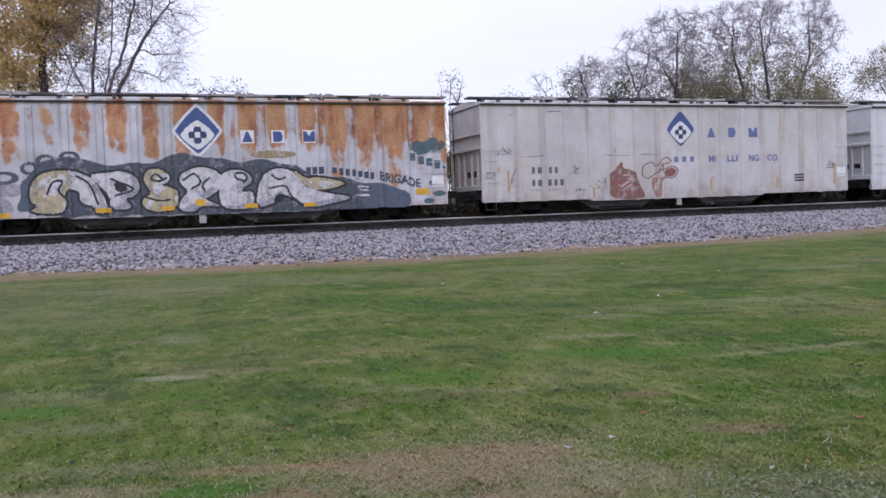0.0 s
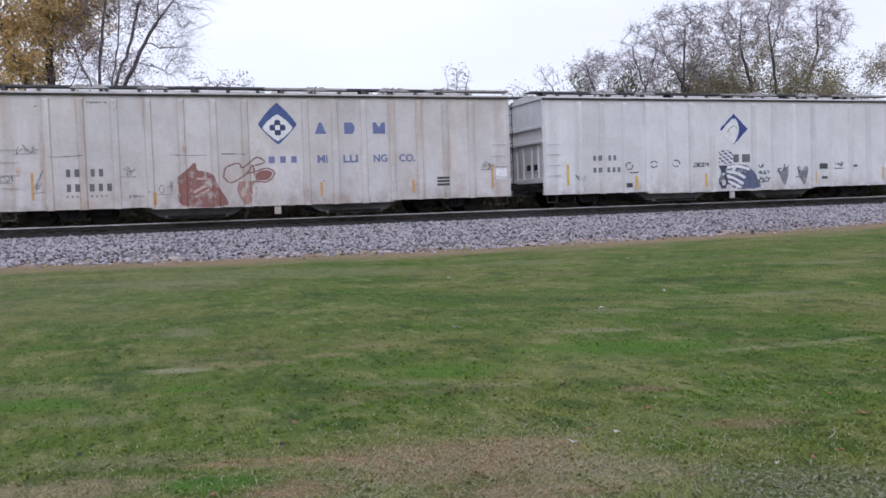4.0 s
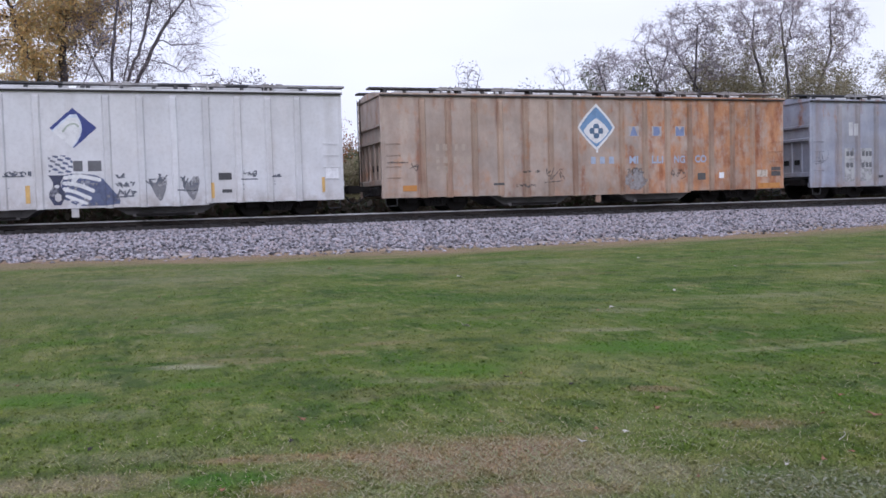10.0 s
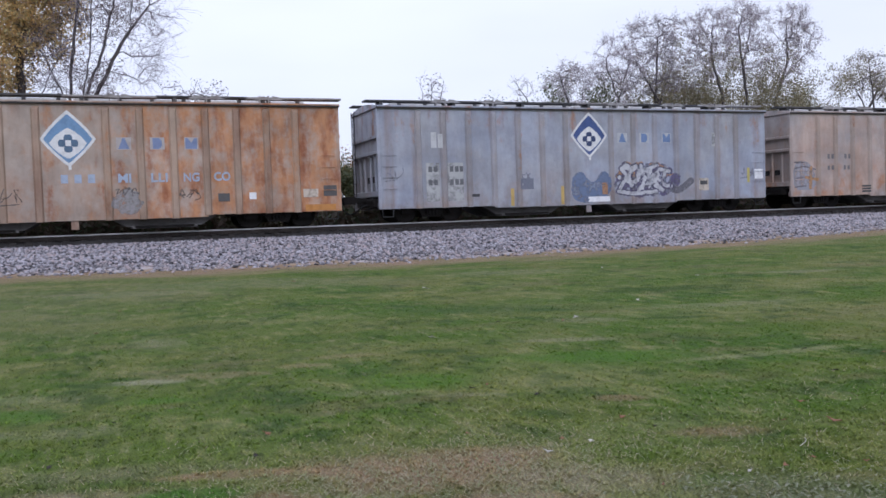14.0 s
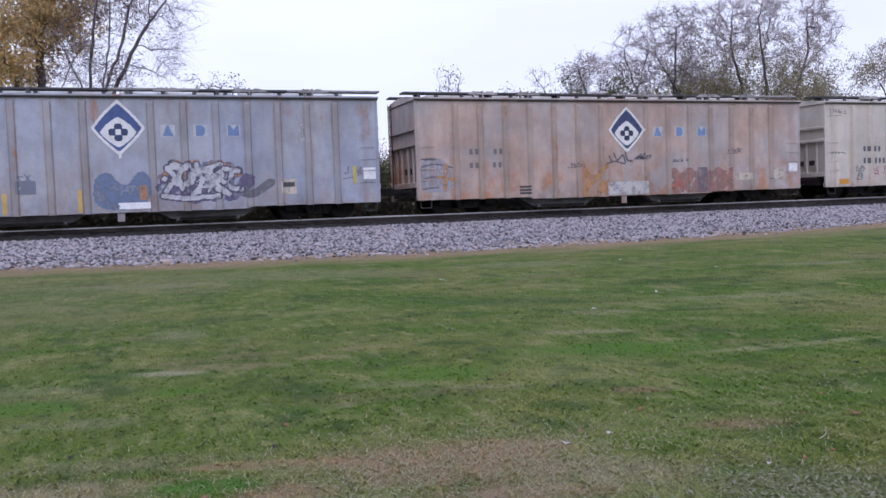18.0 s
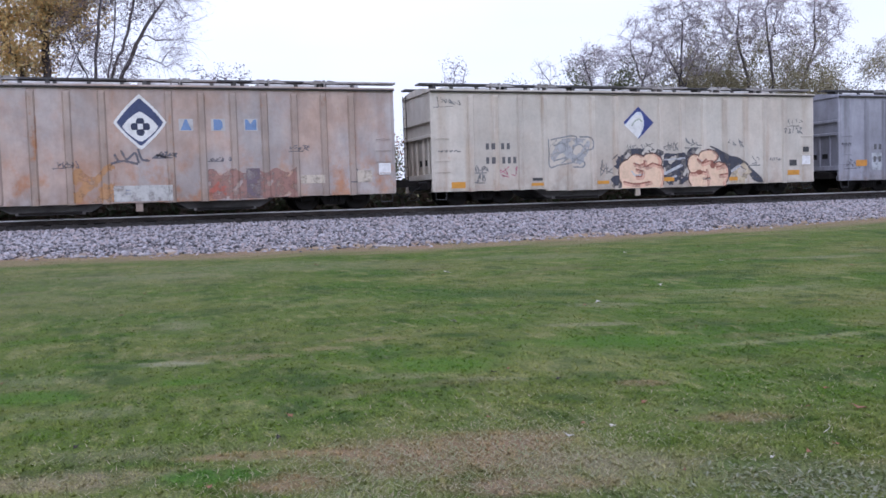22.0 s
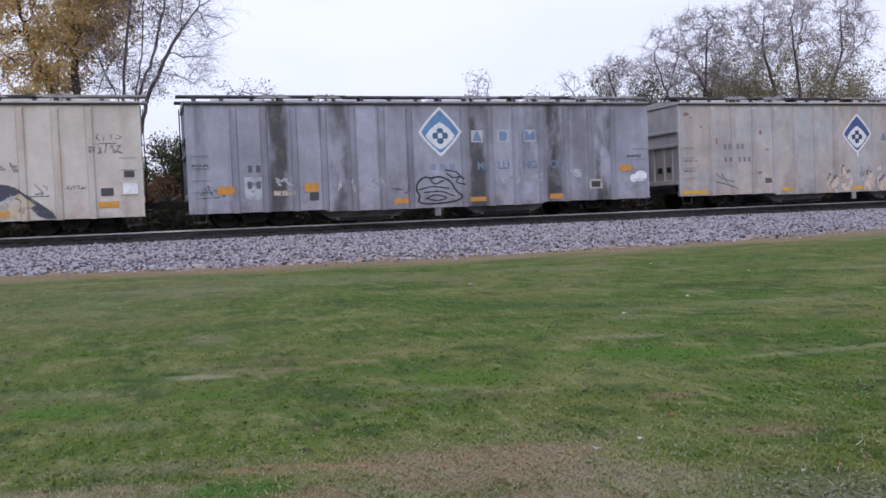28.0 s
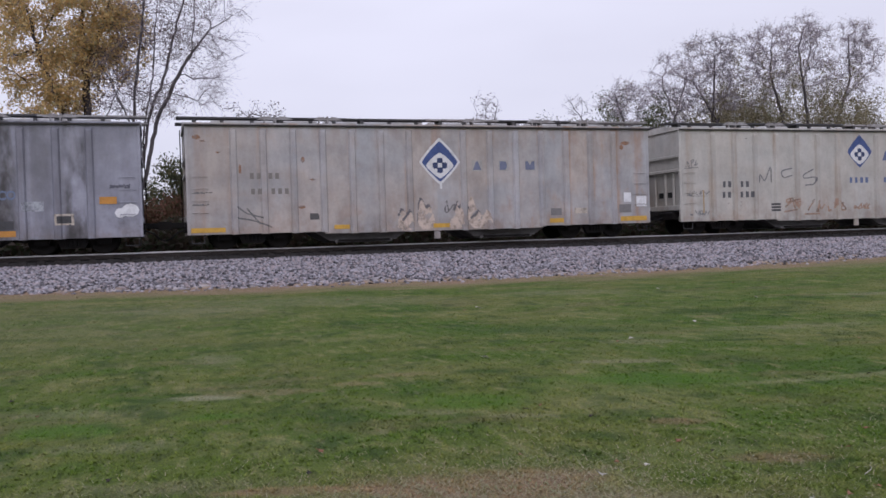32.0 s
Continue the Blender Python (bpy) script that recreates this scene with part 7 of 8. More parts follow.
def car_pink_tan():
    paint = car_paint("paint_pink_tan", (0.38, 0.345, 0.34), (0.445, 0.32, 0.26), 0.9, runs=0.35, seed=11, panel=0.5, grime=0.95, grime_colour=(0.40, 0.19, 0.10), rust=0.36, soot=0.0, soft=0.22, rust_light=(0.42, 0.21, 0.12), rust_dark=(0.26, 0.12, 0.085))
    ribs = car_paint("rib_pink_tan", (0.37, 0.31, 0.28), (0.35, 0.26, 0.21), 0.6, rust=0.4, runs=0.12)
    car = put_car("dull pinkish tan hopper car with red-brown patches", paint, ribs)
    diamond(car, 8.55, 3.02, (0.035, 0.05, 0.13), "deep_blue")
    initials(car, 2.95, (0.16, 0.25, 0.45), "sky_mark", (0.46, 0.45, 0.46), size=0.2)
    lettering(car, [(2.0, 2.25, 2), (2.95, 2.25, 2), (2.0, 1.75, 2), (2.9, 1.75, 2)], (0.15, 0.14, 0.15), "dim_grey", 0.17, 0.22, 0.05)
    red, orange = coat("brick_red", (0.335, 0.185, 0.155)), coat("burnt_orange", (0.50, 0.27, 0.12))
    coats(car, 6.3, 13.8, 0.46, 1.8, [
        ("graffiti_red", coat("bright_red", (0.36, 0.10, 0.07)), tag(81, 10.6, 0.6, 0.7, 0.5, 0.06), ""),
        ("patch_purple", coat("mauve", (0.16, 0.12, 0.15)), worn(lambda U, W: (U > 11.75) & (U < 12.2) & (W > 0.5) & (W < 1.5), 2, 0.2), "mauve patch"),
        ("patch_red", red, worn(lambda U, W: (U > 10.55) & (U < 13.4) & (W > 0.5) & (W < 1.42 + 0.08 * np.sin(U * 9)), 5, 0.6), "red-brown repainted patch"),
        ("patch_orange", orange, worn(lambda U, W: (U > 6.5) & (U < 7.75) & (W > 0.5) & (W < 1.5 + 0.2 * np.sin(U * 6)) & (wobble(U * 2, W * 2, 7) > -0.15), 6, 0.3), "orange rust patch"),
    ], 0.03)
    patches(car, [("placard", "chalk_patch", (0.48, 0.475, 0.465), 7.68, 0.5, 1.75, 0.5, "large pale repainted patch"), ("paper_label", "cream_label", (0.55, 0.53, 0.5), 13.55, 0.95, 0.8, 0.28, ""), ("paper_label", "cream_label", (0.55, 0.53, 0.5), 15.5, 0.95, 0.5, 0.4, "")])
    brushed = [smooth_line(p, 5) for p in (((7.65, 1.72), (8.0, 1.8), (8.4, 1.7)), ((7.75, 2.0), (7.85, 1.8)), ((7.95, 2.12), (8.1, 1.85), (8.35, 2.05), (8.45, 1.75)), ((8.45, 2.15), (8.55, 1.85), (8.75, 1.8)), ((9.0, 1.98), (9.3, 1.9)))]
    coats(car, 7.4, 9.5, 1.5, 2.3, [("graffiti_tag", coat("violet_scrawl", (0.12, 0.115, 0.14)), lambda U, W: np.min([line_distance(U, W, q) for q in brushed], 0) < 0.035, "dark brushed tag")], 0.02, 0.0135)
    dashes = [smooth_line(p, 5) for p in (((0.2, 1.72), (0.7, 1.82), (1.2, 1.72), (1.45, 1.66)), ((0.25, 1.3), (0.7, 1.36), (1.2, 1.32)), ((0.2, 2.0), (0.75, 1.98)), ((0.2, 0.92), (0.8, 0.98)))]
    coats(car, 0.12, 1.38, 0.8, 2.2, [("graffiti_tag", coat("violet_scrawl", (0.12, 0.115, 0.14)), lambda U, W: np.min([line_distance(U, W, q) for q in dashes], 0) < 0.028, "dark brushed dashes"), ("patch_panel", coat("blue_wash", (0.36, 0.36, 0.41)), lambda U, W: inside(outline(((0.15, 0.7), (0.15, 2.0), (0.8, 2.1), (1.3, 1.7), (1.35, 0.75))))(U, W), "pale blue-grey wash")], 0.02, 0.006)
    scrawls(car, [(83, 8.9, 1.9, 0.7, 0.2, 0.03), (86, 15.3, 1.0, 0.6, 0.4, 0.03), (87, 6.0, 1.6, 0.7, 0.2, 0.02), (88, 10.6, 1.75, 0.7, 0.15, 0.02), (89, 13.2, 2.05, 0.7, 0.2, 0.015)], (0.12, 0.115, 0.14), "violet_scrawl")
    coats(car, 0.7, 1.5, 0.8, 1.9, [("graffiti_tag", coat("burnt_orange", (0.50, 0.27, 0.12)), either(stroke([(1.05, 0.9), (1.1, 1.75)], 0.08), stroke([(0.8, 1.35), (1.4, 1.25)], 0.06)), "orange painted cross")], 0.025, 0.0105)
    lettering(car, [(7.8, 0.86, 8), (7.8, 0.74, 6)], (0.20, 0.22, 0.33), "navy_small", 0.2, 0.035, 0.0, 0.02)
    stencil(car, 3.95, 0.6)
    placard(car, 16.26, 1.2)


def car_cream_leaf():
    paint = car_paint("paint_cream", (0.555, 0.52, 0.465), (0.54, 0.48, 0.415), 0.6, rust=0.16, uneven=0.6, runs=0.45, run_colour=(0.40, 0.29, 0.20))
    car = put_car("cream hopper car with peach and black graffiti", paint)
    leaf_emblem(car, 8.44, 3.02)
    lettering(car, [(2.05, 2.15, 2), (2.65, 2.15, 2), (2.05, 1.63, 2), (2.68, 1.63, 3)], (0.10, 0.10, 0.11), "dark_grey", 0.16, 0.24, 0.06)
    left_bun = either(oval(7.98, 1.06, 0.46, 0.5), oval(8.32, 1.46, 0.4, 0.3), oval(8.98, 1.47, 0.42, 0.33), oval(9.12, 0.92, 0.4, 0.52), oval(8.5, 0.98, 0.75, 0.6), lambda U, W: (U > 7.66) & (U < 9.44) & (W < 0.9))
    lobes = ((10.97, 1.36, 0.31, 0.37), (11.06, 0.82, 0.36, 0.38), (11.62, 1.66, 0.44, 0.25), (12.1, 0.95, 0.42, 0.46), (11.56, 1.2, 0.34, 0.4))
    right_bun = either(*[oval(*q) for q in lobes], lambda U, W: (U > 10.8) & (U < 12.4) & (W < 0.72))
    bun = either(left_bun, right_bun)
    grown = either(oval(7.98, 1.06, 0.51, 0.55), oval(8.32, 1.46, 0.45, 0.35), oval(8.98, 1.47, 0.47, 0.38), oval(9.12, 0.92, 0.45, 0.57), *[oval(u, w, a + 0.05, b + 0.05) for u, w, a, b in lobes])
    folds = [smooth_line(p, 5) for p in (((8.2, 1.44), (8.45, 1.36), (8.66, 1.42)), ((8.66, 1.52), (8.72, 1.3), (9.05, 1.42), (9.4, 1.3)), ((8.3, 1.2), (8.55, 1.12), (8.52, 0.92), (8.3, 0.92)), ((7.75, 0.72), (8.3, 0.62), (8.9, 0.7)),
                                         ((10.66, 1.03), (10.95, 1.0), (11.18, 1.08), (11.42, 1.02)), ((11.1, 1.56), (11.3, 1.45), (11.47, 1.55)), ((11.3, 1.4), (11.75, 1.48), (12.0, 1.32)), ((11.48, 1.12), (11.56, 0.8), (11.52, 0.53)), ((12.0, 1.22), (12.3, 1.3)), ((12.15, 0.9), (12.45, 0.94)))]
    fold = lambda U, W: np.min([line_distance(U, W, p) for p in folds], 0)
    pits = either(oval(11.17, 1.03, 0.15, 0.1), oval(11.82, 1.3, 0.12, 0.14))
    cloud = lambda mask, seed, low: (lambda U, W: mask(U, W) & (wobble(U * 2.4, W * 2.4, seed) > low))
    fringe = cloud(either(oval(7.75, 1.5, 0.5, 0.36), oval(8.3, 1.78, 0.62, 0.24), oval(7.45, 0.72, 0.3, 0.26), oval(9.1, 1.82, 0.4, 0.16), oval(11.0, 1.72, 0.4, 0.32), oval(10.75, 0.7, 0.2, 0.2)), 9, -0.22)
    between = cloud(inside(outline(((9.46, 1.84), (10.0, 1.78), (10.56, 1.85), (10.66, 1.48), (10.6, 0.55), (9.5, 0.55)))), 3, -0.4)
    wedge = inside(outline(((12.2, 1.54), (11.96, 1.9), (11.6, 2.1), (11.9, 2.06), (12.6, 1.68), (13.1, 1.62), (13.45, 1.35), (14.44, 0.55), (13.85, 0.55), (13.5, 1.0), (13.1, 1.25), (12.75, 1.0), (12.5, 0.6))))
    glints = either(stroke([(9.6, 1.0), (10.3, 1.3)], 0.06), stroke([(9.7, 0.75), (10.1, 0.9)], 0.04), stroke([(12.75, 1.05), (13.1, 1.25)], 0.06), stroke([(9.6, 1.55), (10.45, 1.6)], 0.035), stroke([(8.1, 1.12), (8.25, 0.95), (8.6, 0.98)], 0.035))
    coats(car, 7.0, 14.6, 0.46, 2.3, [
        ("graffiti_mark", coat("brick_line", (0.26, 0.09, 0.06)), lambda U, W: ((fold(U, W) < 0.03) | pits(U, W)) & bun(U, W), "brick red graffiti lines"),
        ("graffiti_glint", coat("ice_grey", (0.50, 0.51, 0.54)), glints, "pale grey strokes"),
        ("graffiti_blush", coat("blush", (0.64, 0.38, 0.28)), lambda U, W: bun(U, W) & ((fold(U - 0.05, W + 0.06) < 0.08) | ~bun(U + 0.1, W + 0.02)), "darker peach shading"),
        ("graffiti_fill", coat("peach", (0.75, 0.54, 0.385)), bun, "peach graffiti letters"),
        ("graffiti_outline", coat("brick_edge", (0.10, 0.05, 0.04)), lambda U, W: grown(U, W) & (W > 0.48), ""),
        ("graffiti_cream", coat("butter", (0.52, 0.44, 0.32)), lambda U, W: inside(((12.62, 0.55), (12.75, 1.1), (13.3, 1.38), (13.75, 0.95), (13.7, 0.55)))(U, W) & (wobble(U * 2, W * 2, 5) > -0.1), "faded buff fill"),
        ("graffiti_shade", coat("smoke", (0.045, 0.047, 0.07)), either(fringe, between, wedge), "black smoky graffiti shading"),
    ], 0.022)
    chrome = [smooth_line(p, 5) for p in (((4.58, 2.38), (4.6, 1.9), (4.61, 1.36), (5.0, 1.42), (5.55, 1.53), (6.1, 1.91), (6.41, 2.06), (6.34, 2.44), (5.89, 2.48)), ((4.69, 2.38), (5.66, 2.52), (5.75, 2.25)), ((5.56, 1.65), (6.04, 1.52), (6.0, 1.33), (5.58, 1.34)), ((4.8, 2.15), (5.2, 2.25), (5.25, 1.95), (4.85, 1.85)), ((4.85, 1.6), (5.3, 1.7)), ((5.6, 2.1), (5.9, 2.2), (6.1, 2.0)))]
    coats(car, 4.45, 6.55, 1.2, 2.65, [
        ("graffiti_tag", coat("chrome_scrawl", (0.24, 0.25, 0.27)), lambda U, W: np.min([line_distance(U, W, q) for q in chrome], 0) < 0.028, "grey outlined tag"),
        ("graffiti_wash", coat("silver_wash", (0.44, 0.45, 0.48)), lambda U, W: inside(outline(((4.65, 1.45), (4.65, 2.35), (5.6, 2.45), (6.3, 2.4), (6.3, 2.05), (6.0, 1.4), (5.5, 1.5))))(U, W) & (wobble(U * 2.2, W * 2.2, 7) > -0.2), "thin silver wash"),
    ], 0.02)
    scrawls(car, [(106, 6.65, 0.95, 0.65, 0.65, 0.028), (107, 1.62, 0.85, 0.5, 0.3, 0.03), (108, 1.62, 1.2, 0.5, 0.25, 0.03)], (0.2, 0.2, 0.205), "soot_scrawl")
    scrawls(car, [(92, 7.9, 1.95, 1.2, 0.25, 0.02), (93, 9.5, 1.9, 0.7, 0.35, 0.025), (94, 10.5, 2.05, 0.8, 0.4, 0.025), (95, 12.5, 2.0, 0.8, 0.35, 0.02), (96, 13.6, 1.3, 0.7, 0.5, 0.02), (98, 0.15, 3.6, 1.0, 0.35, 0.015), (99, 15.3, 2.55, 1.0, 0.3, 0.025), (100, 15.5, 2.9, 0.8, 0.3, 0.02), (102, 0.2, 1.95, 0.9, 0.08, 0.015), (109, 14.6, 1.45, 0.6, 0.12, 0.02)], (0.2, 0.2, 0.205), "soot_scrawl")
    scrawls(car, [(103, 2.6, 1.0, 0.75, 0.45, 0.02)], (0.45, 0.15, 0.22), "pink_scrawl")
    reflectors(car, [(0.72, 0.64, 0.52, 0.22), (3.85, 0.66, 0.48, 0.1), (6.6, 0.66, 0.5, 0.12), (9.5, 0.7, 0.5, 0.15), (12.6, 0.66, 0.4, 0.14), (15.5, 0.83, 0.6, 0.2)], (0.60, 0.28, 0.03), "amber")
    patches(car, [("stencil_box", "stencil", (0.05, 0.05, 0.055), 15.6, 1.22, 0.36, 0.24, ""), ("stencil_box", "stencil", (0.05, 0.05, 0.055), 16.3, 1.8, 0.3, 0.2, ""), ("stencil_box", "stencil", (0.05, 0.05, 0.055), 3.9, 0.85, 0.4, 0.1, "")])
    placard(car, 16.25, 1.26)


def car_sooty_grey():
    paint = car_paint("paint_sooty_grey", (0.345, 0.35, 0.42), (0.295, 0.293, 0.335), 0.6, runs=0.6, run_colour=(0.09, 0.09, 0.10), warm=(0.30, 0.29, 0.285), rust=0.06, grime=0.6, grime_colour=(0.13, 0.12, 0.13), soot=0.95, seed=8)
    ribs = car_paint("rib_sooty_grey", (0.30, 0.305, 0.365), (0.20, 0.20, 0.235), 0.6, runs=0.4, run_colour=(0.10, 0.09, 0.10), warm=(0.2, 0.19, 0.2), grime=0.1, rust=0.08)
    car = put_car("grey hopper car with black soot streaks, light blue diamond", paint, ribs)
    diamond(car, 8.56, 3.14, (0.12, 0.24, 0.44), "light_blue")
    initials(car, 2.98, (0.17, 0.24, 0.38), "worn_mark", (0.44, 0.45, 0.48), size=0.21)
    lettering(car, [(8.1, 1.9, 3)], (0.22, 0.26, 0.36), "faded_steel", 0.28, 0.25, 0.08)
    words_on(car, [("MI", 9.89, 1.78, 0.27, 0.95), ("LLI", 10.69, 1.78, 0.27, 0.95), ("NG", 11.64, 1.78, 0.27, 1.0), ("CO", 12.74, 1.78, 0.27, 0.85)], (0.15, 0.19, 0.29), "steel_words")
    lettering(car, [(1.86, 1.97, 2), (1.84, 1.43, 2)], (0.10, 0.10, 0.11), "dark_grey", 0.22, 0.24, 0.06)
    ink = coat("ink", (0.03, 0.03, 0.04))
    puff = outline(((7.63, 1.32), (7.89, 1.56), (8.2, 1.5), (8.49, 1.58), (8.91, 1.36), (9.03, 1.06), (9.38, 0.79), (8.95, 0.62), (8.02, 0.58), (7.66, 0.66), (7.75, 0.9), (7.62, 1.05)))
    curls = [smooth_line(p, 5) for p in (((7.7, 1.1), (8.21, 1.2), (8.81, 1.12)), ((7.94, 0.76), (8.29, 0.9), (8.71, 0.79), (8.37, 0.7), (8.0, 0.78)), ((8.1, 1.5), (8.3, 1.3), (8.65, 1.42)), ((7.9, 1.0), (8.5, 1.02), (9.0, 0.85)), ((8.75, 1.65), (9.0, 1.5), (9.25, 1.55), (9.1, 1.35), (9.4, 1.25)), ((8.7, 1.78), (9.1, 1.7), (9.35, 1.45)))]
    coats(car, 7.4, 9.7, 0.5, 2.0, [
        ("graffiti_outline", ink, lambda U, W: (line_distance(U, W, puff + puff[:1]) < 0.032) | (np.min([line_distance(U, W, q) for q in curls], 0) < 0.024), "black outline graffiti"),
    ], 0.02)
    scrawls(car, [(112, 2.75, 1.3, 0.6, 0.45, 0.05), (113, 4.85, 1.1, 0.65, 0.5, 0.03), (114, 5.7, 1.2, 0.8, 0.4, 0.02), (115, 10.6, 1.2, 0.9, 0.35, 0.02), (116, 11.7, 1.2, 0.7, 0.4, 0.02)], (0.42, 0.42, 0.43), "chalk_scrawl")
    scrawls(car, [(117, 0.3, 1.05, 0.9, 0.4, 0.02), (118, 6.8, 1.0, 0.6, 0.4, 0.025), (119, 0.15, 2.05, 0.5, 0.1, 0.025), (120, 15.9, 2.1, 0.6, 0.1, 0.03)], (0.10, 0.10, 0.13), "night_scrawl")
    patches(car, [("paper_label", "cream_label", (0.55, 0.53, 0.5), 2.72, 1.05, 0.7, 0.16, "pale label"), ("stencil_frame", "cream_label", (0.55, 0.53, 0.5), 14.3, 0.95, 0.55, 0.35, "pale framed stencil"), ("patch_panel", "pale_blue_patch", (0.42, 0.44, 0.48), 1.78, 0.95, 0.55, 0.75, "paler patch"),
                  ("patch_panel", "pale_blue_patch", (0.42, 0.44, 0.48), 13.4, 1.4, 0.6, 0.3, "")])
    coats(car, 14.3, 14.9, 0.9, 1.4, [("stencil_box", coat("stencil", (0.05, 0.05, 0.055)), box_mask(14.57, 1.12, 0.2, 0.11), "")], 0.02, 0.014)
    coats(car, 15.8, 16.9, 1.0, 1.75, [("paint_blob", coat("placard", (0.8, 0.8, 0.82)), either(oval(16.5, 1.38, 0.26, 0.21), oval(16.2, 1.3, 0.16, 0.15)), "white paint blob")], 0.025)
    reflectors(car, [(0.92, 1.14, 0.52, 0.26), (3.75, 1.15, 0.45, 0.3), (6.82, 0.64, 0.5, 0.18), (9.6, 0.62, 0.6, 0.16), (12.7, 0.62, 0.5, 0.18), (15.6, 1.6, 0.5, 0.22)], (0.55, 0.25, 0.04), "dusty_amber")
    patches(car, [("stencil_box", "stencil", (0.05, 0.05, 0.055), 3.9, 0.85, 0.3, 0.28, ""), ("stencil_box", "stencil", (0.05, 0.05, 0.055), 12.75, 0.85, 0.4, 0.25, "")])


def car_beige():
    paint = car_paint("paint_beige", (0.395, 0.397, 0.412), (0.455, 0.385, 0.335), 0.6, runs=0.7, run_colour=(0.42, 0.26, 0.17), seed=5, panel=0.6, rust=0.26, tail=0.12, soft=0.34, rust_light=(0.44, 0.26, 0.16), rust_dark=(0.34, 0.17, 0.09))
    # ribs get a brighter copy of the paint, standing in for lit faces
    car = put_car("beige hopper car with faint pale graffiti", paint, car_paint("rib_beige_lit", (0.42, 0.42, 0.445), (0.40, 0.36, 0.33), 0.6, rust=0.12, tail=0.05, runs=0.12))
    diamond(car, 8.55, 2.9, size=0.95, drip=True)
    initials(car, 2.76, (0.16, 0.18, 0.27), "charcoal_mark", (0.40, 0.385, 0.36), size=0.19)
    lettering(car, [(2.0, 2.45, 2), (2.6, 2.45, 2), (2.02, 1.93, 2), (2.68, 1.93, 3)], (0.22, 0.20, 0.18), "brown_grey", 0.16, 0.2, 0.06)
    pale = coat("flesh", (0.60, 0.49, 0.41))
    tongues = [outline(p) for p in (((6.95, 0.5), (7.0, 0.95), (7.15, 1.25), (7.3, 0.95), (7.45, 1.2), (7.6, 0.5)), ((7.7, 0.5), (7.72, 1.3), (7.85, 1.62), (8.0, 1.2), (8.15, 1.35), (8.3, 0.9), (8.35, 0.5)), ((8.75, 0.5), (9.0, 1.0), (9.2, 1.5), (9.36, 1.1), (9.38, 0.5)), ((9.5, 0.5), (9.55, 1.4), (9.7, 1.75), (9.85, 1.2), (10.1, 0.9), (10.3, 1.25), (10.5, 0.5)))]
    plumes = lambda U, W: either(*[inside(p) for p in tongues])(U, W) & (wobble(U * 3, W * 3, 6) > -0.35)
    coats(car, 6.2, 10.8, 0.46, 1.9, [
        ("graffiti_line", coat("grey_line", (0.16, 0.15, 0.15)), tag(131, 8.6, 1.1, 0.5, 0.4, 0.03), ""),
        ("graffiti_line", coat("dusk", (0.13, 0.12, 0.13)), lambda U, W: ~plumes(U, W) & plumes(U + 0.03, W - 0.1) & (wobble(U * 2.5, W * 2.5, 3) > -0.25), "dark ragged edge"),
        ("graffiti_fill", pale, worn(plumes, 2, 0.2), "faint flesh-toned graffiti"),
    ], 0.03)
    scrawls(car, [(134, 0.2, 1.9, 0.6, 0.03, 0.015), (135, 0.2, 1.5, 0.6, 0.03, 0.015)], (0.16, 0.16, 0.16), "pencil_scrawl")
    spots = either(*[oval(u, w, a, b) for u, w, a, b in ((1.02, 3.25, 0.08, 0.03), (0.36, 3.75, 0.13, 0.07), (0.55, 3.62, 0.09, 0.03), (3.76, 3.0, 0.06, 0.1), (3.68, 1.38, 0.12, 0.05), (1.71, 2.68, 0.04, 0.15), (4.08, 2.32, 0.1, 0.03), (15.86, 3.6, 0.18, 0.07), (15.7, 3.45, 0.07, 0.1))])
    coats(car, 0.12, 16.7, 1.2, 4.0, [("rust_spot", coat("rust_fleck", (0.36, 0.19, 0.11)), spots, "small orange rust spot")], 0.025)
    streaks = [smooth_line(p, 4) for p in (((1.6, 1.42), (1.9, 1.2), (2.4, 1.05)), ((1.6, 1.05), (2.1, 0.95), (2.66, 0.73)), ((1.9, 1.35), (2.3, 0.85)))]
    coats(car, 1.5, 2.8, 0.6, 1.6, [("graffiti_tag", coat("pencil_scrawl", (0.16, 0.16, 0.16)), lambda U, W: np.min([line_distance(U, W, q) for q in streaks], 0) < 0.024, "dark smeared scrawl")], 0.02)
    reflectors(car, [(0.12, 0.59, 1.07, 0.15), (4.76, 0.6, 0.52, 0.14), (8.25, 0.56, 0.6, 0.14), (12.7, 0.62, 0.55, 0.16), (15.6, 0.62, 1.1, 0.17)], (0.62, 0.36, 0.05), "gold_amber")
    patches(car, [("stencil_box", "stencil_dull", (0.09, 0.085, 0.085), 3.95, 0.95, 0.3, 0.2, ""), ("stencil_box", "stencil_grey", (0.2, 0.19, 0.19), 12.75, 0.9, 0.42, 0.25, ""), ("paper_label", "cream_label", (0.55, 0.53, 0.5), 13.7, 0.95, 0.5, 0.2, ""), ("paper_label", "placard", (0.8, 0.8, 0.82), 15.75, 1.35, 0.3, 0.35, "white paper label"), ("stencil_box", "stencil_grey", (0.2, 0.19, 0.19), 15.55, 0.95, 0.5, 0.3, "")])
    placard(car, 16.28, 1.16)


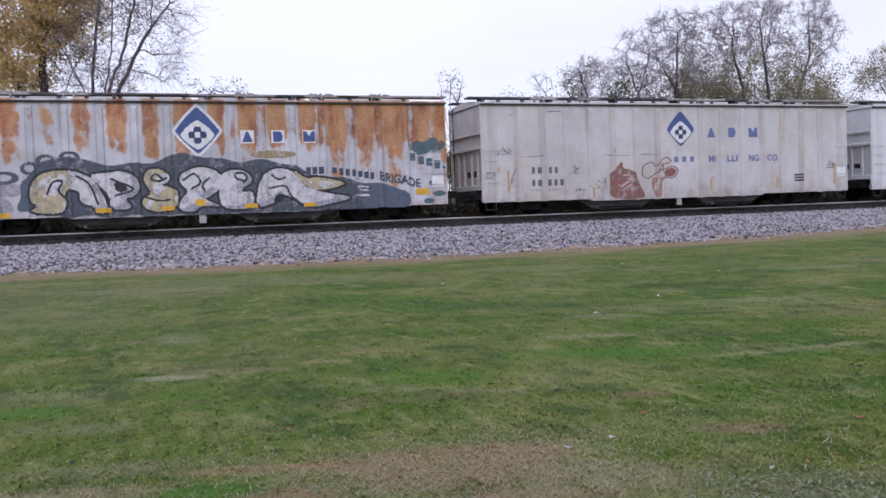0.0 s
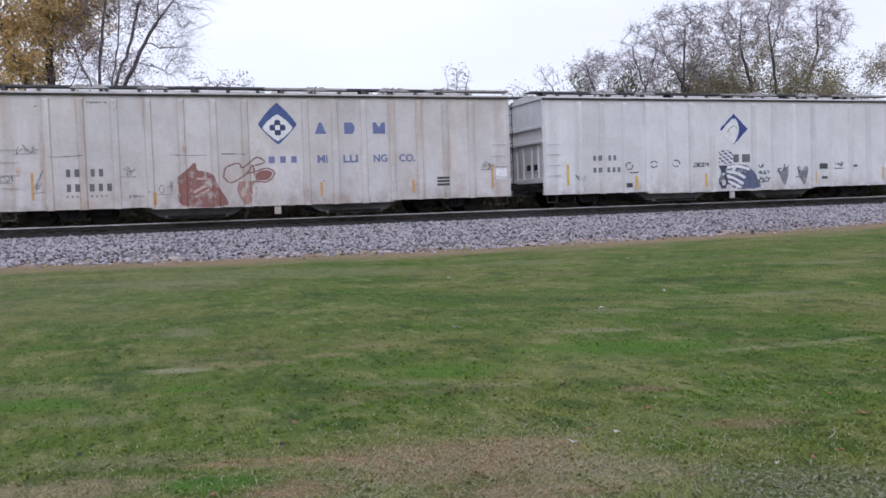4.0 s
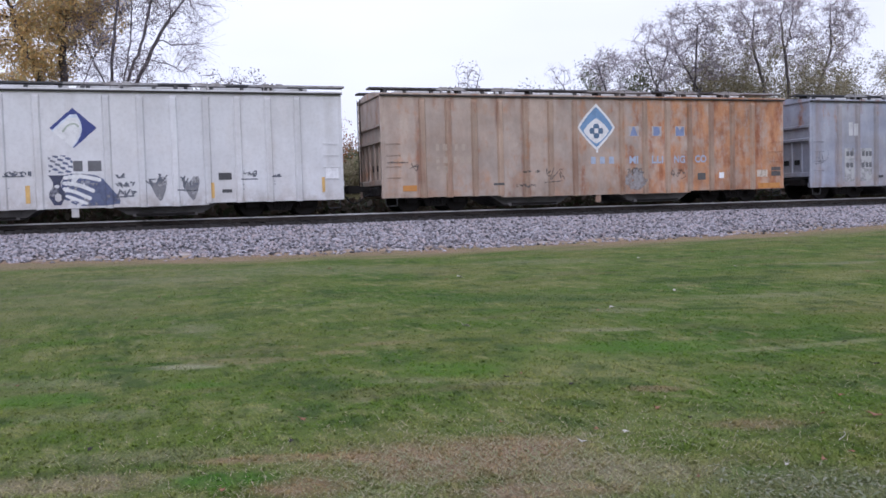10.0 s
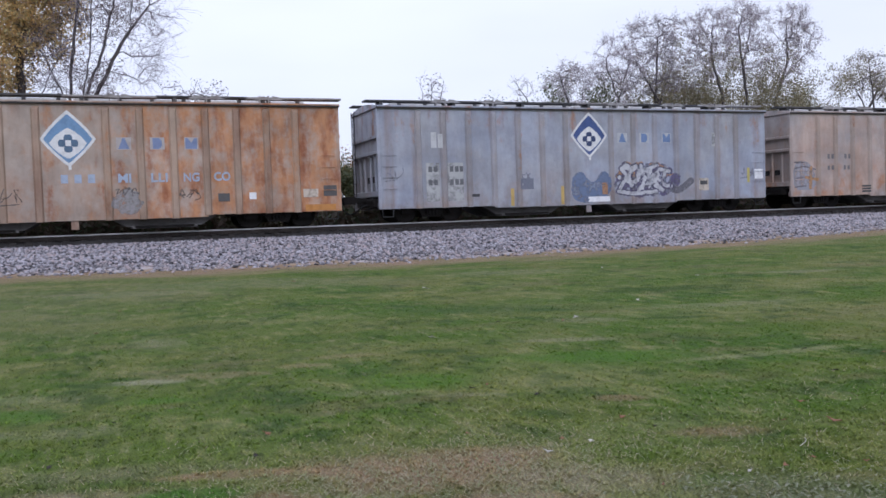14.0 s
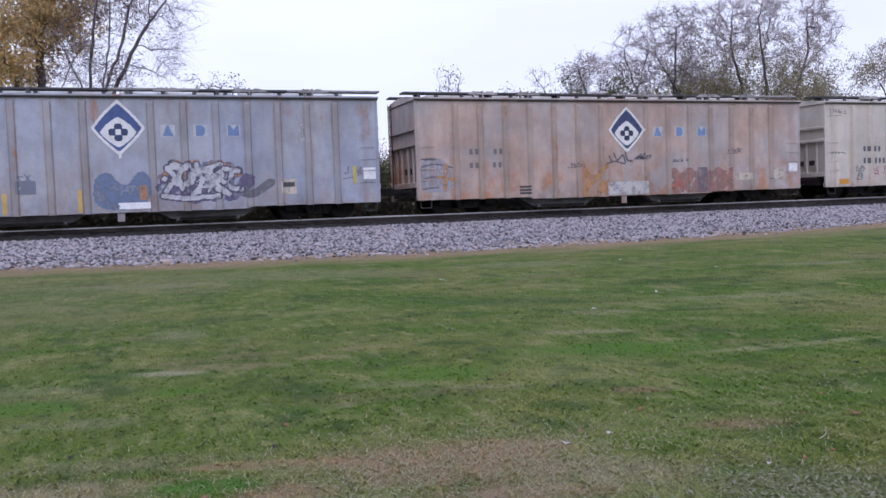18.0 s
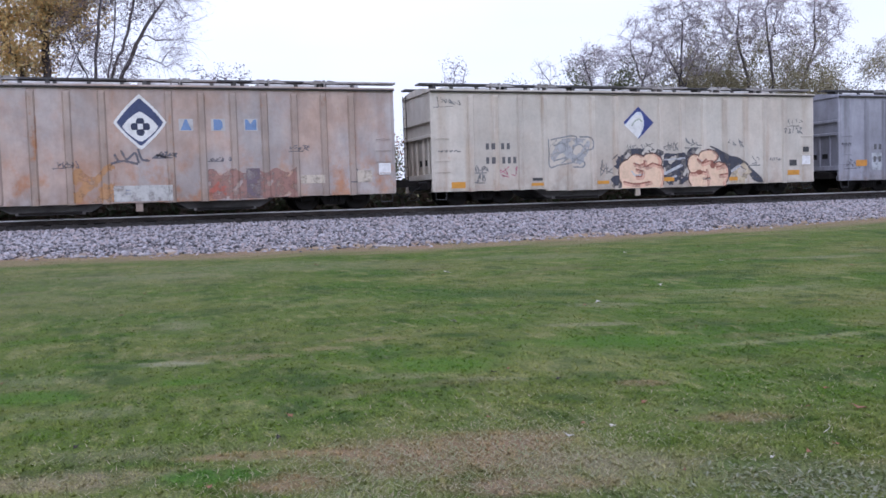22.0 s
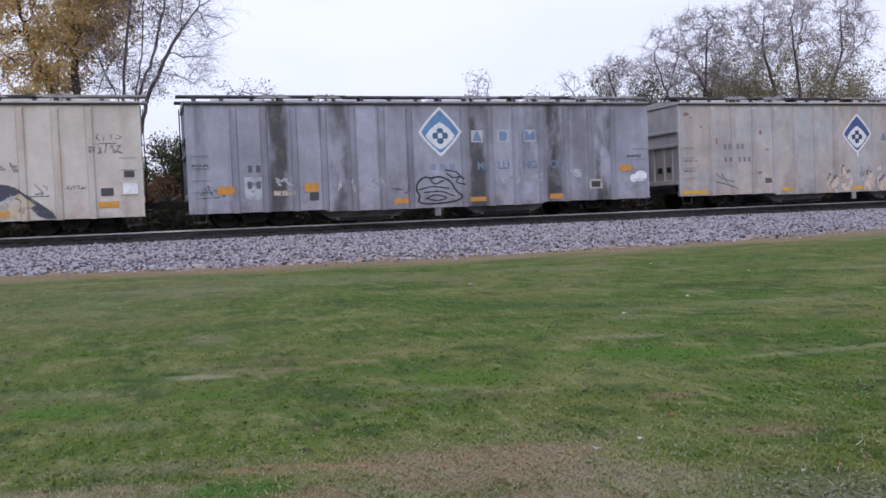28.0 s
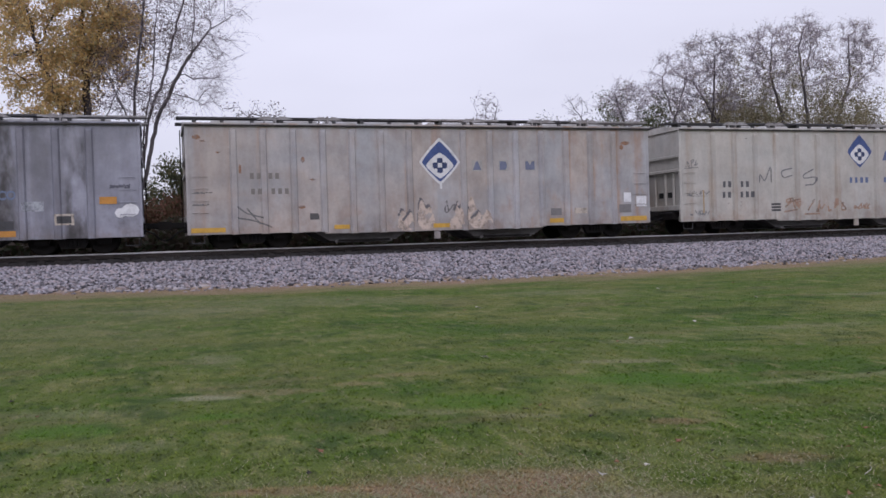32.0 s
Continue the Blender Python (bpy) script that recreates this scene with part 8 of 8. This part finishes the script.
def car_light_beige():
    paint = car_paint("paint_light_beige", (0.50, 0.49, 0.46), (0.475, 0.44, 0.39), 0.6, rust=0.08, uneven=0.7, runs=0.45, run_colour=(0.40, 0.29, 0.20))
    car = put_car("light beige hopper car with thin scrawled graffiti", paint)
    diamond(car, 8.57, 3.28, edge=False, size=0.9)
    initials(car, 3.1, (0.12, 0.15, 0.27), "ink_mark", plate=None, size=0.23)
    lettering(car, [(8.0, 2.08, 4), (9.75, 2.08, 2), (10.6, 2.08, 3)], (0.12, 0.16, 0.30), "navy_mark", 0.2, 0.26, 0.07)
    lettering(car, [(1.88, 1.97, 2), (2.7, 1.97, 2), (1.86, 1.55, 2), (2.68, 1.55, 3)], (0.10, 0.10, 0.11), "dark_grey", 0.2, 0.24, 0.05)
    lettering(car, [(1.88, 1.2, 4), (2.7, 1.25, 5), (2.7, 1.1, 5), (2.75, 3.8, 3)], (0.22, 0.21, 0.2), "soft_grey", 0.08, 0.06, 0.04)
    tall = [smooth_line(p, 4) for p in (((3.62, 2.05), (3.66, 2.35), (3.87, 2.1), (4.14, 2.64), (4.18, 2.02)), ((5.17, 2.59), (4.7, 2.48), (4.77, 2.22), (5.16, 2.3)), ((6.21, 2.54), (5.76, 2.33), (5.8, 2.18), (6.31, 2.22), (6.25, 1.95), (5.83, 1.89)))]
    coats(car, 3.5, 6.45, 1.8, 2.75, [("graffiti_tag", coat("lead_scrawl", (0.20, 0.20, 0.21)), lambda U, W: np.min([line_distance(U, W, q) for q in tall], 0) < 0.026, "tall thin grey strokes")], 0.02, 0.0125)
    scrawls(car, [(144, 0.24, 2.65, 0.6, 0.35, 0.018), (145, 0.3, 1.55, 1.0, 0.2, 0.015), (146, 0.4, 0.75, 0.9, 0.2, 0.02)], (0.20, 0.20, 0.21), "lead_scrawl")
    scrawls(car, [(147, 4.8, 0.85, 0.8, 0.5, 0.04), (148, 5.8, 0.75, 0.9, 0.6, 0.04), (149, 6.9, 0.8, 0.9, 0.5, 0.05), (150, 8.2, 0.85, 0.8, 0.3, 0.04)], (0.38, 0.25, 0.18), "clay_scrawl")
    reflectors(car, [(1.0, 0.85, 0.06, 0.9)], (0.42, 0.3, 0.16), "mud_amber")
    stencil(car, 4.15, 0.82)
    placard(car)


for build in (car_graffiti_piece, car_pale_milling, car_white_leaf, car_rusty_tan, car_blue_grey, car_pink_tan, car_cream_leaf, car_sooty_grey, car_beige, car_light_beige):
    build()


# ---------------------------------------------------------------- small things on the lawn
def fallen_leaf(x, y, size, colour, seed, label):
    r = random.Random(seed)
    n = 10
    pts = []
    for k in range(n):
        a = 2 * math.pi * k / n
        q = size * (1.0 if k % 2 == 0 else 0.6) * r.uniform(0.8, 1.15)
        pts.append((q * math.cos(a), q * 0.75 * math.sin(a), 0.25 * q * math.sin(a * 2 + seed)))
    g = Shape()
    up = [(p, q, s + 0.003) for p, q, s in pts]
    g.add(pts + up + [(0, 0, 0), (0, 0, 0.004)], [(k, n * 2, (k + 1) % n) for k in range(n)] + [(n + k, n + (k + 1) % n, n * 2 + 1) for k in range(n)] + [(k, (k + 1) % n, n + (k + 1) % n, n + k) for k in range(n)])
    g.tube([(size * 0.8, 0, 0.0), (size * 1.5, size * 0.2, 0.01)], (0.002, 0.0015), 4)
    ob = part("fallen_leaf", g, MAT[colour])
    ob.location = (x, y, float(ground_height(np.array(x), np.array(y))) + 0.022)
    ob.rotation_euler = (r.uniform(-0.3, 0.3), r.uniform(-0.3, 0.3), r.uniform(0, 6))
    return tagged(ob, label, "leaf", "fallen leaves on the lawn")


MAT["leaf_pale"] = surface("pale_dead_leaf", (0.5, 0.48, 0.44), (0.38, 0.34, 0.28), 20, 0.8)
MAT["leaf_rust"] = surface("rust_dead_leaf", (0.25, 0.115, 0.06), (0.16, 0.08, 0.05), 20, 0.8)
MAT["leaf_twig"] = surface("dry_twig", (0.36, 0.34, 0.29), None, 20, 0.85)
MAT["leaf_dark"] = surface("dark_dead_leaf", (0.035, 0.028, 0.022), None, 20, 0.9)


def lawn_litter():
    pale, rust, dark = "pale dry curled leaf lying on the lawn", "rust-brown leaf lying on the lawn", "dark wet leaf lying on the lawn"
    for k, (x, y, s, c, label) in enumerate((
            (2.09, 4.33, 0.035, "leaf_pale", pale), (2.45, 4.41, 0.028, "leaf_pale", pale), (4.24, 4.15, 0.05, "leaf_rust", rust), (5.0, 9.35, 0.05, "leaf_pale", pale), (6.82, 10.64, 0.045, "leaf_pale", pale),
            (2.69, 8.64, 0.05, "leaf_pale", pale), (0.33, 4.99, 0.028, "leaf_dark", dark), (0.45, 5.46, 0.03, "leaf_rust", rust), (9.3, 16.0, 0.06, "leaf_pale", pale), (9.9, 13.2, 0.05, "leaf_pale", pale), (4.3, 14.2, 0.07, "leaf_pale", pale), (3.0, 3.55, 0.022, "leaf_pale", pale))):
        fallen_leaf(*lane(x, y), s, c, k, label)
    rng = random.Random(77)
    for k in range(46):
        y = 3.4 + 15 * rng.random() ** 1.8
        x = y * rng.uniform(-0.3, 1.15)
        c = rng.choice(("leaf_rust", "leaf_dark", "leaf_rust"))
        fallen_leaf(*lane(x, y), rng.uniform(0.012, 0.026) * (1 + y * 0.05), c, 200 + k, {"leaf_pale": pale, "leaf_rust": rust, "leaf_dark": dark}[c])
    twig = part("fallen_twig", Shape().tube([(0, 0, 0), (0.06, 0.02, 0.012), (0.11, 0.06, 0.015), (0.15, 0.12, 0.01)], (0.003, 0.003, 0.002, 0.0015), 5), MAT["leaf_twig"])
    twig.location = (*lane(3.55, 3.75), 0.03)
    tagged(twig, "thin pale fallen twig lying on the lawn", "twig")


lawn_litter()


# ---------------------------------------------------------------- what moves: the train rolls past
def motions():
    steps = [k * 4 / FPS for k in range(int(CLIP * FPS / 4))] + [CLIP]
    for index, (car, sets) in enumerate(TRAIN):
        walk(car, [(t, pose(rolled(t) + index * PITCH, SIDE_Y, RAIL_Z)) for t in range(0, 33)])
        for w in sets:
            x, y, z = w.location
            walk(w, [(t, pose(x, y, z, 0, math.degrees((rolled(t) - rolled(0)) / 0.457), 0)) for t in steps])


motions()
